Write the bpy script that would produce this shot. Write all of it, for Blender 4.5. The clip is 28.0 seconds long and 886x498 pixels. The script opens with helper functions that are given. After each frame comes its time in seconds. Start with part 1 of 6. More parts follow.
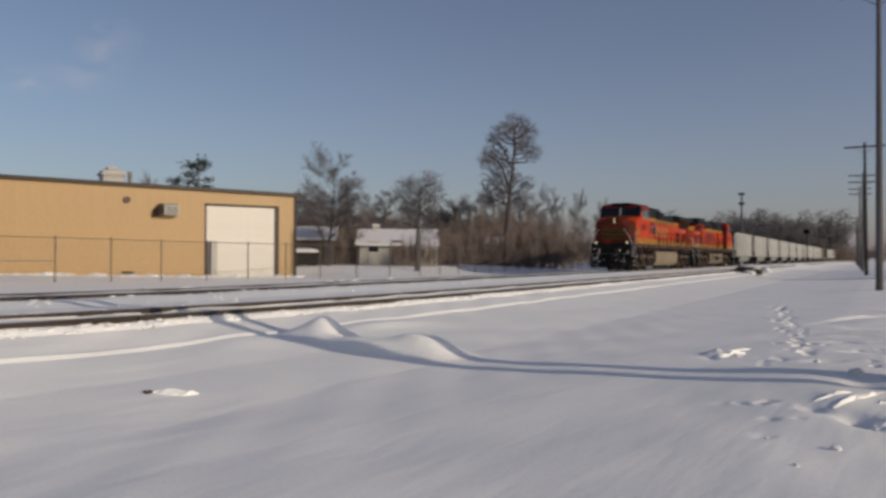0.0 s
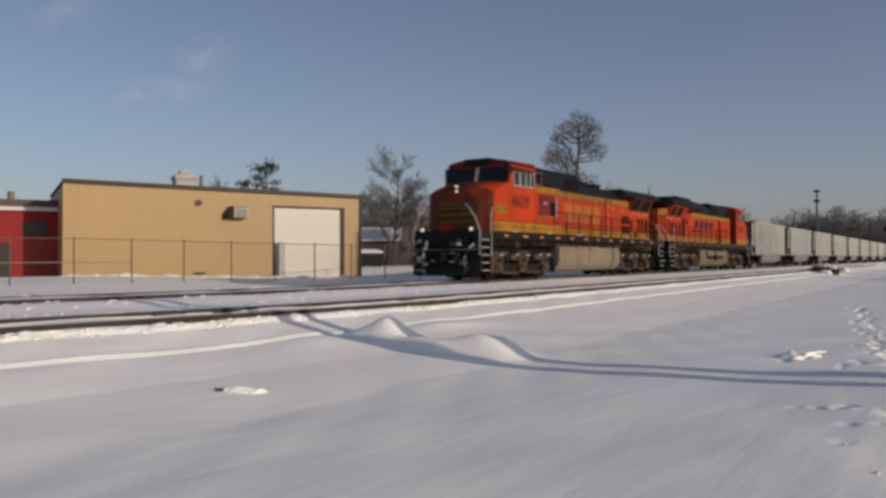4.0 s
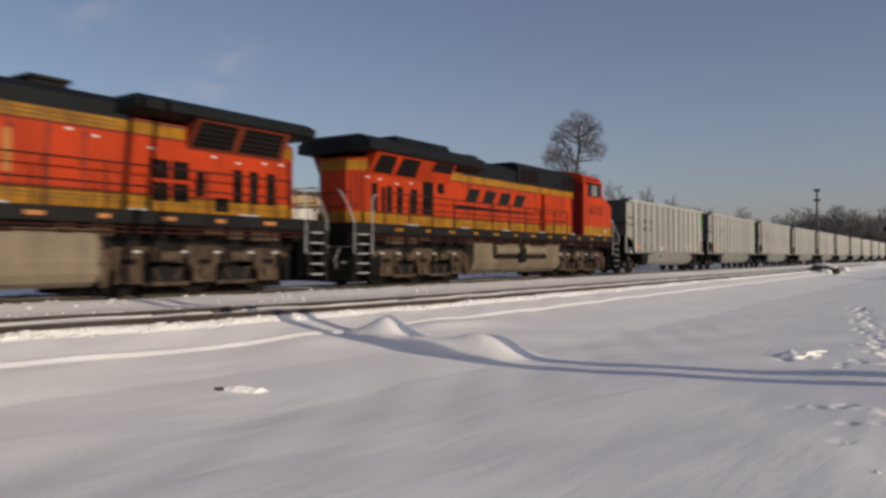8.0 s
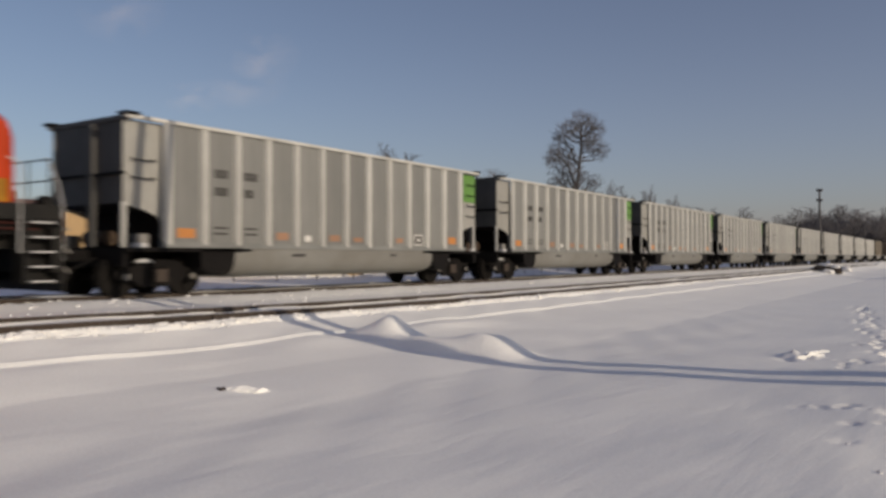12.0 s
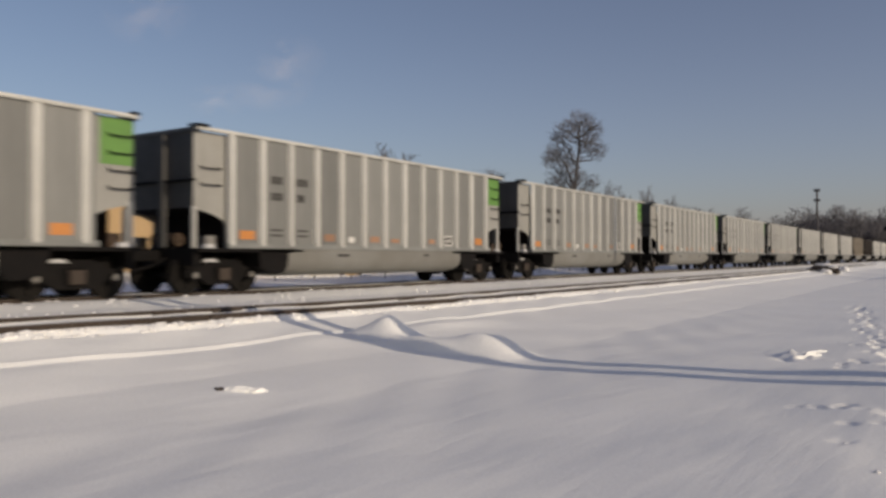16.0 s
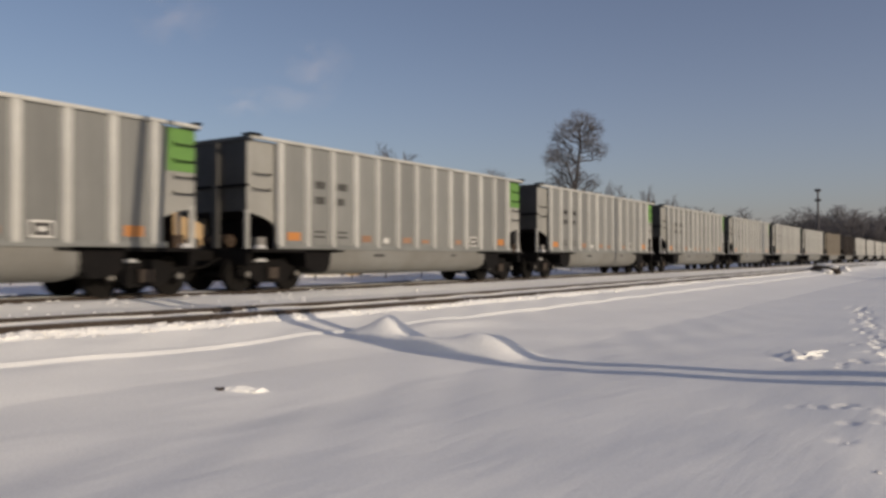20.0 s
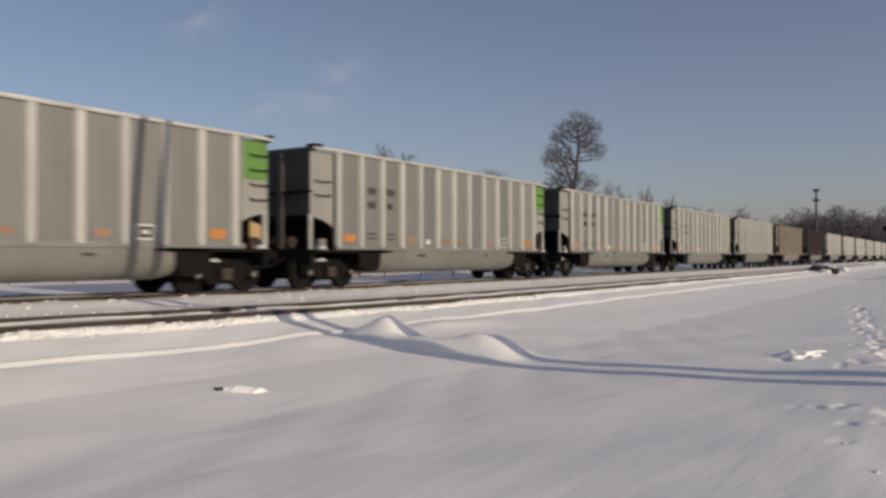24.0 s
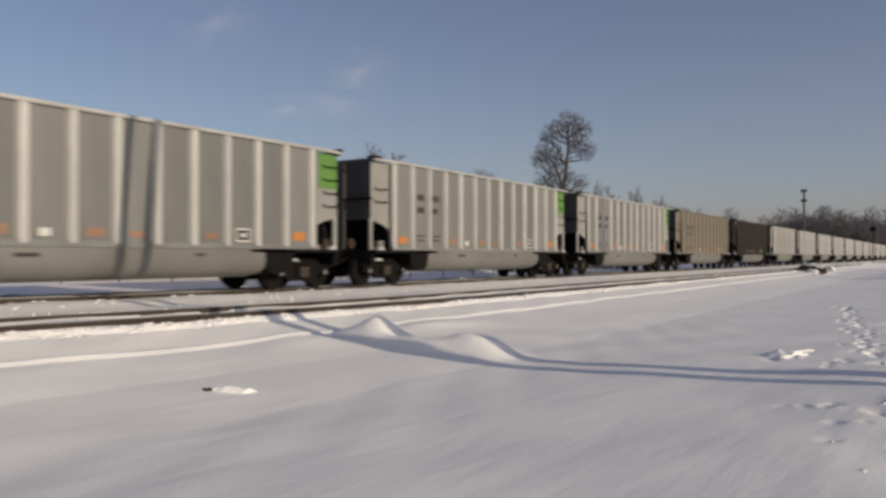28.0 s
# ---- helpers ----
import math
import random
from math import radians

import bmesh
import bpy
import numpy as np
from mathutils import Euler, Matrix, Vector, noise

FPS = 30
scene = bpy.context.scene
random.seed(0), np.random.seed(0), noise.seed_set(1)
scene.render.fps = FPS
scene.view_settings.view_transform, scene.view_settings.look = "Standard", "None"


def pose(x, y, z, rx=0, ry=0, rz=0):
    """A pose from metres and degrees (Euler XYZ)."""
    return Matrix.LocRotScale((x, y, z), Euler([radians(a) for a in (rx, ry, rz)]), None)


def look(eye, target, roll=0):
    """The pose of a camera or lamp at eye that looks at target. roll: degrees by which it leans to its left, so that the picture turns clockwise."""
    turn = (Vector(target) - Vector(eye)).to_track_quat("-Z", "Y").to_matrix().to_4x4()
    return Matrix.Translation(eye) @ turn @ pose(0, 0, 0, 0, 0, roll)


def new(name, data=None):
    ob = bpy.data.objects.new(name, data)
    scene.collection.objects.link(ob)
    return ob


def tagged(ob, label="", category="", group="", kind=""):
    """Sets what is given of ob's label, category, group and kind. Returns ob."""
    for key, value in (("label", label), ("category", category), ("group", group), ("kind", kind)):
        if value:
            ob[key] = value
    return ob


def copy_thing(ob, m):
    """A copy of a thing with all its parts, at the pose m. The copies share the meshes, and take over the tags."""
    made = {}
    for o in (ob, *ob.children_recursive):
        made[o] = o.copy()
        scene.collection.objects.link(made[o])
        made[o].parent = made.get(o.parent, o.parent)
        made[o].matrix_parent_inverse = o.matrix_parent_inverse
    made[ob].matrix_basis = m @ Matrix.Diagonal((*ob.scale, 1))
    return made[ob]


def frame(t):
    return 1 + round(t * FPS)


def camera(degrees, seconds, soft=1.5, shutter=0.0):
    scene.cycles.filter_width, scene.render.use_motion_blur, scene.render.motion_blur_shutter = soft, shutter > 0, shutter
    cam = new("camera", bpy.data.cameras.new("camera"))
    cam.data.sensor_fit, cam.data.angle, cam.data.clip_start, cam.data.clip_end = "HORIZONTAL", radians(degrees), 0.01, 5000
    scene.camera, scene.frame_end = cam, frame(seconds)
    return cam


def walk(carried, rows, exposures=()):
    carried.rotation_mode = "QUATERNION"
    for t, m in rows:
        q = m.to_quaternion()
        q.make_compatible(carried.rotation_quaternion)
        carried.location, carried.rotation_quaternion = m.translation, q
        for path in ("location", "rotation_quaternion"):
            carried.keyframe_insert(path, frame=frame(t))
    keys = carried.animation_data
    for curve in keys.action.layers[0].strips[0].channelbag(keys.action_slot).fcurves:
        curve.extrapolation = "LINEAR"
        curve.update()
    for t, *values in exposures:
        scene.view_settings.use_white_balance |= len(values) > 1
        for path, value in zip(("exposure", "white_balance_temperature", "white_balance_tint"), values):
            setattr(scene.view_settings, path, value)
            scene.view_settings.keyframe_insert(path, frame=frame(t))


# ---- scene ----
# Axes: y runs along the railway, away from the loose end of the street; x points from the railway to the pole line.
EYE = (0.0, 0.0, 0.79)


def aim(yaw, pitch, roll=0.0):
    """The camera's pose on its stand, turned yaw degrees to the left of the track's direction."""
    a, p = radians(yaw), radians(pitch)
    way = Vector((-math.sin(a) * math.cos(p), math.cos(a) * math.cos(p), math.sin(p)))
    return look(EYE, Vector(EYE) + way * 10, roll)


cam = camera(58.9, 28.0, soft=3.0, shutter=0.75)
walk(cam, [
    (0.0, aim(29.05, 0.60, 0.20)), (0.25, aim(30.55, 0.55, 0.15)), (0.5, aim(32.17, 0.50, 0.10)), (0.8, aim(33.75, 0.47, 0.0)),
    (1.0, aim(34.05, 0.47, -0.04)), (1.5, aim(33.90, 0.50)), (2.0, aim(33.84, 0.50)), (2.5, aim(33.80, 0.58)),
    (3.0, aim(33.75, 0.64)), (3.5, aim(33.71, 0.64)), (5.5, aim(33.71, 0.57)), (8.0, aim(33.71, 0.57)), (11.3, aim(33.68, 0.57)),
    (12.0, aim(33.86, 0.57)), (12.5, aim(33.89, 0.57)), (14.5, aim(33.79, 0.57)), (16.0, aim(33.71, 0.57)), (17.0, aim(33.62, 0.57)),
    (17.5, aim(33.60, 0.57)), (18.5, aim(33.73, 0.57)), (19.5, aim(33.77, 0.57)), (21.5, aim(33.71, 0.57)), (26.0, aim(33.66, 0.57)),
    (27.0, aim(33.57, 0.57)), (27.5, aim(33.26, 0.57)), (28.0, aim(32.93, 0.57))],
    exposures=[(0.0, -0.56, 7230, 9), (6.0, -0.54, 7310, 10), (9.0, -0.505, 7360, 10), (12.0, -0.53, 7400, 10), (15.0, -0.48, 7440, 10), (28.0, -0.47, 7440, 10)])

# World and sun: low winter sun behind and to the side of the camera.
SUN_EL, SUN_AZ = 17.2, 92.3
world = bpy.data.worlds.new("world")
scene.world = world
world.use_nodes = True
wn = world.node_tree.nodes
sky = wn.new("ShaderNodeTexSky")
sky.sky_type = "NISHITA"
sky.sun_disc = False
sky.sun_elevation, sky.sun_rotation = radians(SUN_EL), radians(SUN_AZ)
sky.air_density, sky.dust_density, sky.ozone_density = 1.0, 1.4, 4.0
wn["Background"].inputs["Strength"].default_value = 0.115
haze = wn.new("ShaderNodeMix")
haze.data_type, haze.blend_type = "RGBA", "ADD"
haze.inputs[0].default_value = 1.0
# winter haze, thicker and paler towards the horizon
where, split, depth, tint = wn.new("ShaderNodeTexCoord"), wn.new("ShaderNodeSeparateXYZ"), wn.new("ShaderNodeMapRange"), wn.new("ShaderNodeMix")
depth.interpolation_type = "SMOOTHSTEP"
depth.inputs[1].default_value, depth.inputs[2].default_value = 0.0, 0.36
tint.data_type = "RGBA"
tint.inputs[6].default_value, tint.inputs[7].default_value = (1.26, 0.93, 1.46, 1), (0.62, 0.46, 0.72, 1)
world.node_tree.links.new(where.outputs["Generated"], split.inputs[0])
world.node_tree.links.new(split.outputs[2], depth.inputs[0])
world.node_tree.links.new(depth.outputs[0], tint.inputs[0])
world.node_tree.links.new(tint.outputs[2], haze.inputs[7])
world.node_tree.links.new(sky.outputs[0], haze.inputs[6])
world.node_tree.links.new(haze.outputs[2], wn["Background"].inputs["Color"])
el, az = radians(SUN_EL), radians(SUN_AZ)
SUN_WAY = Vector((-math.sin(az) * math.cos(el), -math.cos(az) * math.cos(el), -math.sin(el)))
sun = new("sun", bpy.data.lights.new("sun", "SUN"))
sun.data.energy, sun.data.angle, sun.data.color = 3.92, radians(0.55), (1.0, 0.895, 0.785)
sun.matrix_basis = look((0, 0, 60), Vector((0, 0, 60)) + SUN_WAY * 10)


# ---- materials ----
def material(name, color, rough=0.6, metal=0.0, second=None, scale=3.0, mix=0.35, grain=60.0, bump=0.15, stretch=(1, 1, 1), spec=0.5, vary=0.0):
    """A surface with stains at one scale, grain at another and fine relief."""
    m = bpy.data.materials.new(name)
    m.use_nodes = True
    n, l = m.node_tree.nodes, m.node_tree.links
    p = n["Principled BSDF"]
    p.inputs["Roughness"].default_value, p.inputs["Metallic"].default_value = rough, metal
    p.inputs["Specular IOR Level"].default_value = spec
    tc, mp = n.new("ShaderNodeTexCoord"), n.new("ShaderNodeMapping")
    mp.inputs["Scale"].default_value = stretch
    l.new(tc.outputs["Object"], mp.inputs["Vector"])
    big, small = n.new("ShaderNodeTexNoise"), n.new("ShaderNodeTexNoise")
    big.inputs["Scale"].default_value, big.inputs["Detail"].default_value = scale, 5
    small.inputs["Scale"].default_value, small.inputs["Detail"].default_value = grain, 3
    l.new(mp.outputs[0], big.inputs["Vector"])
    l.new(mp.outputs[0], small.inputs["Vector"])
    ramp = n.new("ShaderNodeValToRGB")
    ramp.color_ramp.elements[0].position, ramp.color_ramp.elements[1].position = 0.38, 0.72
    l.new(big.outputs["Fac"], ramp.inputs[0])
    mul = n.new("ShaderNodeMath")
    mul.operation = "MULTIPLY"
    mul.inputs[1].default_value = mix
    l.new(ramp.outputs[0], mul.inputs[0])
    mx = n.new("ShaderNodeMix")
    mx.data_type = "RGBA"
    second = second or tuple(c * 0.55 for c in color)
    mx.inputs[6].default_value, mx.inputs[7].default_value = (*color, 1), (*second, 1)
    l.new(mul.outputs[0], mx.inputs[0])
    g = n.new("ShaderNodeMix")
    g.data_type, g.blend_type = "RGBA", "MULTIPLY"
    gr = n.new("ShaderNodeMapRange")
    gr.inputs[3].default_value, gr.inputs[4].default_value = 0.82, 1.12
    l.new(small.outputs["Fac"], gr.inputs[0])
    g.inputs[0].default_value = 1.0
    l.new(mx.outputs[2], g.inputs[6])
    l.new(gr.outputs[0], g.inputs[7])
    last = g.outputs[2]
    if vary:
        info, vr, hv = n.new("ShaderNodeObjectInfo"), n.new("ShaderNodeMapRange"), n.new("ShaderNodeMix")
        vr.inputs[3].default_value, vr.inputs[4].default_value = 1 - vary, 1 + vary
        l.new(info.outputs["Random"], vr.inputs[0])
        hv.data_type, hv.blend_type = "RGBA", "MULTIPLY"
        hv.inputs[0].default_value = 1.0
        l.new(last, hv.inputs[6])
        l.new(vr.outputs[0], hv.inputs[7])
        last = hv.outputs[2]
    l.new(last, p.inputs["Base Color"])
    b = n.new("ShaderNodeBump")
    b.inputs["Strength"].default_value, b.inputs["Distance"].default_value = bump, 0.02
    l.new(small.outputs["Fac"], b.inputs["Height"])
    l.new(b.outputs[0], p.inputs["Normal"])
    return m


def glow(name, color, strength):
    m = bpy.data.materials.new(name)
    m.use_nodes = True
    p = m.node_tree.nodes["Principled BSDF"]
    p.inputs["Base Color"].default_value = (*color, 1)
    p.inputs["Emission Color"].default_value, p.inputs["Emission Strength"].default_value = (*color, 1), strength
    return m


def snow_material():
    m = material("snow", (0.922, 0.918, 0.880), 0.55, second=(0.868, 0.863, 0.824), scale=0.9, mix=0.5, grain=45, bump=0.05, spec=0.25)
    n, l = m.node_tree.nodes, m.node_tree.links
    tc, mp, rip = n.new("ShaderNodeTexCoord"), n.new("ShaderNodeMapping"), n.new("ShaderNodeTexNoise")
    mp.vector_type = "TEXTURE"
    mp.inputs["Rotation"].default_value, mp.inputs["Scale"].default_value = (0, 0, radians(84)), (2.6, 0.75, 1)
    rip.inputs["Scale"].default_value, rip.inputs["Detail"].default_value = 1.5, 5
    rip.inputs["Roughness"].default_value = 0.55
    l.new(tc.outputs["Object"], mp.inputs["Vector"])
    l.new(mp.outputs[0], rip.inputs["Vector"])
    b = n.new("ShaderNodeBump")
    b.inputs["Strength"].default_value, b.inputs["Distance"].default_value = 0.42, 0.05
    l.new(rip.outputs["Fac"], b.inputs["Height"])
    old = [k for k in n if k.bl_idname == "ShaderNodeBump" and k is not b and k != b][0]
    l.new(b.outputs[0], old.inputs["Normal"])
    return m


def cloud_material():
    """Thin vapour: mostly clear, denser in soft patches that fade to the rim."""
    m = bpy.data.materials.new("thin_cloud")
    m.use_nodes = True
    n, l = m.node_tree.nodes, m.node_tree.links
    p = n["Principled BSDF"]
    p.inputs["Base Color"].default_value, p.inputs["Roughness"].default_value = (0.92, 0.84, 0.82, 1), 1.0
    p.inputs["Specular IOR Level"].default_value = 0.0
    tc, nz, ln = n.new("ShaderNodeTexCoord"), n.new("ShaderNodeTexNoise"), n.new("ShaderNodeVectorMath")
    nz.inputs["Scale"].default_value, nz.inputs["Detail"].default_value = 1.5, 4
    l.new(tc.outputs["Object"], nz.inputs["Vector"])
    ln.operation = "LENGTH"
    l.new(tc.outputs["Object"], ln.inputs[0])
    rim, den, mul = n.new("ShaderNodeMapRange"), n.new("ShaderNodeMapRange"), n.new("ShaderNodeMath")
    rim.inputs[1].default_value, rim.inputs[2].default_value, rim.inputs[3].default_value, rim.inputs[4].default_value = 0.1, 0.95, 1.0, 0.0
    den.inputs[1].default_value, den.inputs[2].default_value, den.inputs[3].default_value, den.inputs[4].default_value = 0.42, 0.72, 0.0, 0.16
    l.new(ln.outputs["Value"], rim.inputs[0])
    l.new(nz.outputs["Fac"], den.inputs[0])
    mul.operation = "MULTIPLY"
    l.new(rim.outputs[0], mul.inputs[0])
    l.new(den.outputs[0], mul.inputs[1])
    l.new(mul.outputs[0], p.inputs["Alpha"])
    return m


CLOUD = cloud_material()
SNOW = snow_material()
SNOW_CLUMP = material("snow_clump", (0.72, 0.715, 0.71), 0.6, second=(0.60, 0.60, 0.61), scale=6, grain=50, bump=0.3, spec=0.25)
ORANGE = material("orange_paint", (0.430, 0.040, 0.0075), 0.55, second=(0.22, 0.023, 0.006), scale=1.2, mix=0.65, grain=30, bump=0.05, stretch=(1, 1, 0.3), spec=0.15)
# darker copy of the orange, with shade put into the colour
SHADED_ORANGE = material("shaded_orange_paint", (0.150, 0.026, 0.010), 0.65, second=(0.060, 0.016, 0.009), scale=1.6, mix=0.8, grain=25, bump=0.08, spec=0.2)
# darker copy of the yellow for the nose panel, shade included
SHADED_YELLOW = material("shaded_yellow_paint", (0.15, 0.066, 0.012), 0.65, second=(0.06, 0.03, 0.010), scale=2, mix=0.8, grain=25, bump=0.08, spec=0.2)
# red of roof and trim; also painted where recesses lie in shade
DEEP_RED = material("deep_red_paint_and_shade", (0.15, 0.011, 0.011), 0.5, second=(0.07, 0.007, 0.007), scale=1.5, mix=0.6, bump=0.05, spec=0.25)
YELLOW = material("yellow_paint", (0.330, 0.150, 0.012), 0.5, second=(0.12, 0.048, 0.006), scale=1.9, mix=0.75, grain=30, bump=0.05, spec=0.15)
LETTER_YELLOW = material("letter_yellow", (0.36, 0.145, 0.022), 0.45, scale=3, mix=0.3, bump=0.03)
BLACK = material("black_paint", (0.006, 0.006, 0.006), 0.55, second=(0.018, 0.016, 0.013), scale=2, mix=0.6, grain=40, bump=0.08, spec=0.15)
DARK_GREEN = material("dark_green_paint", (0.005, 0.007, 0.008), 0.55, second=(0.011, 0.012, 0.012), scale=2, mix=0.5, bump=0.06, spec=0.14)
RAILING = material("dark_red_railing", (0.030, 0.008, 0.006), 0.7, second=(0.055, 0.012, 0.008), scale=4, mix=0.6, spec=0.2)
# grilles and vents; also the shade painted inside bays and recesses
GRILLE = material("dark_grille_and_recess_shade", (0.005, 0.004, 0.004), 0.8, second=(0.020, 0.009, 0.007), scale=8, mix=0.5, spec=0.1)
DUST = material("dusty_steel", (0.088, 0.060, 0.042), 0.85, second=(0.014, 0.010, 0.008), scale=3.2, mix=0.85, grain=22, bump=0.3, spec=0.2)
TANK = material("dusty_tank", (0.215, 0.173, 0.120), 0.75, second=(0.12, 0.098, 0.070), scale=1.5, mix=0.7, grain=20, bump=0.15, stretch=(1, 1, 0.4), spec=0.3)
SOOTY_TANK = material("grimy_tank", (0.160, 0.125, 0.084), 0.75, second=(0.070, 0.054, 0.037), scale=1.5, mix=0.75, grain=20, bump=0.15, stretch=(1, 1, 0.4), spec=0.25)
WHEEL = material("wheel_steel", (0.008, 0.007, 0.006), 0.7, second=(0.005, 0.004, 0.004), scale=5, mix=0.6, spec=0.12)
TRUCK = material("truck_iron", (0.0045, 0.004, 0.004), 0.75, second=(0.012, 0.010, 0.009), scale=3, mix=0.5, grain=25, bump=0.25, spec=0.12)
WHITE_PAINT = material("white_paint", (0.60, 0.59, 0.56), 0.5, second=(0.5, 0.49, 0.46), scale=4, mix=0.4, bump=0.05)
STEP_EDGE = material("frosted_step_edge", (0.45, 0.45, 0.45), 0.6, scale=8, mix=0.5)
GLASS = material("cab_glass", (0.008, 0.010, 0.012), 0.12, second=(0.014, 0.017, 0.02), scale=2, bump=0.0, spec=0.35)
LAMP = glow("lamp_glow", (1.0, 0.88, 0.55), 0.8)
WINDOW_FRAME = material("weathered_frame_and_pane_reflection", (0.26, 0.25, 0.24), 0.55, second=(0.16, 0.15, 0.14), scale=6, mix=0.6)
REFLECT = material("orange_reflector", (0.43, 0.165, 0.036), 0.5, second=(0.29, 0.11, 0.035), scale=10, mix=0.5, vary=0.12)
FADED = material("faded_reflector", (0.27, 0.145, 0.085), 0.6, second=(0.20, 0.12, 0.085), scale=10, mix=0.5, vary=0.15)
LIME = material("lime_panel", (0.093, 0.220, 0.040), 0.5, second=(0.07, 0.16, 0.035), scale=3, mix=0.5, bump=0.05)
ALU = material("weathered_aluminium", (0.176, 0.182, 0.175), 0.6, second=(0.094, 0.098, 0.093), scale=1.1, mix=0.65, grain=22, bump=0.08, stretch=(1, 1, 0.25), vary=0.06)
ALU_RIB = material("bright_aluminium", (0.47, 0.465, 0.435), 0.45, metal=0.1, second=(0.27, 0.265, 0.245), scale=1.4, mix=0.65, grain=22, bump=0.06, stretch=(1, 1, 0.3), vary=0.13)
ALU_PANEL = material("panel_aluminium", (0.166, 0.168, 0.160), 0.6, second=(0.095, 0.098, 0.093), scale=1.6, mix=0.8, grain=16, bump=0.08, stretch=(1, 1, 0.2), vary=0.18)
ALU_BAY = material("pale_flat_aluminium", (0.265, 0.262, 0.242), 0.55, second=(0.17, 0.165, 0.15), scale=1.3, mix=0.7, grain=18, bump=0.08, stretch=(1, 1, 0.3), vary=0.08)
ALU_TUB = material("dusty_aluminium", (0.184, 0.183, 0.170), 0.5, metal=0.1, second=(0.118, 0.108, 0.090), scale=1.0, mix=0.6, grain=18, bump=0.1, vary=0.05)
RUST_SIDE = material("brown_sided_steel", (0.165, 0.142, 0.110), 0.75, second=(0.11, 0.09, 0.07), scale=1.2, mix=0.6, grain=20, bump=0.12)
DARK_SIDE = material("dark_brown_steel", (0.020, 0.016, 0.014), 0.75, second=(0.040, 0.031, 0.026), scale=1.2, mix=0.6, grain=20, bump=0.12, spec=0.2)
# car ends: soot and the ends' shade together in one dark colour
CAR_END = material("sooty_shaded_aluminium", (0.070, 0.068, 0.064), 0.65, metal=0.1, second=(0.032, 0.031, 0.030), scale=1.5, mix=0.6, grain=20, bump=0.1)
MARK = material("dark_marking", (0.044, 0.042, 0.041), 0.7, scale=6, mix=0.3, spec=0.2)
NUMBER = material("faded_number_paint", (0.060, 0.022, 0.016), 0.6, second=(0.10, 0.025, 0.016), scale=5, mix=0.6, spec=0.2)
NUMBER_RED = material("dull_red_number_paint", (0.105, 0.019, 0.011), 0.6, second=(0.16, 0.024, 0.011), scale=5, mix=0.6, spec=0.2)
RAIL = material("rusty_rail", (0.040, 0.027, 0.019), 0.8, second=(0.020, 0.014, 0.010), scale=2, mix=0.6, grain=40, bump=0.2, stretch=(1, 0.2, 1))
RAIL_TOP = material("polished_rail_head", (0.28, 0.25, 0.23), 0.35, metal=0.8, second=(0.12, 0.09, 0.07), scale=1, mix=0.6, stretch=(4, 0.2, 1))
TIE = material("weathered_tie", (0.05, 0.036, 0.026), 0.9, second=(0.09, 0.075, 0.06), scale=5, mix=0.5, grain=40, bump=0.4, vary=0.2)
TAN = material("tan_metal_siding", (0.405, 0.262, 0.118), 0.55, second=(0.36, 0.23, 0.10), scale=0.5, mix=0.6, grain=12, bump=0.05, stretch=(1, 1, 0.3), vary=0.015)
BROWN_TRIM = material("brown_trim", (0.034, 0.021, 0.015), 0.5, scale=3, mix=0.4, spec=0.3)
ROOF_EDGE = material("brown_red_roof_edge", (0.085, 0.042, 0.040), 0.6, scale=2, mix=0.4)
RED_WALL = material("red_siding", (0.275, 0.012, 0.013), 0.6, second=(0.21, 0.011, 0.012), scale=0.7, mix=0.5, grain=12, bump=0.06, vary=0.04, spec=0.25)
DOOR_WHITE = material("white_door_paint", (0.60, 0.565, 0.50), 0.5, second=(0.58, 0.54, 0.47), scale=1.2, mix=0.4, grain=14, bump=0.05, vary=0.02)
GALV = material("galvanised_steel", (0.19, 0.18, 0.165), 0.6, metal=0.2, second=(0.12, 0.11, 0.10), scale=6, mix=0.5)
FENCE = material("weathered_fence_steel", (0.115, 0.098, 0.082), 0.7, second=(0.08, 0.066, 0.055), scale=6, mix=0.5, spec=0.2)
GREY_BOX = material("grey_unit_casing", (0.38, 0.36, 0.33), 0.5, second=(0.25, 0.24, 0.23), scale=3, mix=0.5)
BARK = material("dark_bark", (0.080, 0.074, 0.075), 0.9, second=(0.038, 0.032, 0.03), scale=4, mix=0.5, grain=30, bump=0.5)
BRUSH = material("brown_brush", (0.195, 0.152, 0.130), 0.9, second=(0.130, 0.098, 0.082), scale=0.4, mix=0.7)
# greyed and lightened so that distance haze sits in the twig colour
TWIG = material("bare_twigs", (0.140, 0.132, 0.138), 0.9, second=(0.105, 0.097, 0.102), scale=2, mix=0.5)
NEEDLE = material("dark_needles", (0.028, 0.036, 0.026), 0.8, second=(0.05, 0.052, 0.036), scale=2, mix=0.5)
# far poles: bleached wood, with distance haze added to the colour
OLD_POLE = material("bleached_hazy_pole", (0.105, 0.098, 0.098), 0.85, second=(0.06, 0.055, 0.055), scale=3, mix=0.6, grain=40, bump=0.4, stretch=(1, 1, 0.15), spec=0.2)
POLE = material("creosoted_pole", (0.022, 0.020, 0.020), 0.85, second=(0.050, 0.044, 0.040), scale=3, mix=0.6, grain=40, bump=0.4, stretch=(1, 1, 0.15), spec=0.2)
BRICK_DARK = material("dark_house_wall", (0.10, 0.085, 0.075), 0.8, scale=2, mix=0.5)
PALE_WALL = material("pale_house_wall", (0.46, 0.44, 0.40), 0.7, scale=1.5, mix=0.4, bump=0.08)
WINDOW_DARK = material("dark_window_glass", (0.010, 0.010, 0.012), 0.25, scale=2, bump=0.0, spec=0.3)
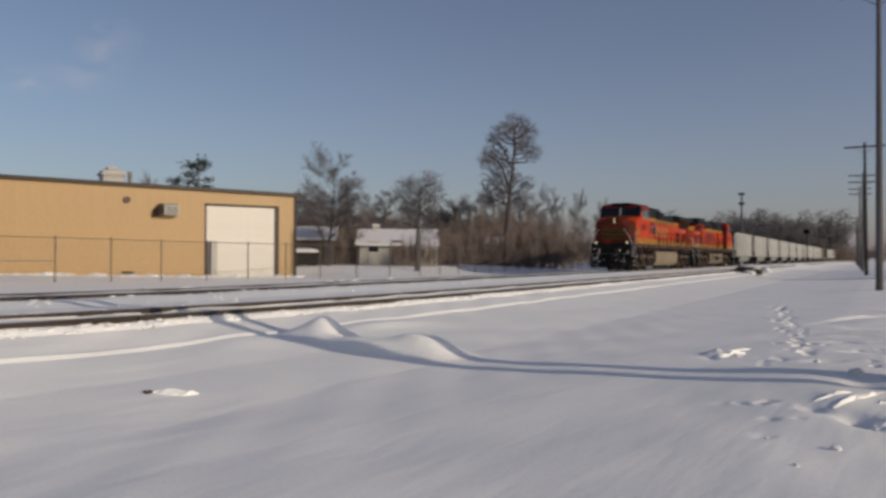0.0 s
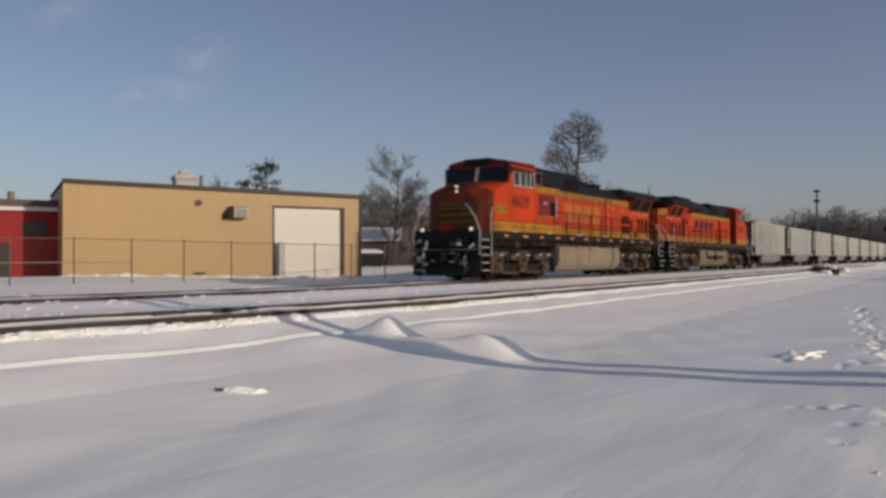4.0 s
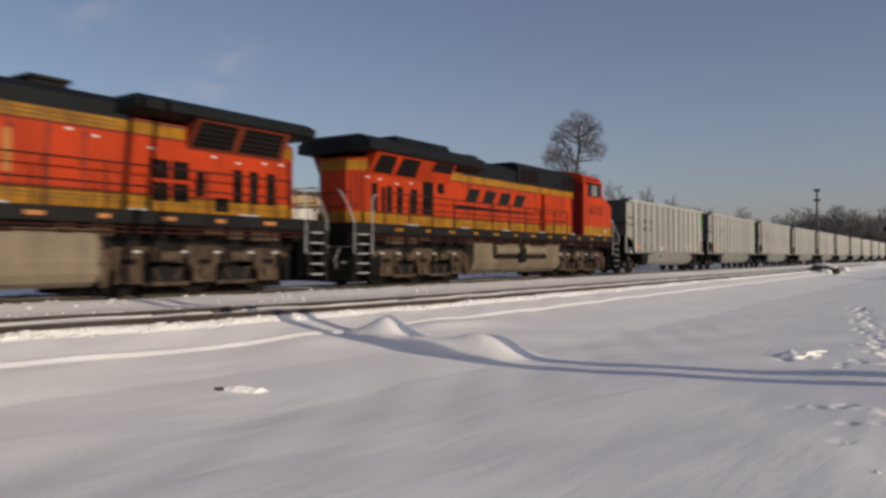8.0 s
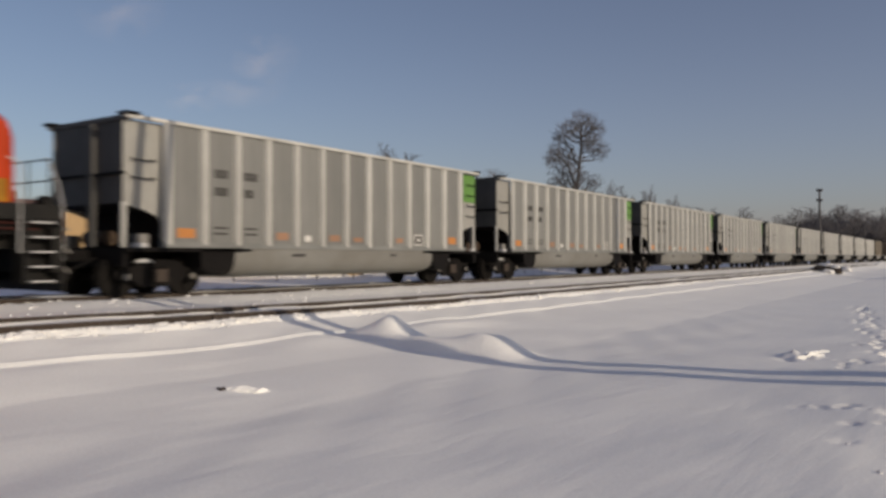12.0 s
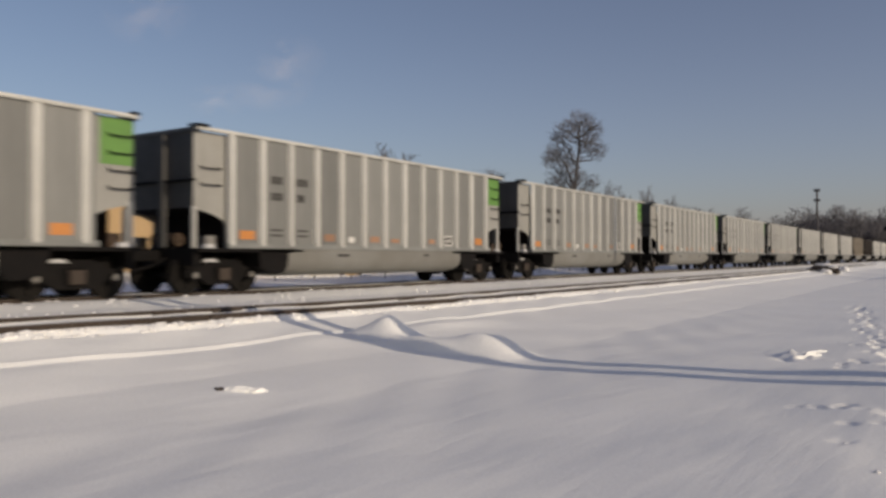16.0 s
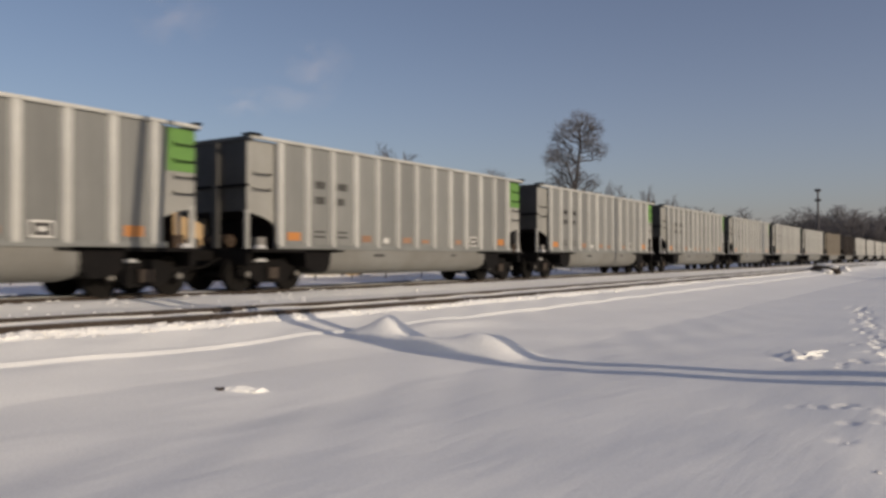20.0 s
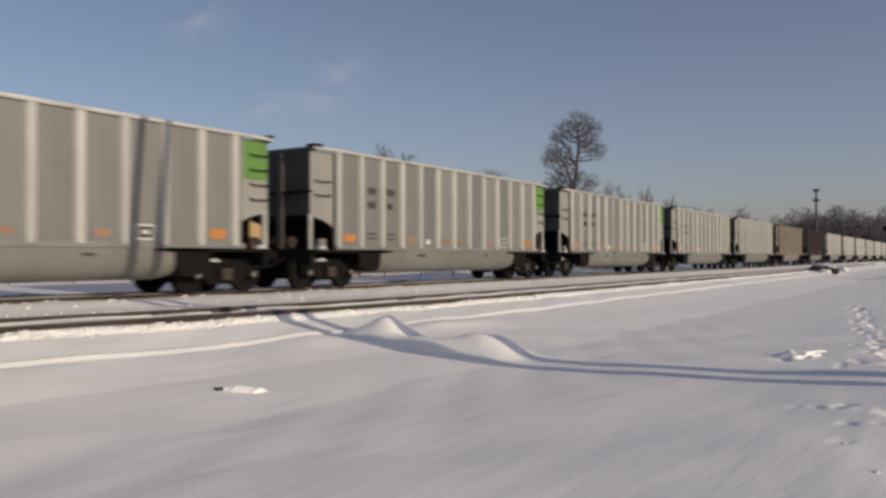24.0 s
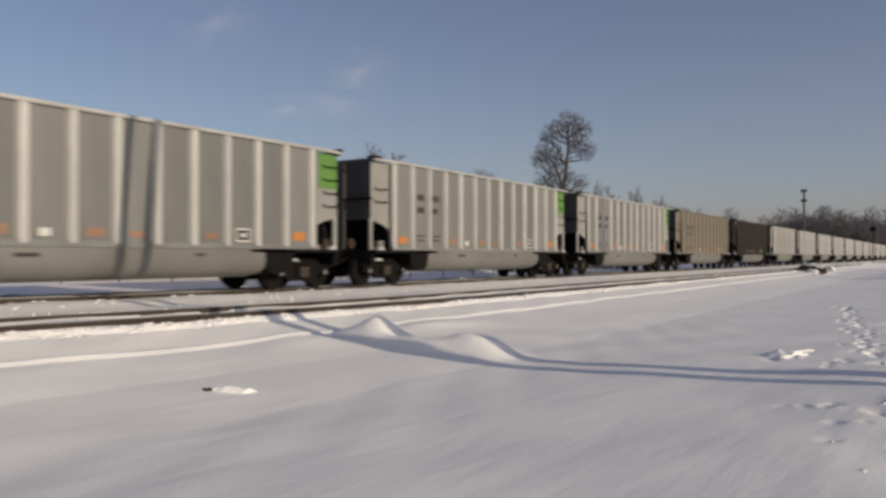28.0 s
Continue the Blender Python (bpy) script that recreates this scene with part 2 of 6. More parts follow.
EARTH = material("dark_earth", (0.05, 0.038, 0.03), 0.9, second=(0.09, 0.07, 0.055), scale=5, mix=0.5, grain=30, bump=0.5)


# ---- mesh helpers ----
def box(bm, x0, y0, z0, x1, y1, z1):
    v = [bm.verts.new((x, y, z)) for x in (x0, x1) for y in (y0, y1) for z in (z0, z1)]
    for f in ((0, 1, 3, 2), (4, 6, 7, 5), (0, 4, 5, 1), (2, 3, 7, 6), (0, 2, 6, 4), (1, 5, 7, 3)):
        bm.faces.new([v[i] for i in f])
    return v


def cbox(bm, x, y, z, w, d, h):
    return box(bm, x - w / 2, y - d / 2, z - h / 2, x + w / 2, y + d / 2, z + h / 2)


def hull(bm, pts):
    v = [bm.verts.new(p) for p in pts]
    r = bmesh.ops.convex_hull(bm, input=v)
    bad = [g for g in set(r["geom_interior"]) | set(r["geom_unused"]) if isinstance(g, bmesh.types.BMVert) and g.is_valid]
    bmesh.ops.delete(bm, geom=bad, context="VERTS")


def tube(bm, a, b, r0, r1=None, seg=8, cap=True):
    """A round bar from a to b."""
    r1 = r0 if r1 is None else r1
    a, b = Vector(a), Vector(b)
    d = (b - a).normalized()
    side = d.cross((0, 0, 1)) if abs(d.z) < 0.9 else d.cross((1, 0, 0))
    side.normalize()
    up = side.cross(d)
    rings = []
    for p, r in ((a, r0), (b, r1)):
        rings.append([bm.verts.new(p + side * r * math.cos(2 * math.pi * i / seg) + up * r * math.sin(2 * math.pi * i / seg)) for i in range(seg)])
    for i in range(seg):
        j = (i + 1) % seg
        bm.faces.new((rings[0][i], rings[1][i], rings[1][j], rings[0][j]))
    if cap:
        bm.faces.new(rings[0])
        bm.faces.new(rings[1][::-1])


def prism(bm, profile, x0, x1):
    """A (y, z) profile drawn out along x."""
    a = [bm.verts.new((x0, y, z)) for y, z in profile]
    b = [bm.verts.new((x1, y, z)) for y, z in profile]
    n = len(profile)
    for i in range(n):
        j = (i + 1) % n
        bm.faces.new((a[i], a[j], b[j], b[i]))
    bm.faces.new(a[::-1])
    bm.faces.new(b)


def mesh_of(name, bm, *mats):
    bmesh.ops.recalc_face_normals(bm, faces=bm.faces)
    me = bpy.data.meshes.new(name)
    bm.to_mesh(me)
    bm.free()
    for m in mats:
        me.materials.append(m)
    return me


def part(name, bm, mat, parent, label="", at=None):
    """Links a bmesh (or a mesh that exists already) as one object under a thing or a part."""
    me = bm if isinstance(bm, bpy.types.Mesh) else mesh_of(name, bm, mat)
    ob = new(name, me)
    ob.parent = parent
    if at is not None:
        ob.matrix_basis = at
    if label:
        ob["label"] = label
    return ob


def made(fn, *args):
    bm = bmesh.new()
    fn(bm, *args)
    return bm


def boxpart(name, mat, parent, x0, y0, z0, x1, y1, z1, label="", bevel=0.0):
    bm = made(box, x0, y0, z0, x1, y1, z1)
    if bevel:
        bmesh.ops.bevel(bm, geom=bm.edges[:], offset=bevel, segments=2, affect="EDGES")
    return part(name, bm, mat, parent, label)


def thing(name, label, category, group="", kind=""):
    return tagged(new(name), label, category, group, kind)


def hash01(i, k=0):
    return (math.sin(i * 12.9898 + k * 78.233) * 43758.5453) % 1.0


# ---- ground ----
PROFILE_X = [-3000, -60, -24, -20, -18.4, -14.8, -13.8, -12.7, -11.9, -10.25, -10.12, -10.03, -9.05, -9.01, -8.6, -7.5, -5.6, -3.7, -2.3, -0.7, 2, 10, 3000]
PROFILE_Z = [-0.5, -0.5, -0.5, -0.34, -0.175, -0.175, -0.27, -0.255, -0.245, -0.265, -0.312, -0.390, -0.497, -0.542, -0.570, -0.65, -0.735, -0.685, -0.635, -0.56, -0.53, -0.53, -0.6]


def rise(y):
    """How far the tracks climb towards the street crossing."""
    return np.interp(y, [-40, 2, 5, 7.5, 10, 13, 17], [0.16, 0.15, 0.11, 0.08, 0.05, 0.02, 0.0])


FOOT = []
rng = random.Random(4)
for i in range(40):
    yy = 12.3 + i * 0.36 + rng.uniform(-0.12, 0.12)
    FOOT.append((-1.02 - 0.13 * (yy - 13.2) + 0.13 * (-1) ** i + rng.uniform(-0.13, 0.13), yy, rng.uniform(0.05, 0.12), rng.uniform(0.04, 0.065), rng.uniform(-0.6, 0.6)))
for i in range(22):
    FOOT.append((rng.uniform(-1.5, 0.3), rng.uniform(10.6, 14.0), rng.uniform(0.02, 0.06), rng.uniform(0.035, 0.055), rng.uniform(-0.8, 0.8)))
for i in range(6):
    FOOT.append((-1.32 + i * 0.11 + rng.uniform(-0.05, 0.05), 7.97 + rng.uniform(-0.1, 0.1), rng.uniform(0.012, 0.03), rng.uniform(0.035, 0.05), rng.uniform(0.6, 1.6)))
FOOT += [(-0.82, 7.20, 0.03, 0.04, 1.2), (-0.60, 7.28, 0.02, 0.035, 1.0), (-0.80, 6.4, 0.03, 0.04, 1.3), (-0.74, 6.43, 0.02, 0.035, 1.3)]


def bumps(x, y):
    """Drifts, mounds, footprints and the ploughed lip beside the tracks."""
    def g(cx, cy, h, sx, sy, turn=0.0, power=1.0):
        c, s = math.cos(turn), math.sin(turn)
        u, v = ((x - cx) * c + (y - cy) * s) / sx, (-(x - cx) * s + (y - cy) * c) / sy
        return h * np.exp(-((u * u + v * v) ** power))
    z = 0.0 * x
    near = np.exp(-((x + 3) / 40) ** 2 - ((y - 10) / 60) ** 2)
    z = z + near * (0.010 * np.sin(0.9 * x + 1.7 * y + 1.3 * np.sin(0.6 * x)) + 0.007 * np.sin(2.3 * x - 1.1 * y + 2 * np.sin(0.7 * y)) + 0.004 * np.sin(4.1 * x + 3.3 * y + 2 * np.sin(1.3 * x)))
    z = z + g(-8.07, 10.50, 0.29, 0.36, 0.50, 0.55, 0.85) + g(-8.36, 10.38, 0.12, 0.44, 0.24, 0.35, 1.3) + g(-7.50, 10.70, 0.13, 0.7, 0.40)
    z = z + g(-6.84, 10.14, 0.20, 0.80, 0.26, 0.05, 1.8) + g(-6.02, 10.44, 0.29, 0.56, 0.40, -0.25, 1.2)
    z = z + g(-8.6, 13.0, 0.08, 0.4, 1.4) + g(-8.7, 9.5, 0.05, 0.5, 0.7)
    z = z + g(-6.68, 6.02, 0.012, 0.35, 0.12, 0.6, 1.3)
    z = z + g(-2.12, 12.0, 0.06, 0.12, 0.34, 0.35, 1.8) + g(-1.95, 12.2, 0.035, 0.16, 0.2, 0.0, 2.0) - g(-2.1, 11.8, 0.05, 0.10, 0.25, 0.2)
    z = z - g(-0.52, 7.80, 0.05, 0.10, 0.16, 0.6) - g(-0.12, 7.42, 0.09, 0.13, 0.26, 0.5) + g(-0.32, 8.3, 0.03, 0.2, 0.4) - g(-0.15, 9.7, 0.05, 0.2, 0.3)
    z = z - g(-0.60, 14.35, 0.06, 0.26, 0.13, 0.3, 1.5) - g(-0.66, 11.55, 0.055, 0.26, 0.11, 0.3, 1.5) - g(-0.2, 12.8, 0.05, 0.3, 0.12, 0.2, 1.5) + g(-0.62, 19.8, 0.05, 1.7, 0.11, 1.15, 1.5)
    z = z + g(-0.1, 15.6, 0.09, 0.75, 0.07, 0.06, 1.4) + g(-0.85, 15.1, 0.06, 0.35, 0.08, 0.25) - g(-0.4, 14.3, 0.05, 0.4, 0.12) + g(0.0, 18.5, 0.12, 0.8, 0.16) - g(0.1, 17.4, 0.09, 0.6, 0.3)
    z = z - g(-0.6, 13.2, 0.04, 0.5, 0.1, -0.3) - g(-0.3, 11.4, 0.03, 0.45, 0.1, 0.2) + g(-0.4, 10.35, 0.05, 1.3, 0.42, 0.0, 1.4)
    for fx, fy, d, r, turn in FOOT:
        z = z - g(fx, fy, d, r, r * 1.7, turn, 1.8) + g(fx - r * 1.4, fy + r * 0.4, d * 0.28, r * 0.6, r * 0.9, turn)
    z = z + 0.62 / (1 + np.exp(np.clip((x + 29.5) / 0.9, -50, 50))) / (1 + np.exp(np.clip(-(0.832 * y - 0.555 * x - 56.5) / 1.6, -50, 50)))
    z = z - 0.040 * np.exp(-((x + 11.05) / 0.86) ** 8) * (0.85 + 0.15 * np.sin(1.9 * y + 2 * np.sin(0.7 * y)))
    z = z + 0.042 * np.exp(-((x + 16.62) / 0.66) ** 8)
    for xr, d in ((-11.62, 0.060), (-10.22, 0.02), (-17.30, 0.035), (-15.76, 0.05)):
        z = z - d * np.exp(-((x - xr) / 0.16) ** 4) * (0.75 + 0.25 * np.sin(1.9 * y + 2 * np.sin(0.7 * y)))
    for k in range(9):
        z = z + g(-2.1 + 0.06 * k + 0.05 * math.sin(5 * k), 12.15 - 0.03 * k + 0.16 * math.sin(3.1 * k), 0.022 + 0.012 * math.sin(2.3 * k), 0.045, 0.06, k, 1.5)
    z = z + g(-9.7, 67.6, 0.50, 0.8, 0.9, 0, 0.8) + g(-8.8, 69.5, 0.3, 0.7, 0.9)
    z = z + g(-9.8, 128, 0.9, 2.2, 2.2) + g(-8.0, 135, 0.6, 1.5, 2.0)
    z = z + 0.33 * np.exp(-((x + 38.5) / 6) ** 2 - ((y - 21) / 12) ** 2)
    return z


def ground_z(x, y):
    x, y = np.asarray(x, float), np.asarray(y, float)
    wob = x + 0.03 * np.sin(0.55 * y) + 0.012 * np.sin(1.7 * y + 1) + 0.05 * np.exp(-((x + 9.95) / 0.3) ** 2) * (np.sin(5.1 * y + 3 * np.sin(1.3 * y)) + np.sin(2.2 * y))
    lift = rise(y) * np.interp(x, [-24, -19, -14.5, -13, -9.9, -9.2], [0.0, 0.85, 0.85, 1.0, 1.0, 0.0])
    lift = lift + np.interp(y, [2, 4.5, 7.5, 9], [0.14, 0.085, 0.0, 0.0]) * np.interp(x, [-9.9, -9.2, -8.8, -7.6], [0.0, 1.0, 1.0, 0.0])
    return np.interp(wob, PROFILE_X, PROFILE_Z) + lift + bumps(x, y)


def axis_lines(parts):
    out = []
    for a, b, step in parts:
        out += list(np.arange(a, b - 1e-6, step))
    return np.array(out + [parts[-1][1]])


def ground():
    xs = axis_lines([(-3000, -1000, 500), (-1000, -200, 100), (-200, -60, 14), (-60, -24, 1.5), (-24, -17.6, 0.4), (-17.6, -17.1, 0.07), (-17.1, -16.1, 0.25), (-16.1, -15.6, 0.07), (-15.6, -12.1, 0.25), (-12.1, -11.5, 0.07), (-11.5, -10.6, 0.2), (-10.6, -10.2, 0.06), (-10.2, -8.9, 0.04), (-8.9, -2.4, 0.07), (-2.4, 0.6, 0.036), (0.6, 0.8, 0.1), (0.8, 6, 0.4), (6, 60, 6), (60, 400, 68), (400, 3000, 650)])
    ys = axis_lines([(-3000, -400, 650), (-400, -40, 40), (-40, -2, 3), (-2, 2.4, 0.4), (2.4, 5.0, 0.14), (5.0, 7.2, 0.08), (7.2, 9.2, 0.045), (9.2, 15, 0.055), (15, 24, 0.12), (24, 65, 0.5), (65, 71, 0.25), (71, 110, 1.2), (110, 300, 10), (300, 1000, 70), (1000, 4000, 500)])
    X, Y = np.meshgrid(xs, ys)
    Z = ground_z(X, Y)
    co = np.stack([X, Y, Z], -1).reshape(-1, 3)
    nx, ny = len(xs), len(ys)
    i = np.arange(nx * ny).reshape(ny, nx)
    quads = np.stack([i[:-1, :-1], i[:-1, 1:], i[1:, 1:], i[1:, :-1]], -1).reshape(-1, 4)
    me = bpy.data.meshes.new("ground")
    me.from_pydata(co.tolist(), [], quads.tolist())
    me.polygons.foreach_set("use_smooth", [True] * len(me.polygons))
    me.materials.append(SNOW)
    tagged(new("ground", me), "snow-covered ground with drifts, low mounds and footprints", "ground", kind="structure")


# ---- railway ----
RAIL_Z = -0.115
FAR_TRACK, NEAR_TRACK, NEAR_Z = -16.6, -11.05, -0.215


def rail_lift(track, y):
    return float(rise(y)) * (1.0 if track == NEAR_TRACK else 0.85)


def rails():
    prof = [(-0.07, -0.17), (0.07, -0.17), (0.07, -0.155), (0.012, -0.13), (0.012, -0.045), (0.036, -0.035), (0.036, -0.004), (0.028, 0), (-0.028, 0), (-0.036, -0.004), (-0.036, -0.035), (-0.012, -0.045), (-0.012, -0.13), (-0.07, -0.155)]
    for track, top in ((FAR_TRACK, RAIL_Z), (NEAR_TRACK, NEAR_Z)):
        for side in (-0.755, 0.755):
            bm = bmesh.new()
            rings = []
            for y in (-120, -40, 2, 3.5, 5, 6.2, 7.5, 8.7, 10, 11.5, 13, 15, 17, 900):
                h = top + rail_lift(track, y)
                rings.append([bm.verts.new((track + side + px, y, h + pz)) for px, pz in prof])
            for a, b in zip(rings, rings[1:]):
                for k in range(len(prof)):
                    j = (k + 1) % len(prof)
                    f = bm.faces.new((a[k], a[j], b[j], b[k]))
                    f.material_index = 1 if k in (6, 7, 8) else 0
            bm.faces.new(rings[0])
            bm.faces.new(rings[-1])
            tagged(new("rail", mesh_of("rail", bm, RAIL, RAIL_TOP)), "rusty steel rail half sunk in snow", "rail", "rails of the two tracks", "structure")
    me = mesh_of("tie", made(box, -1.08, -0.12, -0.09, 1.08, 0.12, 0.09), TIE)
    for track, top, ys in ((NEAR_TRACK, NEAR_Z, [10.35]), (FAR_TRACK, RAIL_Z, [9.2, 9.8, 11.6, 12.2, 14.7, 19.4])):
        for k, y in enumerate(ys):
            ob = new("tie", me)
            ob.matrix_basis = pose(track - 0.06 + 0.06 * hash01(k), y, top + rail_lift(track, y) - 0.215 + 0.03 * hash01(k, 3), 0, 0, 3 * (hash01(k, 2) - 0.5))
            tagged(ob, "dark wooden tie poking out of the snow", "railway tie", "exposed ties", "structure")
    plate = bmesh.new()
    box(plate, -0.05, -0.35, -0.12, 0.05, 0.35, -0.02)
    plate = mesh_of("joint_bar", plate, RAIL)
    for track, top, y in ((NEAR_TRACK, NEAR_Z, 8.9), (NEAR_TRACK, NEAR_Z, 10.2), (NEAR_TRACK, NEAR_Z, 16.0), (FAR_TRACK, RAIL_Z, 9.4), (FAR_TRACK, RAIL_Z, 11.0)):
        for side in (-0.755, 0.755):
            ob = new("joint_bar", plate)
            ob.matrix_basis = pose(track + side, y, top + rail_lift(track, y))
            tagged(ob, "bolted steel joint bar on the rail", "joint bar", "joint bars", "structure")


def snow_clumps():
    """Loose lumps of snow thrown up beside the rails."""
    r = random.Random(8)
    bm = bmesh.new()
    for k in range(3400):
        track = NEAR_TRACK if k % 3 else FAR_TRACK
        y = 2 + 60 * r.random() ** 1.8
        x = track + r.choice((-1, 1)) * (0.84 + 0.24 * r.random() ** 1.7)
        s = 0.012 + 0.04 * r.random() ** 2.5
        if k % 9 == 0:
            x, y = -15.4 + 3.2 * r.random() ** (0.6 if r.random() < 0.5 else 1.7), 4 + 36 * r.random() ** 1.3
            s = 0.014 + 0.03 * r.random() ** 2
        m = Matrix.Translation((x, y, float(ground_z(x, y)) + s * 0.15)) @ Matrix.Diagonal((s * r.uniform(0.8, 1.4), s * r.uniform(1.2, 3), s * r.uniform(0.25, 0.55), 1))
        v = bmesh.ops.create_icosphere(bm, subdivisions=1, radius=1, matrix=m)["verts"]
        for w in v:
            w.co += Vector((r.uniform(-1, 1), r.uniform(-1, 1), r.uniform(-1, 1))) * s * 0.2
    for k in range(150):
        x, y = -19.3 - 2.4 * r.random(), 10 + 34 * r.random()
        s = 0.07 + 0.22 * r.random() ** 2
        m = Matrix.Translation((x, y, float(ground_z(x, y)))) @ Matrix.Diagonal((s, s * r.uniform(1.2, 2.6), s * r.uniform(0.35, 0.7), 1))
        bmesh.ops.create_icosphere(bm, subdivisions=1, radius=1, matrix=m)
    for k in range(150):
        f = r.random()
        x, y = -40.7 + 7.9 * f + r.uniform(0.2, 1.3), 23.9 + 15.6 * f - r.uniform(0.1, 0.6)
        s = 0.08 + 0.20 * r.random() ** 2
        m = Matrix.Translation((x, y, float(ground_z(x, y)))) @ Matrix.Diagonal((s, s * r.uniform(1.4, 3.0), s * r.uniform(0.3, 0.8), 1))
        bmesh.ops.create_icosphere(bm, subdivisions=1, radius=1, matrix=m)
    for f in bm.faces:
        f.smooth = True
    tagged(new("snow_clumps", mesh_of("snow_clumps", bm, SNOW_CLUMP)), "loose white snow lumps along the rails", "snow", kind="stuff")


def snow_slab(x0, y0, x1, y1, w, h, seed):
    """A broken length of snow crust lying on the drift."""
    r = random.Random(seed)
    a, b = Vector((x0, y0, 0)), Vector((x1, y1, 0))
    d = (b - a).normalized()
    side = Vector((-d.y, d.x, 0))
    bm = bmesh.new()
    rings = []
    n = 7
    for i in range(n + 1):
        p = a.lerp(b, i / n)
        ground_h = float(ground_z(p.x, p.y))
        k = 0.45 + 0.55 * math.sin(math.pi * (i + 0.6) / (n + 1.2))
        rings.append([bm.verts.new(p + side * (u * w * k + r.uniform(-0.02, 0.02)) + Vector((0, 0, ground_h - 0.03 + v * h * k + r.uniform(-0.012, 0.012)))) for u, v in ((-0.5, 0), (-0.55, 0.6), (-0.1, 1.2), (0.4, 0.95), (0.5, 0))])
    for p, q in zip(rings, rings[1:]):
        for i in range(5):
            j = (i + 1) % 5
            bm.faces.new((p[i], p[j], q[j], q[i]))
    bm.faces.new(rings[0][::-1])
    bm.faces.new(rings[-1])
    tagged(new("snow_slab", mesh_of("snow_slab", bm, SNOW)), "broken slab of white snow crust on the ground", "snow slab", "broken snow slabs")


ground()
rails()
snow_clumps()
snow_slab(-6.81, 5.88, -6.42, 6.14, 0.17, 0.065, 6)
snow_slab(-0.53, 8.10, -0.22, 8.76, 0.055, 0.045, 1)
snow_slab(-0.35, 7.84, 0.04, 9.06, 0.06, 0.05, 2)
snow_slab(0.00, 8.20, 0.22, 8.7, 0.07, 0.05, 3)
snow_slab(-0.05, 7.25, 0.12, 7.6, 0.10, 0.05, 4)
snow_slab(-2.05, 11.75, -1.72, 12.25, 0.07, 0.06, 8)
snow_slab(-1.98, 12.25, -1.72, 12.75, 0.06, 0.05, 9)


def snow_chunk(x, y, size, seed):
    """A kicked-up lump of hard snow."""
    r = random.Random(seed)
    bm = bmesh.new()
    bmesh.ops.create_icosphere(bm, subdivisions=2, radius=1, matrix=Matrix.Translation((x, y, float(ground_z(x, y)) + size * 0.25)) @ Matrix.Diagonal((size * 1.1, size * 0.9, size * 0.7, 1)))
    for v in bm.verts:
        v.co += Vector((r.uniform(-1, 1), r.uniform(-1, 1), r.uniform(-1, 1))) * size * 0.18
    tagged(new("snow_chunk", mesh_of("snow_chunk", bm, SNOW_CLUMP)), "small hard lump of snow lying on the drift", "snow lump", "kicked-up snow lumps")


for cx, cy, size, seed in ((-0.27, 6.22, 0.036, 1), (-0.74, 6.38, 0.020, 2), (-0.47, 5.57, 0.018, 3), (-0.72, 11.43, 0.05, 4), (-0.23, 10.12, 0.07, 5)):
    snow_chunk(cx, cy, size, seed)


# ---- rolling stock: y runs back from the front coupler, x to either side, z up from the rail head ----
def wheelset_mesh(r, gauge=0.755):
    bm = bmesh.new()
    tube(bm, (-gauge - 0.15, 0, 0), (gauge + 0.15, 0, 0), 0.085, seg=10)
    for s in (-1, 1):
        x = s * gauge
        tube(bm, (x - 0.07, 0, 0), (x + 0.07, 0, 0), r, seg=24)
        tube(bm, (x - s * 0.10, 0, 0), (x - s * 0.07, 0, 0), r + 0.025, seg=24)
        tube(bm, (x + s * 0.07, 0, 0), (x + s * 0.09, 0, 0), r * 0.35, seg=12)
        for k in range(5):
            a = 2 * math.pi * k / 5
            cbox(bm, x + s * 0.075, math.cos(a) * r * 0.58, math.sin(a) * r * 0.58, 0.03, 0.13, 0.13)
    return mesh_of("wheelset", bm, WHEEL)


CAR_WHEEL, LOCO_WHEEL = 0.457, 0.533
CAR_WHEELSET, LOCO_WHEELSET = wheelset_mesh(CAR_WHEEL), wheelset_mesh(LOCO_WHEEL)


def car_sideframe_mesh():
    bm = bmesh.new()
    prism(bm, [(-1.12, 0.40), (-1.12, 0.62), (-0.75, 0.66), (-0.4, 0.84), (0.4, 0.84), (0.75, 0.66), (1.12, 0.62), (1.12, 0.40), (0.78, 0.44), (0.45, 0.22), (-0.45, 0.22), (-0.78, 0.44)], -0.07, 0.07)
    for y in (-0.89, 0.89):
        tube(bm, (-0.05, y, CAR_WHEEL), (0.14, y, CAR_WHEEL), 0.13, seg=12)
    for y in (-0.18, -0.02, 0.14):
        tube(bm, (0.09, y, 0.32), (0.09, y, 0.66), 0.06, seg=8)
    return mesh_of("sideframe", bm, TRUCK)


CAR_SIDEFRAME = car_sideframe_mesh()


BEARING_CAP = mesh_of("bearing_cap", made(tube, (-0.02, 0, 0), (0.02, 0, 0), 0.075, 0.075, 10), GALV)


SPRING_NEST = bmesh.new()
prism(SPRING_NEST, [(-0.2, 0.33), (0.16, 0.33), (0.13, 0.37), (0.16, 0.41), (0.13, 0.45), (0.16, 0.49), (0.13, 0.53), (0.16, 0.57), (0.16, 0.62), (-0.2, 0.62), (-0.2, 0.57), (-0.17, 0.53), (-0.2, 0.49), (-0.17, 0.45), (-0.2, 0.41), (-0.17, 0.37)], -0.03, 0.11)
SPRING_NEST = mesh_of("spring_nest", SPRING_NEST, RAIL)
FROST_BIT = bmesh.new()
hull(FROST_BIT, [(u, v, w) for u in (-0.05, 0.06) for v, w in ((-0.24, 0), (0.24, 0), (-0.14, 0.07), (0.10, 0.08))])
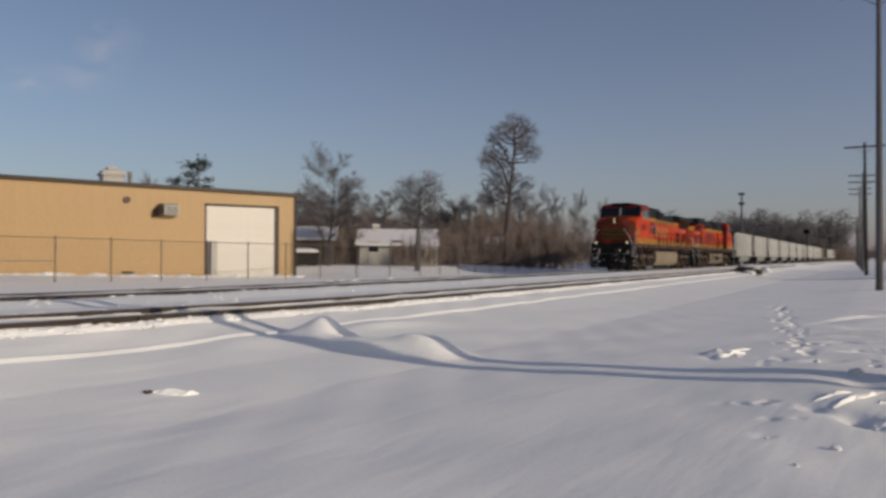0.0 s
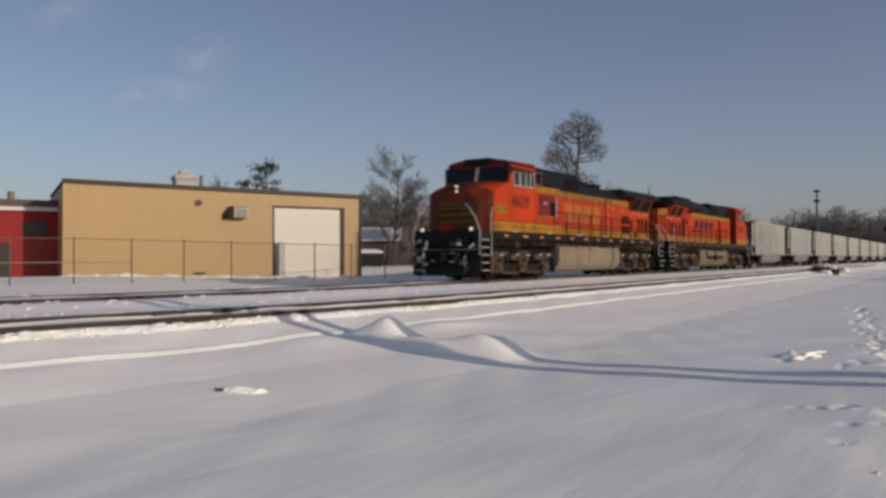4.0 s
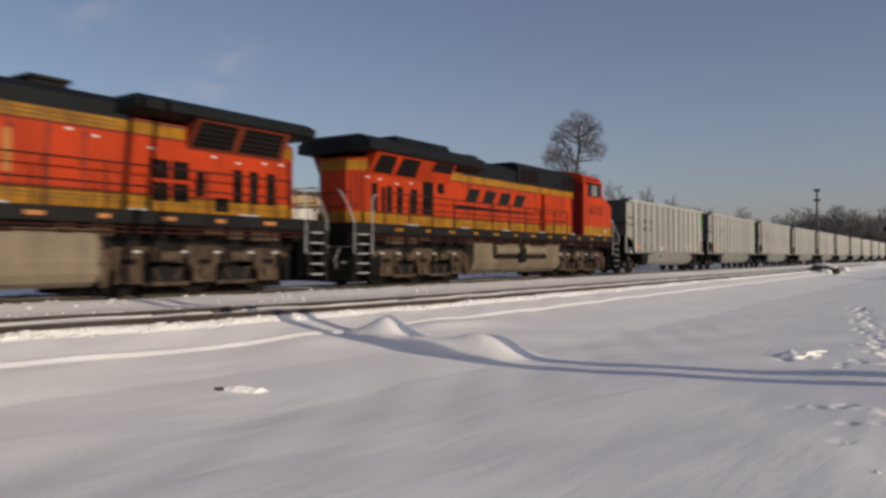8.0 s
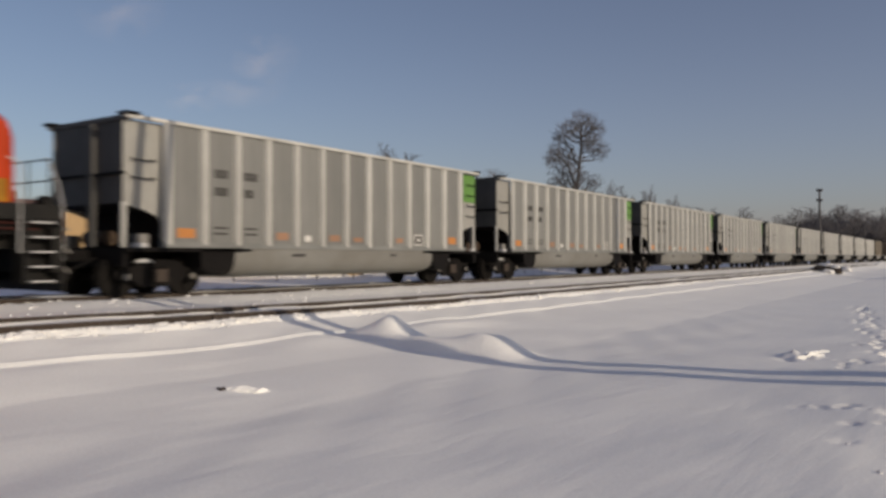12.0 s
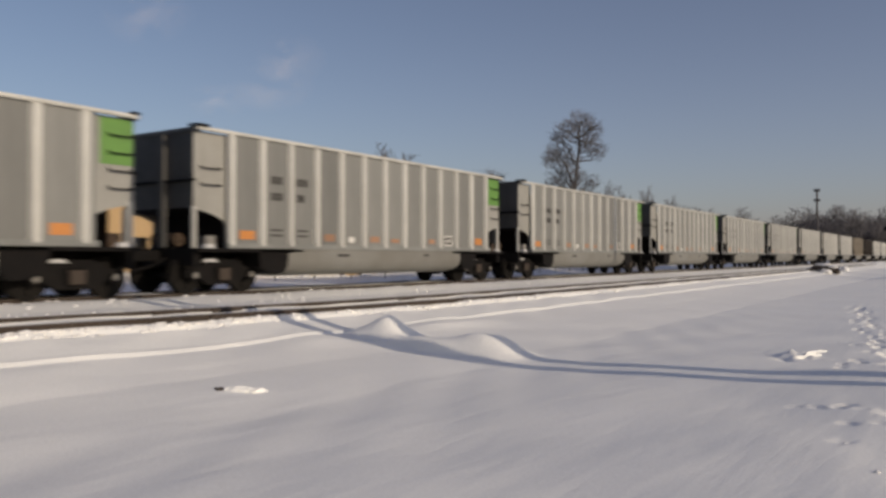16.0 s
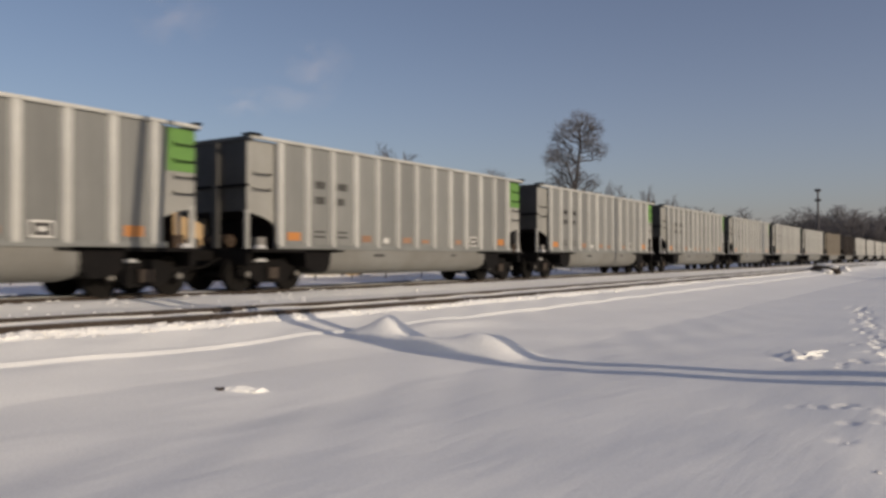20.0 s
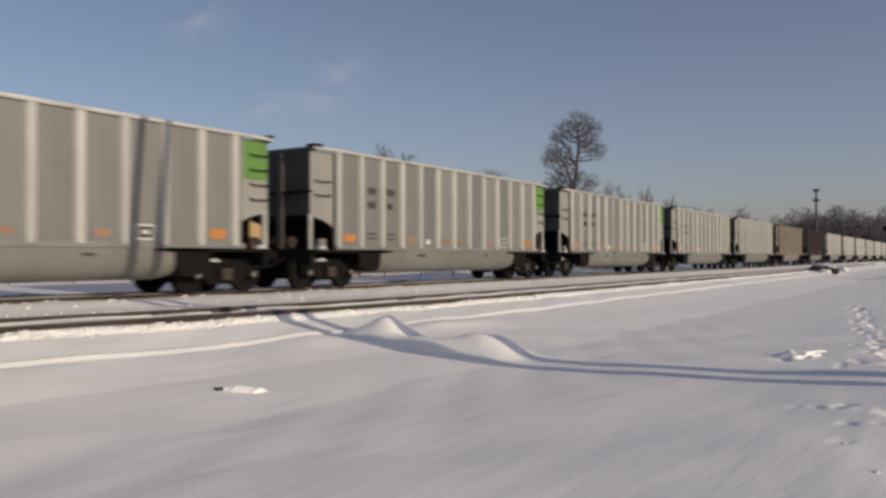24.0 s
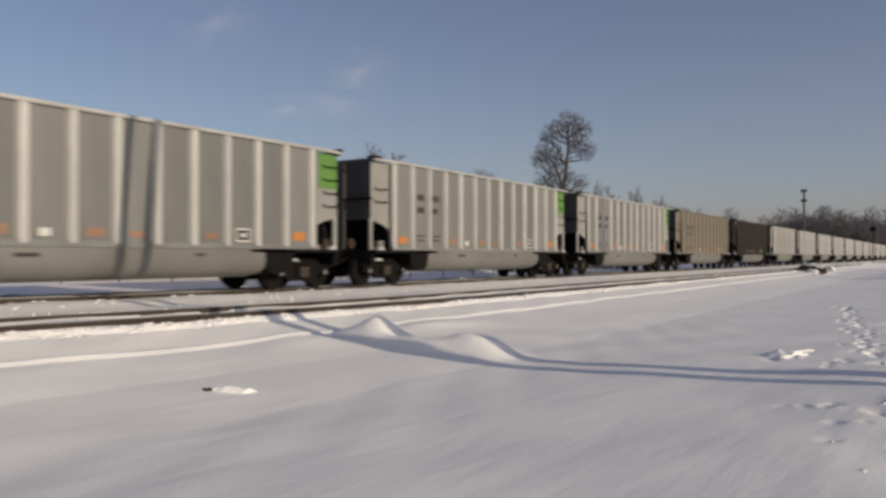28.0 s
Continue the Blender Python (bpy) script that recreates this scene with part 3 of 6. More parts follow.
FROST_BIT = mesh_of("side_bearing_ice", FROST_BIT, STEP_EDGE)


def car_truck(car, y):
    bm = bmesh.new()
    box(bm, -1.05, -0.18, 0.45, 1.05, 0.18, 0.78)
    box(bm, -0.35, -0.30, 0.78, 0.35, 0.30, 0.95)
    for s in (-0.75, 0.75):
        box(bm, -0.95, s * 0.62 - 0.07, 0.35, 0.95, s * 0.62 + 0.07, 0.47)
    tr = part("truck", bm, TRUCK, car, "dark cast steel two-axle truck", pose(0, y, 0))
    for s in (-1, 1):
        part("sideframe", CAR_SIDEFRAME, None, tr, at=pose(s * 1.0, 0, 0, 0, 0, 0 if s > 0 else 180))
    for a in (-0.89, 0.89):
        for s in (-1, 1):
            part("bearing_cap", BEARING_CAP, None, tr, at=pose(s * 1.145, a, CAR_WHEEL))
        part("wheelset", CAR_WHEELSET, None, tr, at=pose(0, a, CAR_WHEEL))
    for s in (-1, 1):
        part("spring_nest", SPRING_NEST, None, tr, at=pose(s * 1.09, 0.0, 0))
        part("side_bearing_ice", FROST_BIT, None, tr, at=pose(s * 1.12, -0.45, 0.78))
    return tr


def raise_body(vehicle, h):
    """Sets everything but the trucks h higher over the rail."""
    for ob in vehicle.children:
        if not ob.name.startswith("truck"):
            ob.matrix_basis = Matrix.Translation((0, 0, h)) @ ob.matrix_basis


CAR_LEN, CAR_PITCH, CAR_TOP, CAR_HALF = 14.58, 16.18, 3.92, 1.57


def rib_mesh(mat):
    bm = bmesh.new()
    prof = [(-0.13, 0), (-0.085, 0.085), (0.055, 0.085), (0.13, 0)]
    lo = [bm.verts.new((x, y, 1.10)) for y, x in prof]
    hi = [bm.verts.new((x * (1.0 if x < 0.01 else 0.9), y, CAR_TOP - 0.085)) for y, x in prof]
    for k in range(3):
        bm.faces.new((lo[k], lo[k + 1], hi[k + 1], hi[k]))
    bm.faces.new(lo)
    bm.faces.new(hi[::-1])
    bm.faces.new((lo[3], lo[0], hi[0], hi[3]))
    return mesh_of("side_post", bm, mat)


def gondola(side_mat, rib_mat, tub_mat, label, marks=True):
    """A coal gondola: ribbed sides, cut-away ends over the trucks, a rounded tub between them."""
    car = thing("coal_gondola", label, "freight car", "coal train cars")
    W, L, T = CAR_HALF, CAR_LEN, CAR_TOP
    for s in (-1, 1):
        bm = bmesh.new()
        pr = [(0.98, 1.04), (L - 0.98, 1.04), (L - 0.98, T - 0.08), (0.98, T - 0.08)]
        prism(bm, pr, s * (W - 0.105) - 0.012, s * (W - 0.105) + 0.012)
        part("side_sheet", bm, side_mat, car)
        boxpart("top_chord", rib_mat, car, s * (W - 0.06) - 0.08, -0.03, T - 0.085, s * (W - 0.06) + 0.065, L + 0.03, T, bevel=0.02)
        boxpart("side_sill", side_mat, car, s * (W - 0.07) - 0.05, 0.92, 1.02, s * (W - 0.07) + 0.05, L - 0.92, 1.16)
        for y0, y1 in ((0.0, 3.2), (L - 3.2, L)):
            boxpart("end_sill_shelf", TRUCK, car, s * (W - 0.09) - 0.1, y0, 0.94, s * (W - 0.09) + 0.1, y1, 1.03)
        for y in (0.04, L - 0.04):
            boxpart("corner_post", rib_mat, car, s * (W - 0.22) - 0.05, y - 0.05 if y < 1 else y - 0.11, 1.03, s * (W - 0.22) + 0.03, y + 0.05 if y < 1 else y + 0.03, 2.02)
            d = 1 if y < 1 else -1
            bm = bmesh.new()
            prism(bm, [(y - 0.035 * d + d * yy, z) for yy, z in ((0, 1.97), (0.56, 1.85), (0.89, 1.72), (0.96, 1.60), (0.96, 1.03), (1.06, 1.03), (1.06, T - 0.10), (0, T - 0.10))][::d], s * (W - 0.205) - 0.012, s * (W - 0.205) + 0.012)
            part("end_bay_sheet", bm, ALU_BAY if side_mat is ALU else side_mat, car, "paler flat end bay of the car side")
            bm = made(cbox, s * (W - 0.10), y + (0.05 if y < 1 else -0.05), T + 0.02, 0.34, 0.36 if y < 1 else 0.14, 0.06)
            part("corner_cap", bm, TRUCK, car)
        edges = [0.06] + [1.08 + 1.025 * k for k in range(13)] + [L - 0.06]
        for k, (ya, yb) in enumerate(zip(edges, edges[1:])):
            if 0 < k < 13:
                part("side_panel", PANEL, None, car, at=pose(s * (W - 0.091), (ya + yb) / 2, 0))
        me = RIBS[rib_mat.name]
        for k in range(13):
            part("side_post", me, None, car, at=pose(s * (W - 0.095), 1.08 + 1.025 * k, 0, 0, 0, 0 if s > 0 else 180))
    for y, out in ((0.06, -1), (L - 0.06, 1)):
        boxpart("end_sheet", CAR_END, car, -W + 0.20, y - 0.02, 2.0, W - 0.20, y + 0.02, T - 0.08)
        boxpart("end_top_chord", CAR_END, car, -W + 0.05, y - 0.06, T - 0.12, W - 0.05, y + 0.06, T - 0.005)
        for x in (0.22,):
            boxpart("end_crossbar", TRUCK, car, -W + 0.15, min(y + out * 0.02, y + out * 0.10), 2.62, W - 0.15, max(y + out * 0.02, y + out * 0.10), 2.68)
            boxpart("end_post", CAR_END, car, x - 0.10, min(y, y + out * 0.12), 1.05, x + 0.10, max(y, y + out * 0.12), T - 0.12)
        ya, yb = (y, y + 1.0) if out < 0 else (y - 1.0, y)
        inner = yb if out < 0 else ya
        # slope sheet and bay wall are near-black, the bay's shade in their colour
        bm = bmesh.new()
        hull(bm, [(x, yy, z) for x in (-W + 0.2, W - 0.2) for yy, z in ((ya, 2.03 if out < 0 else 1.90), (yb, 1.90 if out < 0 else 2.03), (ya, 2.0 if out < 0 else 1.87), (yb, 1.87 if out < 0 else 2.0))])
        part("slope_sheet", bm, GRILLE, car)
        # added dark plate that partly closes the view through the rear cut-out
        if out > 0:
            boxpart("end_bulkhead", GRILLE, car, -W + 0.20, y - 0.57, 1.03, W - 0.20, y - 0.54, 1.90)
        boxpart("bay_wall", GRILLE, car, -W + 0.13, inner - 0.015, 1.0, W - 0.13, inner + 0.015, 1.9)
        boxpart("end_platform", TRUCK, car, -1.5, min(y + out * 0.05, y - out * 0.9), 0.96, 1.5, max(y + out * 0.05, y - out * 0.9), 1.02)
        boxpart("coupler", TRUCK, car, -0.13, min(y - out * 0.5, y + out * 0.80), 0.72, 0.13, max(y - out * 0.5, y + out * 0.80), 0.98, bevel=0.03)
        boxpart("end_sill", TRUCK, car, -1.45, min(y + out * 0.06, y - out * 0.10), 0.60, 1.4, max(y + out * 0.06, y - out * 0.10), 0.965)
        for x in (-0.45, 0.45):
            bm = bmesh.new()
            hose = [(x, y + out * 0.1, 0.80), (x * 0.9, y + out * 0.55, 0.58), (x * 0.8, y + out * 0.85, 0.52)]
            for a, b in zip(hose, hose[1:]):
                tube(bm, a, b, 0.035, seg=6)
            part("air_hose", bm, TRUCK, car)
        tube_bm = bmesh.new()
        tube(tube_bm, (-0.75, y - out * 0.45, 1.25), (0.2, y - out * 0.45, 1.25), 0.17, seg=12)
        part("air_reservoir", tube_bm, DUST, car)
        for s in (-1, 1):
            bm = bmesh.new()
            cbox(bm, s * (W - 0.25), y - out * 0.42, 1.18, 0.2, 0.28, 0.3)
            part("brake_valve", bm, GALV if out < 0 else DUST, car)
            bm = bmesh.new()
            hull(bm, [(s * (W - 0.12) + u, y - out * 0.30 + v * (1 - 0.4 * w), 1.03 + w * 0.10) for u in (-0.12, 0.08) for v in (-0.14, 0.2) for w in (0, 1)])
            part("ice_lump", bm, STEP_EDGE, car)
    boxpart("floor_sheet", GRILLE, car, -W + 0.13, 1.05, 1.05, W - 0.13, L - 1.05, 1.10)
    boxpart("centre_sill", TRUCK, car, -0.28, 0.05, 0.70, 0.28, L - 0.05, 1.04)
    bm = bmesh.new()
    ring = [(W - 0.06, 1.04), (W - 0.06, 0.72), (W - 0.16, 0.50), (W - 0.38, 0.36), (W - 0.7, 0.30)]
    ring = ring + [(-x, z) for x, z in ring[::-1]]
    rings = []
    for y, k in ((2.75, 0.55), (2.85, 0.85), (2.97, 0.95), (3.15, 1.0), (L - 3.15, 1.0), (L - 2.97, 0.95), (L - 2.85, 0.85), (L - 2.75, 0.55)):
        rings.append([bm.verts.new((x * (0.985 + 0.015 * k), y, 1.04 - (1.04 - z) * (0.25 + 0.75 * k))) for x, z in ring])
    for a, b in zip(rings, rings[1:]):
        for i in range(len(ring) - 1):
            bm.faces.new((a[i], a[i + 1], b[i + 1], b[i]))
    bm.faces.new(rings[0])
    bm.faces.new(rings[-1][::-1])
    tub = part("tub", bm, tub_mat, car, "rounded dusty aluminium belly tub")
    for p in tub.data.polygons:
        p.use_smooth = abs(p.normal.y) < 0.9
    for y, d in ((2.5, -1), (L - 2.5, 1)):
        bm = bmesh.new()
        hull(bm, [(x, y - dy * d, z) for x in (-1.53, 1.53) for dy, z in ((-0.55, 1.02), (0.50, 1.02), (-0.50, 0.55), (-0.2, 0.40), (0.15, 0.36), (0.34, 0.42), (0.46, 0.58), (0.50, 0.8))])
        part("tub_end_casting", bm, TRUCK, car, "black rounded end of the belly tub")
        for s in (-1, 1):
            boxpart("shelf_lip", TRUCK, car, s * 1.55 - 0.03, min(y + 0.5 * d, y - 1.0 * d), 0.955, s * 1.55 + 0.03, max(y + 0.5 * d, y - 1.0 * d), 1.01)
    for s in (-1, 1):
        xo, xb = s * (W - 0.082), s * (W - 0.190)
        for y, z in ((0.48, 2.95), (0.48, 2.55), (L - 0.34, 3.42), (L - 0.34, 3.04), (L - 0.34, 2.66), (L - 0.34, 2.28)):
            bm = bmesh.new()
            tube(bm, (xb + s * 0.09, y - 0.28, z), (xb + s * 0.09, y + 0.28, z), 0.018, seg=6)
            tube(bm, (xb, y - 0.28, z + 0.06), (xb + s * 0.09, y - 0.28, z), 0.015, seg=6)
            tube(bm, (xb, y + 0.28, z + 0.06), (xb + s * 0.09, y + 0.28, z), 0.015, seg=6)
            part("grab_iron", bm, TRUCK, car)
        if marks:
            boxpart("lime_panel", LIME, car, xb - 0.006, L - 0.82, 2.80, xb + 0.006, L - 0.02, 3.80, "lime green painted end panel")
            for y, w, h in ((1.58, 0.50, 0.22), (4.66, 0.44, 0.20), (6.72, 0.44, 0.18), (7.75, 0.40, 0.13), (9.80, 0.36, 0.15), (12.86, 0.48, 0.24)):
                boxpart("reflector", REFLECT if h > 0.21 else FADED, car, xo - 0.006, y - w / 2, 1.26, xo + 0.006, y + w / 2, 1.26 + h, "orange reflective patch")
            boxpart("white_placard", WHITE_PAINT, car, xo - 0.006, 5.50, 1.24, xo + 0.006, 5.74, 1.40)
            boxpart("placard_frame", WHITE_PAINT, car, xo - 0.003, 10.58, 1.20, xo + 0.005, 11.06, 1.54)
            boxpart("dark_placard", MARK, car, xo - 0.006, 10.62, 1.24, xo + 0.009, 11.02, 1.50)
            boxpart("placard_spot", WHITE_PAINT, car, xo - 0.012, 10.74, 1.32, xo + 0.013, 10.90, 1.42)
            for y, z, w, h in ((2.62, 2.83, 0.42, 0.20), (3.56, 2.83, 0.46, 0.20), (2.62, 2.40, 0.42, 0.20), (3.50, 2.40, 0.30, 0.20), (2.60, 1.52, 0.42, 0.05), (2.60, 1.38, 0.42, 0.05), (3.56, 1.52, 0.42, 0.05), (3.56, 1.38, 0.42, 0.05)):
                bm = bmesh.new()
                n = 5 if h > 0.1 else 1
                for q in range(n):
                    a, b = (0.0, 0.62) if n > 1 else (0.0, 1.0)
                    box(bm, xo - 0.006, y - w / 2 + w * (q + a) / n, z - h / 2, xo + 0.006, y - w / 2 + w * (q + b) / n, z + h / 2)
                if n > 1:
                    for zz in (z - h / 2, z + h / 2 - 0.035):
                        box(bm, xo - 0.005, y - w / 2 + 0.03, zz, xo + 0.007, y + w / 2 - 0.05, zz + 0.035)
                part("stencil_marking", bm, MARK, car, "dark unreadable stencil bars")
            boxpart("tub_stencil_marking", MARK, car, s * (W - 0.06) - 0.008, 5.0, 0.82, s * (W - 0.06) + 0.008, 5.5, 0.90)
            boxpart("tub_stencil_marking", MARK, car, s * (W - 0.06) - 0.008, 9.3, 0.84, s * (W - 0.06) + 0.008, 9.6, 0.90)
    car_truck(car, 1.15)
    car_truck(car, L - 1.15)
    raise_body(car, 0.085)
    return car


PANEL = mesh_of("side_panel", made(box, -0.004, -0.365, 1.16, 0.004, 0.365, CAR_TOP - 0.11), ALU_PANEL)
RIBS = {m.name: rib_mesh(m) for m in (ALU_RIB, RUST_SIDE, DARK_SIDE)}


def loco_truck(loco, y):
    tr = part("truck", made(box, -0.6, -2.4, 0.91, 0.6, 2.4, 0.98), TRUCK, loco, "dusty three-axle locomotive truck", pose(0, y, 0))
    for a in (-1.03, 1.03):
        boxpart("cross_beam", TRUCK, tr, -1.0, a - 0.15, 0.50, 1.0, a + 0.15, 0.90)
        # added dark plates that hide the bright snow between the wheels
        for x in (-0.58, 0.58):
            boxpart("gear_case", TRUCK, tr, x - 0.02, a - 0.78, 0.05, x + 0.02, a + 0.78, 0.90)
    for a in (-2.85, 2.85):
        boxpart("end_beam", TRUCK, tr, -0.58, a - 0.3, 0.10, 0.58, a + 0.3, 0.90)
    for s in (-1, 1):
        bm = bmesh.new()
        prism(bm, [(-2.85, 0.74), (-2.85, 1.0), (-2.4, 1.12), (-1.5, 1.14), (-1.2, 1.04), (-0.7, 1.04), (-0.5, 1.18), (0.5, 1.18), (0.7, 1.04), (1.2, 1.04), (1.5, 1.14), (2.4, 1.12), (2.85, 1.0), (2.85, 0.74), (2.62, 0.70), (1.55, 0.80), (0.6, 0.76), (-0.6, 0.76), (-1.55, 0.80), (-2.62, 0.70)], s * 1.10 - 0.09, s * 1.10 + 0.09)
        part("sideframe", bm, DUST, tr, "brown dusty cast sideframe")
        for a in (-2.07, 0.0, 2.07):
            bm = bmesh.new()
            hull(bm, [(s * 1.10 + x, a + y, z) for x in (-0.08, 0.09) for y, z in ((-0.40, 0.80), (0.40, 0.80), (-0.30, 0.30), (0.30, 0.30))])
            tube(bm, (s * 1.12, a, LOCO_WHEEL), (s * 1.25, a, LOCO_WHEEL), 0.16, seg=10)
            box(bm, s * 1.19 - 0.03, a - 0.34, 0.30, s * 1.19 + 0.03, a + 0.34, 0.37)
            part("axle_box", bm, DUST, tr)
            bm = made(cbox, s * 1.20, a, LOCO_WHEEL + 0.26, 0.05, 0.36, 0.12)
            part("axle_box_cap", bm, TRUCK, tr)
            for d in (-0.30, 0.30):
                bm = made(cbox, s * 1.205, a + d, 0.50, 0.04, 0.07, 0.3)
                part("pedestal_rib", bm, DUST, tr)
        for a in (-1.9, -0.62, 0.35, 1.45, 2.3):
            bm = bmesh.new()
            hull(bm, [(s * 1.19 + u, a + v, z) for u in (-0.05, 0.05) for v, z in ((-0.10, 0.99), (0.12, 0.99), (-0.05, 1.05), (0.08, 1.05))])
            part("ice_lump", bm, STEP_EDGE, tr)
        for a in (-1.04, 1.04):
            bm = bmesh.new()
            tube(bm, (s * 1.24, a - 0.34, 0.92), (s * 1.24, a + 0.20, 0.92), 0.13, seg=12)
            tube(bm, (s * 1.24, a + 0.20, 0.92), (s * 1.24, a + 0.42, 0.92), 0.04, seg=8)
            part("brake_cylinder", bm, DUST, tr)
            boxpart("tie_bar", DUST, tr, s * 1.14 - 0.05, a - 0.62, 0.24, s * 1.14 + 0.05, a + 0.62, 0.33)
            # solid black block in place of a hollow, shade in its colour
            bm = made(cbox, s * 1.08, a, 0.47, 0.10, 1.02, 0.38)
            part("dark_recess", bm, BLACK, tr)
            for d in (-1, 1):
                bm = made(tube, (s * 1.16, a + d * 0.38, 0.66), (s * 1.16, a + d * 0.20, 0.36), 0.035, 0.035, 6)
                part("brake_hanger", bm, DUST, tr)
        for a in (-2.45, -1.62, -0.55, 0.55, 1.62, 2.45):
            bm = bmesh.new()
            for q in range(4):
                tube(bm, (s * 1.2, a, 0.62 + q * 0.09), (s * 1.2, a, 0.67 + q * 0.09), 0.085, seg=8)
            tube(bm, (s * 1.2, a, 0.6), (s * 1.2, a, 1.0), 0.05, seg=8)
            part("spring", bm, DUST if hash01(int(a * 10), 1) < 0.6 else TRUCK, tr)
        for d, mt in ((-2.72, DUST), (2.70, TRUCK)):
            bm = bmesh.new()
            hull(bm, [(s * 1.20 + x, d + yy, z) for x in (-0.05, 0.06) for yy, z in ((-0.16, 0.9), (0.16, 0.9), (-0.06, 0.25), (0.10, 0.25))])
            part("sand_pipe_bracket", bm, mt, tr)
    for a in (-2.07, 0.0, 2.07):
        part("wheelset", LOCO_WHEELSET, None, tr, at=pose(0, a, LOCO_WHEEL))
    return tr


def letters(text, size, mat, parent, m, squash=1.0):
    """Raised lettering in the built-in font."""
    cu = bpy.data.curves.new("text", "FONT")
    cu.body, cu.size, cu.align_x, cu.extrude, cu.offset = text, size, "CENTER", 0.006, 0.012
    tmp = new("text", cu)
    me = bpy.data.meshes.new_from_object(tmp.evaluated_get(bpy.context.evaluated_depsgraph_get()))
    bpy.data.objects.remove(tmp)
    me.materials.clear()
    me.materials.append(mat)
    ob = new("road_number", me)
    ob.parent = parent
    ob.matrix_basis = m @ Matrix.Diagonal((squash, 1, 1, 1))
    return ob


def locomotive(old):
    """A six-axle road locomotive. old: yellow-striped scheme with plain radiators; otherwise the newer scheme."""
    name = "orange locomotive with yellow stripes and black roof, headlights lit" if old else "orange locomotive with black slanted emblem and big black radiators"
    lo = thing("locomotive", name, "locomotive", "locomotives of the train")
    Z = 1.85
    boxpart("platform", BLACK, lo, -1.53, 0.55, 1.54, 1.53, 21.9, Z, "black walkway sill", 0.02)
    boxpart("underframe", BLACK, lo, -0.95, 0.5, 0.98, 0.95, 21.9, 1.54)
    for y in np.arange(1.4, 21.4, 0.74):
        for s in (-1, 1):
            h = 0.12 + 0.22 * hash01(int(y * 10), 2)
            boxpart("underfloor_gear", TRUCK if hash01(int(y * 10), 4) < 0.6 else DUST, lo, s * 1.15 - 0.2, y, 1.54 - h, s * 1.15 + 0.22, y + 0.2 + 0.5 * hash01(int(y * 10), 7), 1.545)
    for s in (-1, 1):
        for z in (1.47, 1.36):
            bm = bmesh.new()
            tube(bm, (s * 1.42, 1.0, z), (s * 1.42, 21.3, z), 0.025, seg=6)
            part("air_pipe", bm, RAILING, lo)
    # nose
    bm = bmesh.new()
    hull(bm, [(x * k, y, z) for k in (-1, 1) for x, y, z in ((1.5, 1.62, Z), (1.5, 2.8, Z), (1.5, 1.62, 3.36), (1.22, 1.60, 3.52), (1.5, 2.76, 3.82), (0.85, 1.55, 3.62), (0.85, 2.78, 3.90))])
    part("nose", bm, ORANGE, lo, "orange wide nose")
    # older nose: front and top carry their shade in a darker orange
    bm = bmesh.new()
    hull(bm, [(x * k, y, z) for k in (-1, 1) for x, y, z in ((1.49, 1.625, Z), (1.44, 1.50, Z), (1.0, 1.25, Z), (1.49, 1.625, 3.36), (1.43, 1.50, 3.18), (0.98, 1.27, 2.95), (0.55, 1.30, 3.42), (0.6, 1.44, 3.60), (1.20, 1.61, 3.515), (0.60, 1.56, 3.63))])
    bevelled(bm)
    part("nose_front", bm, SHADED_ORANGE if old else ORANGE, lo, "rounded nose front with shade in its colour" if old else "")
    bm = bmesh.new()
    hull(bm, [(x * k, y, z + d) for k in (-1, 1) for d in (0.0, 0.02) for x, y, z in ((1.18, 1.60, 3.52), (1.44, 2.74, 3.81), (0.62, 1.57, 3.62), (0.86, 2.76, 3.90))])
    part("nose_top", bm, SHADED_ORANGE if old else ORANGE, lo, "nose top with shade in its dark red colour" if old else "")
    if old:
        for s in (-1, 1):
            boxpart("nose_stripe", YELLOW, lo, s * 1.5 - 0.012, 1.63, 2.55, s * 1.5 + 0.012, 2.64, 2.88, "yellow nose stripe")
            boxpart("stripe_edge", DEEP_RED, lo, s * 1.5 - 0.01, 1.63, 2.70, s * 1.5 + 0.016, 2.62, 2.72)
    # the older emblem panel has the front's shade in its yellow
    boxpart("nose_emblem", SHADED_YELLOW if old else BLACK, lo, -0.88, 1.255, 2.15, 0.88, 1.30, 2.95, "plain emblem panel on the nose")
    for z in (2.33, 2.60):
        boxpart("emblem_band", BLACK, lo, -0.80, 1.245, z, 0.80, 1.28, z + 0.06)
    boxpart("nose_door", ORANGE, lo, -0.75, 1.25, Z, -0.25, 1.27, 2.12)
    # cab
    bm = bmesh.new()
    hull(bm, [(x * k, y, z) for k in (-1, 1) for x, y, z in ((1.5, 2.78, Z), (1.5, 5.12, Z), (1.5, 2.74, 3.70), (1.48, 3.00, 4.52), (1.5, 5.12, 4.52), (1.1, 3.0, 4.68), (1.1, 5.12, 4.72), (0.5, 3.0, 4.72), (0.5, 5.12, 4.78))])
    bmesh.ops.bevel(bm, geom=[e for e in bm.edges if len(e.link_faces) == 2 and e.calc_face_angle() > 0.3], offset=0.04, segments=2, affect="EDGES")
    part("cab", bm, ORANGE, lo, "orange crew cab")
    bm = bmesh.new()
    hull(bm, [(x * k, y, z) for k in (-1, 1) for x, y, z in ((1.51, 2.92, 4.56), (1.53, 5.2, 4.58), (1.32, 2.88, 4.72), (1.36, 5.2, 4.76), (0.5, 2.86, 4.86), (0.5, 5.2, 4.94))])
    part("cab_roof", bm, DEEP_RED if old else ORANGE, lo, "rounded cab roof")
    bm = bmesh.new()
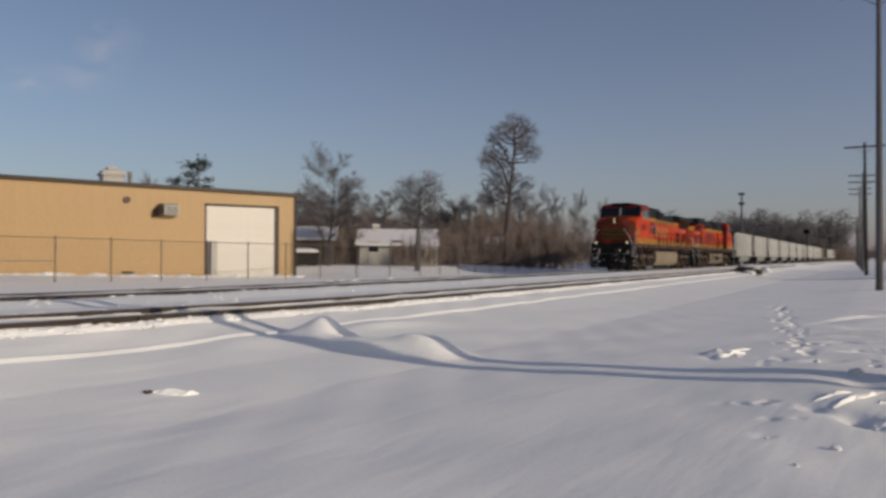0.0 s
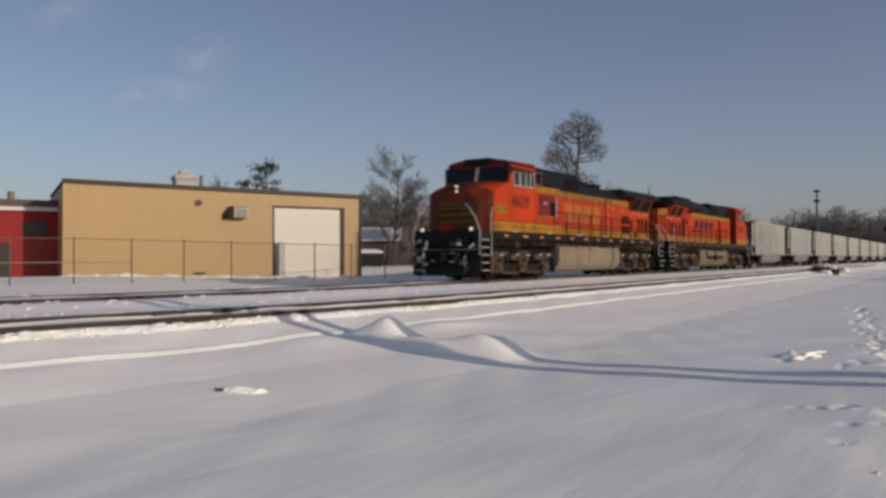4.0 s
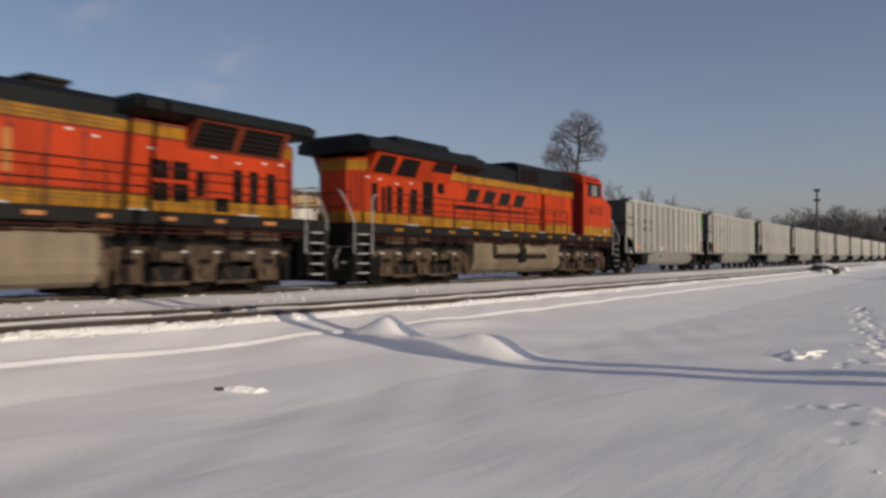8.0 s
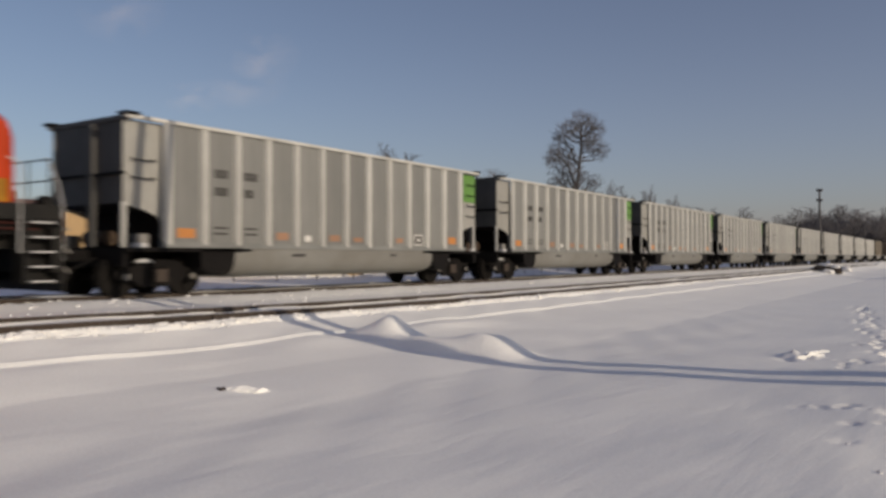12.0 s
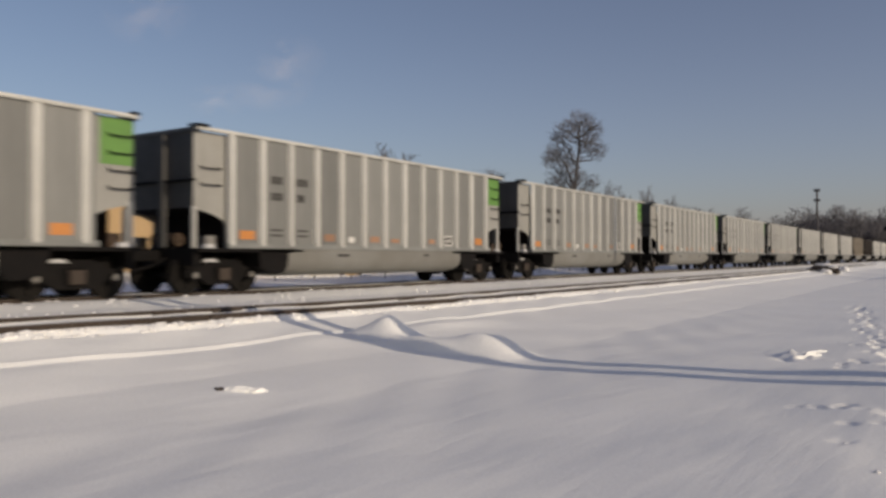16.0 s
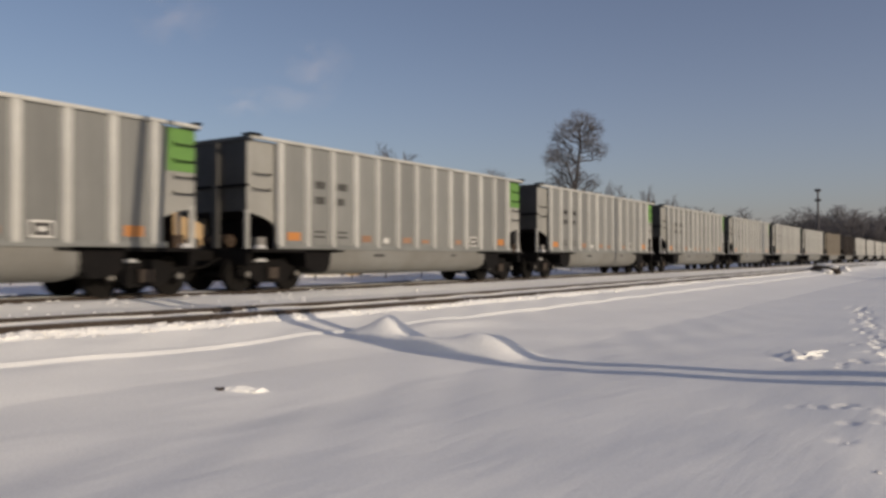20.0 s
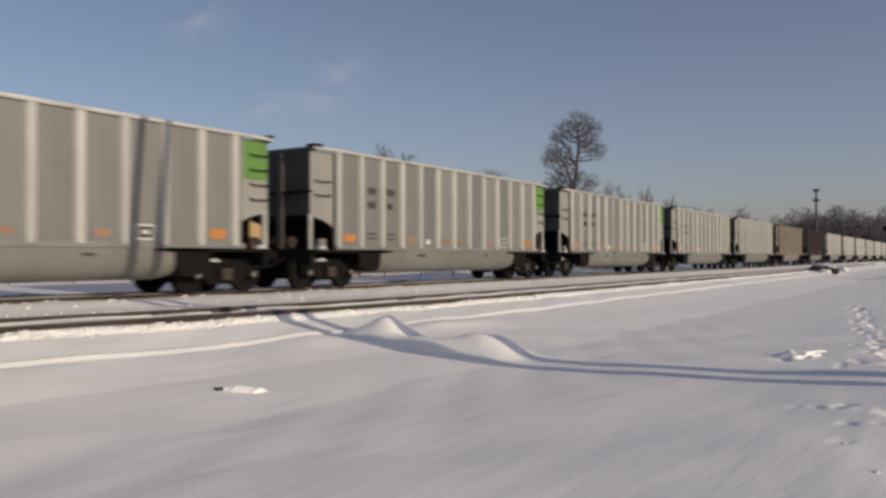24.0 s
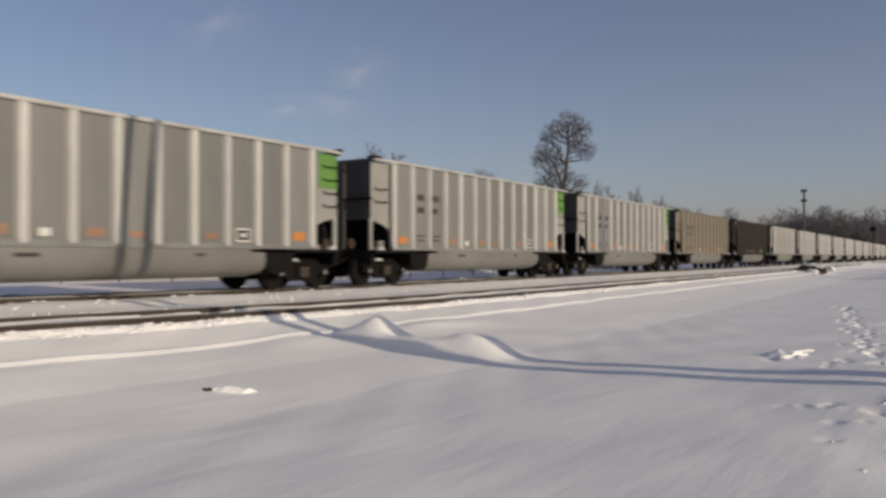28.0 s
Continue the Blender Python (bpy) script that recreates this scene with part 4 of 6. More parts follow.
    hull(bm, [(x, y + d, z) for x in (-1.46, 1.46) for y, z in ((2.70, 3.66), (2.98, 4.56)) for d in (-0.006, 0.02)])
    part("cab_front", bm, BLACK if old else ORANGE, lo)
    for s in (-1, 1):
        a, b = (0.06, 1.40)
        bm = bmesh.new()
        hull(bm, [(s * x, y - d, z) for x in (a, b) for y, z in ((2.705, 3.76), (2.955, 4.50)) for d in (0.0, 0.03)])
        part("windshield", bm, GLASS, lo, "dark windshield pane")
        if s > 0:
            bm = bmesh.new()
            hull(bm, [(x, y - d, z) for x in (-0.05, 0.05) for y, z in ((2.70, 3.74), (2.955, 4.52)) for d in (0.0, 0.045)])
            part("windshield_divider", bm, STEP_EDGE if old else ORANGE, lo)
            boxpart("number_board", BLACK, lo, -0.62, 2.83, 4.58, 0.62, 3.2, 4.86, "black number board over the windshield", 0.02)
        boxpart("windshield_post", BLACK if old else ORANGE, lo, s * 1.46 - 0.03, 2.74, 3.6, s * 1.46 + 0.03, 3.06, 4.5)
        y0, y1, y2 = (3.16, 4.98, (3.24, 3.62, 3.80, 4.14, 4.28, 4.56, 4.68, 4.90)) if old else (2.98, 4.56, (3.04, 3.44, 3.58, 3.84, 3.96, 4.12, 4.24, 4.50))
        w = boxpart("side_window", WINDOW_FRAME if old else BLACK, lo, s * 1.505 - 0.02, y0, 3.70 if old else 3.74, s * 1.505 + 0.02, y1, 4.36, "pale window frame" if old else "black window frame")
        # newer cab: middle panes are pale, a reflection put into their colour
        for q in range(0, 8, 2):
            boxpart("pane", GLASS if old or q in (0, 6) else WINDOW_FRAME, w, s * 1.512 - 0.02, y2[q], 3.76 if old else 3.79, s * 1.512 + 0.02, y2[q + 1], 4.30)
        bm = bmesh.new()
        hull(bm, [(s * 1.50, y, z) for y, z in ((2.98, 4.46), (4.85, 4.46))] + [(s * 1.70, y, 4.34) for y in (3.02, 4.8)] + [(s * 1.5, y, 4.43) for y in (2.98, 4.85)])
        part("sunshade", bm, DEEP_RED if old else ORANGE, lo)
        if old:
            boxpart("cab_stripe", YELLOW, lo, s * 1.5 - 0.012, 1.63, 1.862, s * 1.5 + 0.012, 7.55, 2.25, "yellow lower stripe")
            boxpart("stripe_edge", DEEP_RED, lo, s * 1.5 - 0.012, 1.63, 2.26, s * 1.5 + 0.01, 7.55, 2.29)
            boxpart("stripe_edge", MARK, lo, s * 1.5 - 0.012, 1.63, 2.05, s * 1.5 + 0.015, 7.55, 2.065)
        else:
            boxpart("cab_stripe", YELLOW, lo, s * 1.5 - 0.012, 1.63, 1.862, s * 1.5 + 0.012, 5.0, 2.30, "yellow lower stripe")
            boxpart("nose_side_patch", STEP_EDGE, lo, s * 1.5 - 0.02, 2.40, 2.02, s * 1.5 + 0.02, 2.56, 2.18)
        m = Matrix.Translation((s * 1.515, 3.75 if old else 3.55, 2.86)) @ (pose(0, 0, 0, 90, 0, 90) if s > 0 else pose(0, 0, 0, 90, 0, -90))
        letters("4619" if old else "6113", 0.68, NUMBER if old else NUMBER_RED, lo, m, 1.12)
        # cabinet behind the cab, with a recessed panel
        if not old:
            continue
        boxpart("cab_cabinet", ORANGE, lo, s * 1.2 - 0.27, 4.95, Z, s * 1.2 + 0.27, 7.55, 3.60, bevel=0.02)
        boxpart("cabinet_stripe", YELLOW, lo, s * 1.475 - 0.012, 4.97, 3.60, s * 1.2 + 0.27, 7.55, 3.86)
        # flat plate whose dark red stands for the recess's shade
        boxpart("recessed_panel", DEEP_RED, lo, s * 1.475 - 0.01, 5.45, 2.62, s * 1.475 + 0.01, 7.12, 3.52, "recessed panel, its shade painted dark red")
        boxpart("recess_vent", GRILLE, lo, s * 1.482 - 0.012, 6.55, 2.66, s * 1.482 + 0.012, 7.08, 3.22)
        boxpart("recess_rim", STEP_EDGE, lo, s * 1.485 - 0.02, 7.13, 2.58, s * 1.485 + 0.02, 7.19, 3.50)
        boxpart("recess_sill", YELLOW, lo, s * 1.485 - 0.02, 5.4, 2.56, s * 1.485 + 0.02, 7.13, 2.61)
        boxpart("panel_label", STEP_EDGE, lo, s * 1.487 - 0.01, 6.0, 3.12, s * 1.487 + 0.01, 6.2, 3.2)
        for y in (5.14, 7.32):
            boxpart("cabinet_seam", MARK, lo, s * 1.476 - 0.01, y, 1.86, s * 1.476 + 0.01, y + 0.03, 3.84)
    # hood
    hw = 0.98
    ye_, hend = (20.75, 21.5) if old else (20.6, 21.05)
    for nm, mt, z0, z1, grow in (("hood", ORANGE, Z, 3.95, 0.0), ("hood_end_stripe", YELLOW, 1.855, 2.24, 0.014), ("hood_end_stripe", YELLOW, 3.55, 3.86, 0.014)):
        bm = bmesh.new()
        ya = 4.95 if nm == "hood" else ye_ - 0.05
        hull(bm, [(x * k, y, z) for k in (-1, 1) for z in (z0, z1) for x, y in ((hw + grow, ya), (hw + grow, ye_), (0.52 + grow, hend + grow))])
        part(nm, bm, mt, lo, "orange engine hood with a tapered end" if nm == "hood" else "")
    for s in (-1, 1):
        for q in (0.25, 0.5, 0.75):
            x, y = s * (hw + (0.52 - hw) * q), ye_ + (hend - ye_) * q
            boxpart("end_door_seam", DEEP_RED, lo, x - 0.02, y - 0.005, 2.3, x + 0.02, y + 0.03, 3.5)
    end1 = 10.8
    for s in (-1, 1):
        top_end = 17.4 if old else 15.9
        boxpart("upper_stripe", YELLOW, lo, s * hw - 0.014, 4.97, 3.62, s * hw + 0.014, top_end, 3.88, "yellow upper stripe")
        boxpart("stripe_edge", DEEP_RED, lo, s * hw - 0.014, 4.97, 3.575, s * hw + 0.012, top_end, 3.615)
        boxpart("stripe_edge", MARK, lo, s * hw - 0.014, 4.97, 3.885, s * hw + 0.016, top_end, 3.925)
        boxpart("lower_stripe", YELLOW, lo, s * hw - 0.014, 5.0, 1.855, s * hw + 0.014, 20.74, 2.24, "yellow lower stripe")
        boxpart("stripe_edge", MARK, lo, s * hw - 0.014, 5.0, 2.04, s * hw + 0.026, 20.74, 2.055)
        boxpart("stripe_edge", DEEP_RED, lo, s * hw - 0.014, 5.0, 2.245, s * hw + 0.012, 20.74, 2.275)
        for k, y in enumerate(np.arange(7.62 if old else 6.62, 15.4, 0.80)):
            boxpart("hood_door", ORANGE, lo, s * hw - 0.01, y + 0.02, 2.29, s * hw + 0.022, y + 0.77, 3.56)
            boxpart("door_gap", MARK, lo, s * hw - 0.01, y - 0.02, 1.87, s * hw + 0.017, y + 0.015, 3.86)
            boxpart("door_latch", BLACK, lo, s * hw - 0.01, y + 0.70, 2.75, s * hw + 0.035, y + 0.73, 2.87)
            boxpart("door_hinge", DEEP_RED, lo, s * hw - 0.01, y + 0.03, 3.35, s * hw + 0.03, y + 0.07, 3.47)
            boxpart("stripe_door", YELLOW, lo, s * hw - 0.01, y + 0.03, 1.90, s * hw + 0.022, y + 0.76, 2.20)
            boxpart("stripe_vent", YELLOW, lo, s * hw - 0.01, y + 0.03, 3.65, s * hw + 0.022, y + 0.76, 3.84)
            for z in (3.69, 3.78):
                boxpart("vent_slot", MARK, lo, s * hw - 0.01, y + 0.06, z, s * hw + 0.027, y + 0.73, z + 0.022)
            boxpart("vent_slot", MARK, lo, s * hw - 0.01, y + 0.06, 2.12, s * hw + 0.027, y + 0.73, 2.138)
        # emblem blocks in place of a company name
        for q in range(4):
            yq = 9.12 + q * 1.12 if old else 10.35 + q * 1.24
            z0, z1, w, sl = (2.50, 3.36, 0.88, 0.0) if old else (2.90, 3.40, 0.98, 0.34 * s)
            bm = bmesh.new()
            for p0, p1 in ((0.0, 0.19), (0.35, 0.54), (0.70, 0.89)) if old else ((0.0, 0.80),):
                hull(bm, [(s * (hw + 0.022) + o, yq + w * pp + sl * (zz - z0) / (z1 - z0), zz) for o in (-0.008, 0.008) for pp in (p0, p1) for zz in (z0, z1)])
            part("emblem_block", bm, LETTER_YELLOW if old else BLACK, lo, "plain block of the painted emblem")
        if not old:
            bm = bmesh.new()
            hull(bm, [(s * (hw + 0.022) + o, y, z) for o in (-0.008, 0.008) for y, z in ((9.2, 2.64), (15.7, 2.58), (15.4, 2.74), (11.0, 2.70))])
            part("emblem_bar", bm, BLACK, lo)
            # near-black box on the hood side paints in a recess's shade
            boxpart("dark_recess", GRILLE, lo, s * hw - 0.01, 8.55, 1.88, s * hw + 0.03, 9.2, 2.2)
            # two dark red plates paint in the shade between cab and hood
            boxpart("cab_recess", DEEP_RED, lo, s * hw - 0.02, 5.13, 1.88, s * hw + 0.032, 5.72, 3.60, "recess behind the cab, its shade painted dark red")
            boxpart("cab_rear_wall", DEEP_RED, lo, s * 1.24 - 0.25, 5.11, 1.87, s * 1.24 + 0.25, 5.135, 4.40, "rear wall of the cab, its shade painted dark red")
            boxpart("cabinet", ORANGE, lo, s * 1.06 - 0.10, 5.74, Z, s * 1.06 + 0.10, 8.50, 3.58, "orange equipment cabinet", 0.02)
            boxpart("cabinet_stripe", YELLOW, lo, s * 1.16 - 0.012, 5.76, 1.865, s * 1.16 + 0.012, 8.48, 2.28)
            for y in (6.65, 7.55):
                boxpart("cabinet_seam", DEEP_RED, lo, s * 1.16 - 0.01, y, 1.87, s * 1.16 + 0.016, y + 0.03, 3.55)
            bm = bmesh.new()
            tube(bm, (s * 1.40, 9.4, 2.4), (s * 1.40, 9.1, 3.0), 0.02, seg=6)
            tube(bm, (s * 1.40, 9.1, 3.0), (s * 1.40, 8.5, 3.05), 0.02, seg=6)
            part("step_rail", bm, BLACK, lo)
    roof = DARK_GREEN
    bm = bmesh.new()
    hull(bm, [(x * k, y, z) for k in (-1, 1) for y in (4.98, end1) for x, z in ((1.06, 3.90), (1.06, 4.60), (0.80, 4.80))])
    part("inverter_housing" if not old else "blower_housing", bm, roof, lo, "black roof housing behind the cab")
    for s in (-1, 1):
        for y0, y1 in ((5.15, 5.85), (5.95, 6.5), (8.9, 10.5)):
            boxpart("roof_vent", GRILLE, lo, s * 1.06 - 0.01, y0, 4.0, s * 1.06 + 0.014, y1, 4.52)
        for y in (5.12, 5.50, 5.90, 6.52) if old else ():
            boxpart("vent_frame", GALV, lo, s * 1.06 - 0.01, y, 4.0, s * 1.06 + 0.02, y + 0.03, 4.52)
        for z in (3.98, 4.51) if old else ():
            boxpart("vent_frame", GALV, lo, s * 1.06 - 0.01, 5.12, z, s * 1.06 + 0.019, 6.55, z + 0.025)
        boxpart("roof_lamp_box", STEP_EDGE, lo, s * 1.04 - 0.02, 7.1, 4.02, s * 1.04 + 0.02, 7.28, 4.14)
    top = 4.42 if old else 4.58
    bm = bmesh.new()
    hull(bm, [(x * k, y, z) for k in (-1, 1) for y in (end1, 15.9 if old else 14.9) for x, z in ((1.0, 3.90), (1.0, top - 0.2), (0.65, top))])
    part("hood_roof", bm, roof, lo)
    for y, w in ((12.75, 0.5), (14.4, 0.85)) if old else ((13.4, 0.6),):
        bm = bmesh.new()
        cbox(bm, 0, y, top + 0.05, 0.7, w, 0.3)
        box(bm, -0.42, y - w / 2 - 0.05, top + 0.16, 0.42, y + w / 2 + 0.05, top + 0.24)
        part("exhaust_outlet", bm, BLACK, lo)
    # radiators, flared out past the hood
    y0 = 15.5 if old else 14.0
    flare = 1.45 if old else 1.52
    ztop, zlo, zhi, yr = (4.52, 4.10, 4.36, 21.6) if old else (4.62, 4.08, 4.42, 21.25)
    bm = bmesh.new()
    hull(bm, [(x * k, y, z) for k in (-1, 1) for x, y, z in ((flare, y0 + 0.25, zlo + 0.06), (flare, yr - 0.15, zlo + 0.06), (flare, y0 + 0.3, zhi), (flare, yr - 0.15, zhi), (1.1, y0 + 0.5, ztop), (1.1, yr - 0.1, ztop), (hw + 0.02, y0, zlo - 0.1), (hw + 0.02, y0 + 0.1, 4.3), (0.9, yr, zlo), (0.9, yr, ztop - 0.1))])
    part("radiator_cab", bm, roof, lo, "flared black radiator housing")
    if not old:
        bm = bmesh.new()
        hull(bm, [(x * k, y, z) for k in (-1, 1) for y in (16.2, 19.3) for x, z in ((1.3, 4.42), (1.1, 4.78))])
        part("radiator_hump", bm, roof, lo)
    for s in (-1, 1):
        fl = 0.40
        ya, yb = (17.45, 20.6) if old else (16.0, 20.6)
        bm = bmesh.new()
        hull(bm, [(s * (hw - 0.05), y, z) for y in (ya, yb) for z in (3.40, 4.14)] + [(s * (hw + 0.005), y, 3.42) for y in (ya, yb)] + [(s * (hw + fl), y, 4.12) for y in (ya + 0.05, yb - 0.05)])
        # older flare: shade under the radiator is put into the darker orange
        part("radiator_flare", bm, SHADED_ORANGE if old else ORANGE, lo, "orange flare under the radiator")
        for ya, yb, za, zb in ((17.55, 18.8, 3.50, 4.07), (18.98, 20.4, 3.50, 4.07)) if old else ((16.1, 17.35, 3.78, 4.08), (18.1, 19.22, 3.50, 4.04), (19.42, 20.4, 3.50, 4.04)):
            xa, xb = hw + 0.005 + fl * (za - 3.42) / 0.7, hw + 0.005 + fl * (zb - 3.42) / 0.7
            bm = bmesh.new()
            hull(bm, [(s * (xa + o), y, za) for o in (-0.02, 0.012) for y in (ya, yb)] + [(s * (xb + o), y, zb) for o in (-0.02, 0.012) for y in (ya + 0.05, yb - 0.05)])
            gr = part("radiator_grille", bm, GRILLE, lo, "dark radiator intake grille")
            for q in range(1, 5):
                zz = za + (zb - za) * q / 5
                xx = xa + (xb - xa) * q / 5
                boxpart("slat", BLACK, gr, s * xx - 0.02, ya + 0.04, zz - 0.012, s * xx + 0.024, yb - 0.04, zz + 0.012)
        vents = ((16.48, 16.95, 2.66, 3.09), (17.05, 17.52, 2.66, 3.09), (16.48, 16.95, 2.12, 2.56), (17.05, 17.52, 2.12, 2.56), (17.75, 18.0, 2.3, 2.92), (18.3, 18.75, 1.95, 2.3), (18.9, 19.2, 2.2, 3.05), (19.45, 19.75, 2.2, 3.05), (20.05, 20.35, 2.2, 3.05)) if old else ((16.93, 17.58, 2.26, 3.60), (16.25, 16.68, 3.08, 3.62), (17.9, 18.28, 2.1, 3.12), (18.73, 19.05, 2.1, 3.14), (19.31, 19.6, 2.1, 3.12), (19.68, 19.88, 2.1, 3.06), (20.08, 20.38, 2.1, 3.16))
        for a, b, c, d in vents:
            boxpart("hood_vent", GRILLE, lo, s * hw - 0.01, a, c, s * hw + 0.02, b, d, "dark louvred opening")
        for y, z in ((14.4, 3.48), (16.4, 3.30), (18.2, 3.28), (19.0, 3.2), (19.9, 3.28), (20.5, 3.3), (15.0, 3.40)):
            boxpart("small_white_decal", WHITE_PAINT, lo, s * hw - 0.01, y, z, s * hw + 0.03, y + 0.13, z + 0.055)
        # walkway rail: posts and two bars
        ys = list(np.arange(6.9, 20.9, 1.35))
        for y in ys:
            bm = bmesh.new()
            tube(bm, (s * 1.49, y, Z), (s * 1.49, y, 2.86), 0.026, seg=6)
            part("railing_post", bm, RAILING, lo)
        for z in (2.84, 2.38):
            bm = bmesh.new()
            tube(bm, (s * 1.49, ys[0], z), (s * 1.49, ys[-1], z), 0.024, seg=6)
            part("railing_bar", bm, RAILING, lo)
        for k, y in enumerate(np.arange(2.4, 21.0, 1.55)):
            boxpart("sill_reflector", REFLECT if old else YELLOW, lo, s * 1.53 - 0.006, y, 1.64, s * 1.53 + 0.008, y + (0.40 if k % 2 else 0.28), 1.73)
            if k % 2 == 0:
                boxpart("sill_snow", STEP_EDGE, lo, s * 1.5 - 0.06, y + 0.7, 1.845, s * 1.5 + 0.05, y + 1.05 + 0.3 * hash01(k), 1.88)
        # corner steps at both ends
        for ye, d in ((0.55, 1), (21.85, -1)):
            bm = bmesh.new()
            ya, yb = sorted((ye, ye + d * 0.08))
            box(bm, s * 1.42 - 0.12, ya, 0.30, s * 1.42 + 0.12, yb, 1.58)
            ya, yb = sorted((ye + d * 0.72, ye + d * 0.80))
            box(bm, s * 1.42 - 0.12, ya, 0.30, s * 1.42 + 0.12, yb, 1.58)
            box(bm, s * 1.18 - 0.02, min(ye, ye + d * 0.8), 0.30, s * 1.18 + 0.02, max(ye, ye + d * 0.8), 1.58)
            well = part("step_well", bm, BLACK, lo, "black corner step well")
            for q in range(5):
                z = 0.32 + q * 0.29
                boxpart("step", STEP_EDGE, well, s * 1.40 - 0.16, min(ye, ye + d * 0.8) + 0.16, z, s * 1.40 + 0.15, max(ye, ye + d * 0.8) - 0.16, z + 0.03, "frosted step edge")
            for off in (0.0, 0.85):
                bm = bmesh.new()
                p = [(s * 1.52, ye + d * off, 0.9), (s * 1.52, ye + d * off, 1.85), (s * 1.30, ye + d * off, 2.35), (s * 0.98, ye + d * (off - 0.02), 2.80), (s * 0.86, ye + d * off, 2.84)] if off == 0.0 else [(s * 1.52, ye + d * off, 0.9), (s * 1.52, ye + d * off, 2.5), (s * 1.50, ye + d * (off + 0.08), 2.68), (s * 1.46, ye + d * (off + 0.3), 2.74)]
                for a, b in zip(p, p[1:]):
                    tube(bm, a, b, 0.019, seg=6)
                part("handrail", bm, STEP_EDGE, lo, "white end handrail")
    # ends: pilot, plough, coupler, railings
    for ye, d in ((0.0, 1), (22.4, -1)):
        bm = bmesh.new()
        hull(bm, [(x, ye + d * y, z) for x, y, z in ((-1.5, 0.62, 1.4), (1.5, 0.62, 1.4), (-1.5, 0.5, 0.55), (1.5, 0.5, 0.55), (-1.5, 0.75, 1.4), (1.5, 0.75, 1.4), (-1.5, 0.75, 0.5), (1.5, 0.75, 0.5))])
        part("pilot", bm, BLACK, lo)
        bm = bmesh.new()
        for s in (-1, 1):
            hull(bm, [(s * x, ye + d * y, z) for x, y, z in ((0.02, 0.18, 0.12), (1.5, 0.48, 0.12), (0.02, 0.38, 0.72), (1.5, 0.52, 0.72), (0.02, 0.45, 0.12), (1.5, 0.55, 0.12))])
        part("snow_plough", bm, BLACK, lo, "black snow plough with frost")
        bm = bmesh.new()
        box(bm, -0.15, min(ye, ye + d * 0.7), 0.74, 0.15, max(ye, ye + d * 0.7), 1.02)
        cbox(bm, 0, ye + d * 0.08, 0.88, 0.36, 0.22, 0.42)
        part("coupler", bm, TRUCK, lo)
        for x in (-0.95, -0.7, 0.7, 0.95):
            bm = bmesh.new()
            p = [(x, ye + d * 0.55, 1.1), (x * 1.02, ye + d * 0.3, 0.75), (x, ye + d * 0.42, 0.45)]
            for a, b in zip(p, p[1:]):
                tube(bm, a, b, 0.03, seg=6)
            part("air_hose", bm, GALV if abs(x) > 0.8 else BLACK, lo)
        bm = bmesh.new()
        tube(bm, (-1.45, ye + d * 0.42, 1.12), (1.45, ye + d * 0.42, 1.12), 0.022, seg=6)
        part("uncoupling_lever", bm, GALV, lo)
        for x, z, w in ((-1.15, 0.62, 0.2), (-0.8, 0.30, 0.3), (0.35, 0.62, 0.22), (0.7, 0.36, 0.3), (0.95, 0.60, 0.16), (1.2, 0.22, 0.25), (-0.3, 0.2, 0.3), (-0.5, 0.66, 0.14)):
            bm = bmesh.new()
            hull(bm, [(x + u * w, ye + d * (0.40 + 0.09 * abs(x) - v), z + t) for u in (-0.5, 0.5) for v in (0.0, 0.05) for t in (0.0, 0.07)])
            part("frost_patch", bm, STEP_EDGE, lo)
        for x in (-1.15, 1.15):
            bm = made(cbox, x, ye + d * 0.60, 1.20, 0.35, 0.12, 0.28)
            part("receptacle_box", bm, TRUCK, lo)
        bm = bmesh.new()
        for x in (-1.25, -0.45, 0.45, 1.25):
            tube(bm, (x, ye + d * 0.68, Z), (x, ye + d * 0.68, 2.8), 0.02, seg=6)
        for z in (2.78, 2.35):
            tube(bm, (-1.25, ye + d * 0.68, z), (1.25, ye + d * 0.68, z), 0.018, seg=6)
        part("end_railing", bm, RAILING if d < 0 else BLACK, lo)
    for s in (-1, 1):
        bm = bmesh.new()
        tube(bm, (s * 1.12, 0.58, 1.90), (s * 1.12, 0.80, 1.90), 0.15, seg=14)
        dl = part("ditch_light", bm, BLACK, lo)
        bm = bmesh.new()
        tube(bm, (s * 1.12, 0.555, 1.90), (s * 1.12, 0.585, 1.90), 0.07, seg=14)
        part("lens", bm, LAMP if old else STEP_EDGE, dl, "lit white lens" if old else "")
    bm = bmesh.new()
    box(bm, -0.17, 1.30, 3.30, 0.17, 1.75, 3.72)
    hd = part("headlight", bm, BLACK, lo)
    for z in (3.41, 3.60):
        bm = bmesh.new()
        tube(bm, (0, 1.27, z), (0, 1.31, z), 0.055, seg=14)
        part("lens", bm, LAMP if old else STEP_EDGE, hd)
    # clutter on the front pilot
    r = random.Random(31)
    for k in range(40):
        x, z = r.uniform(-1.4, 1.4), r.uniform(0.3, 1.55)
        bm = bmesh.new()
        if k % 2:
            tube(bm, (x, 0.5, z), (x + r.uniform(-0.25, 0.25), 0.32, z - r.uniform(0.1, 0.45)), 0.03, seg=6)
            part("hose", bm, (BLACK, GALV, DUST, STEP_EDGE)[k // 2 % 4], lo)
        else:
            cbox(bm, x, 0.46, z, r.uniform(0.08, 0.3), 0.16, r.uniform(0.05, 0.16))
            part("bracket", bm, (TRUCK, DUST, GALV, STEP_EDGE, BLACK)[k // 2 % 5], lo)
    # fuel tank and air reservoirs
    bm = bmesh.new()
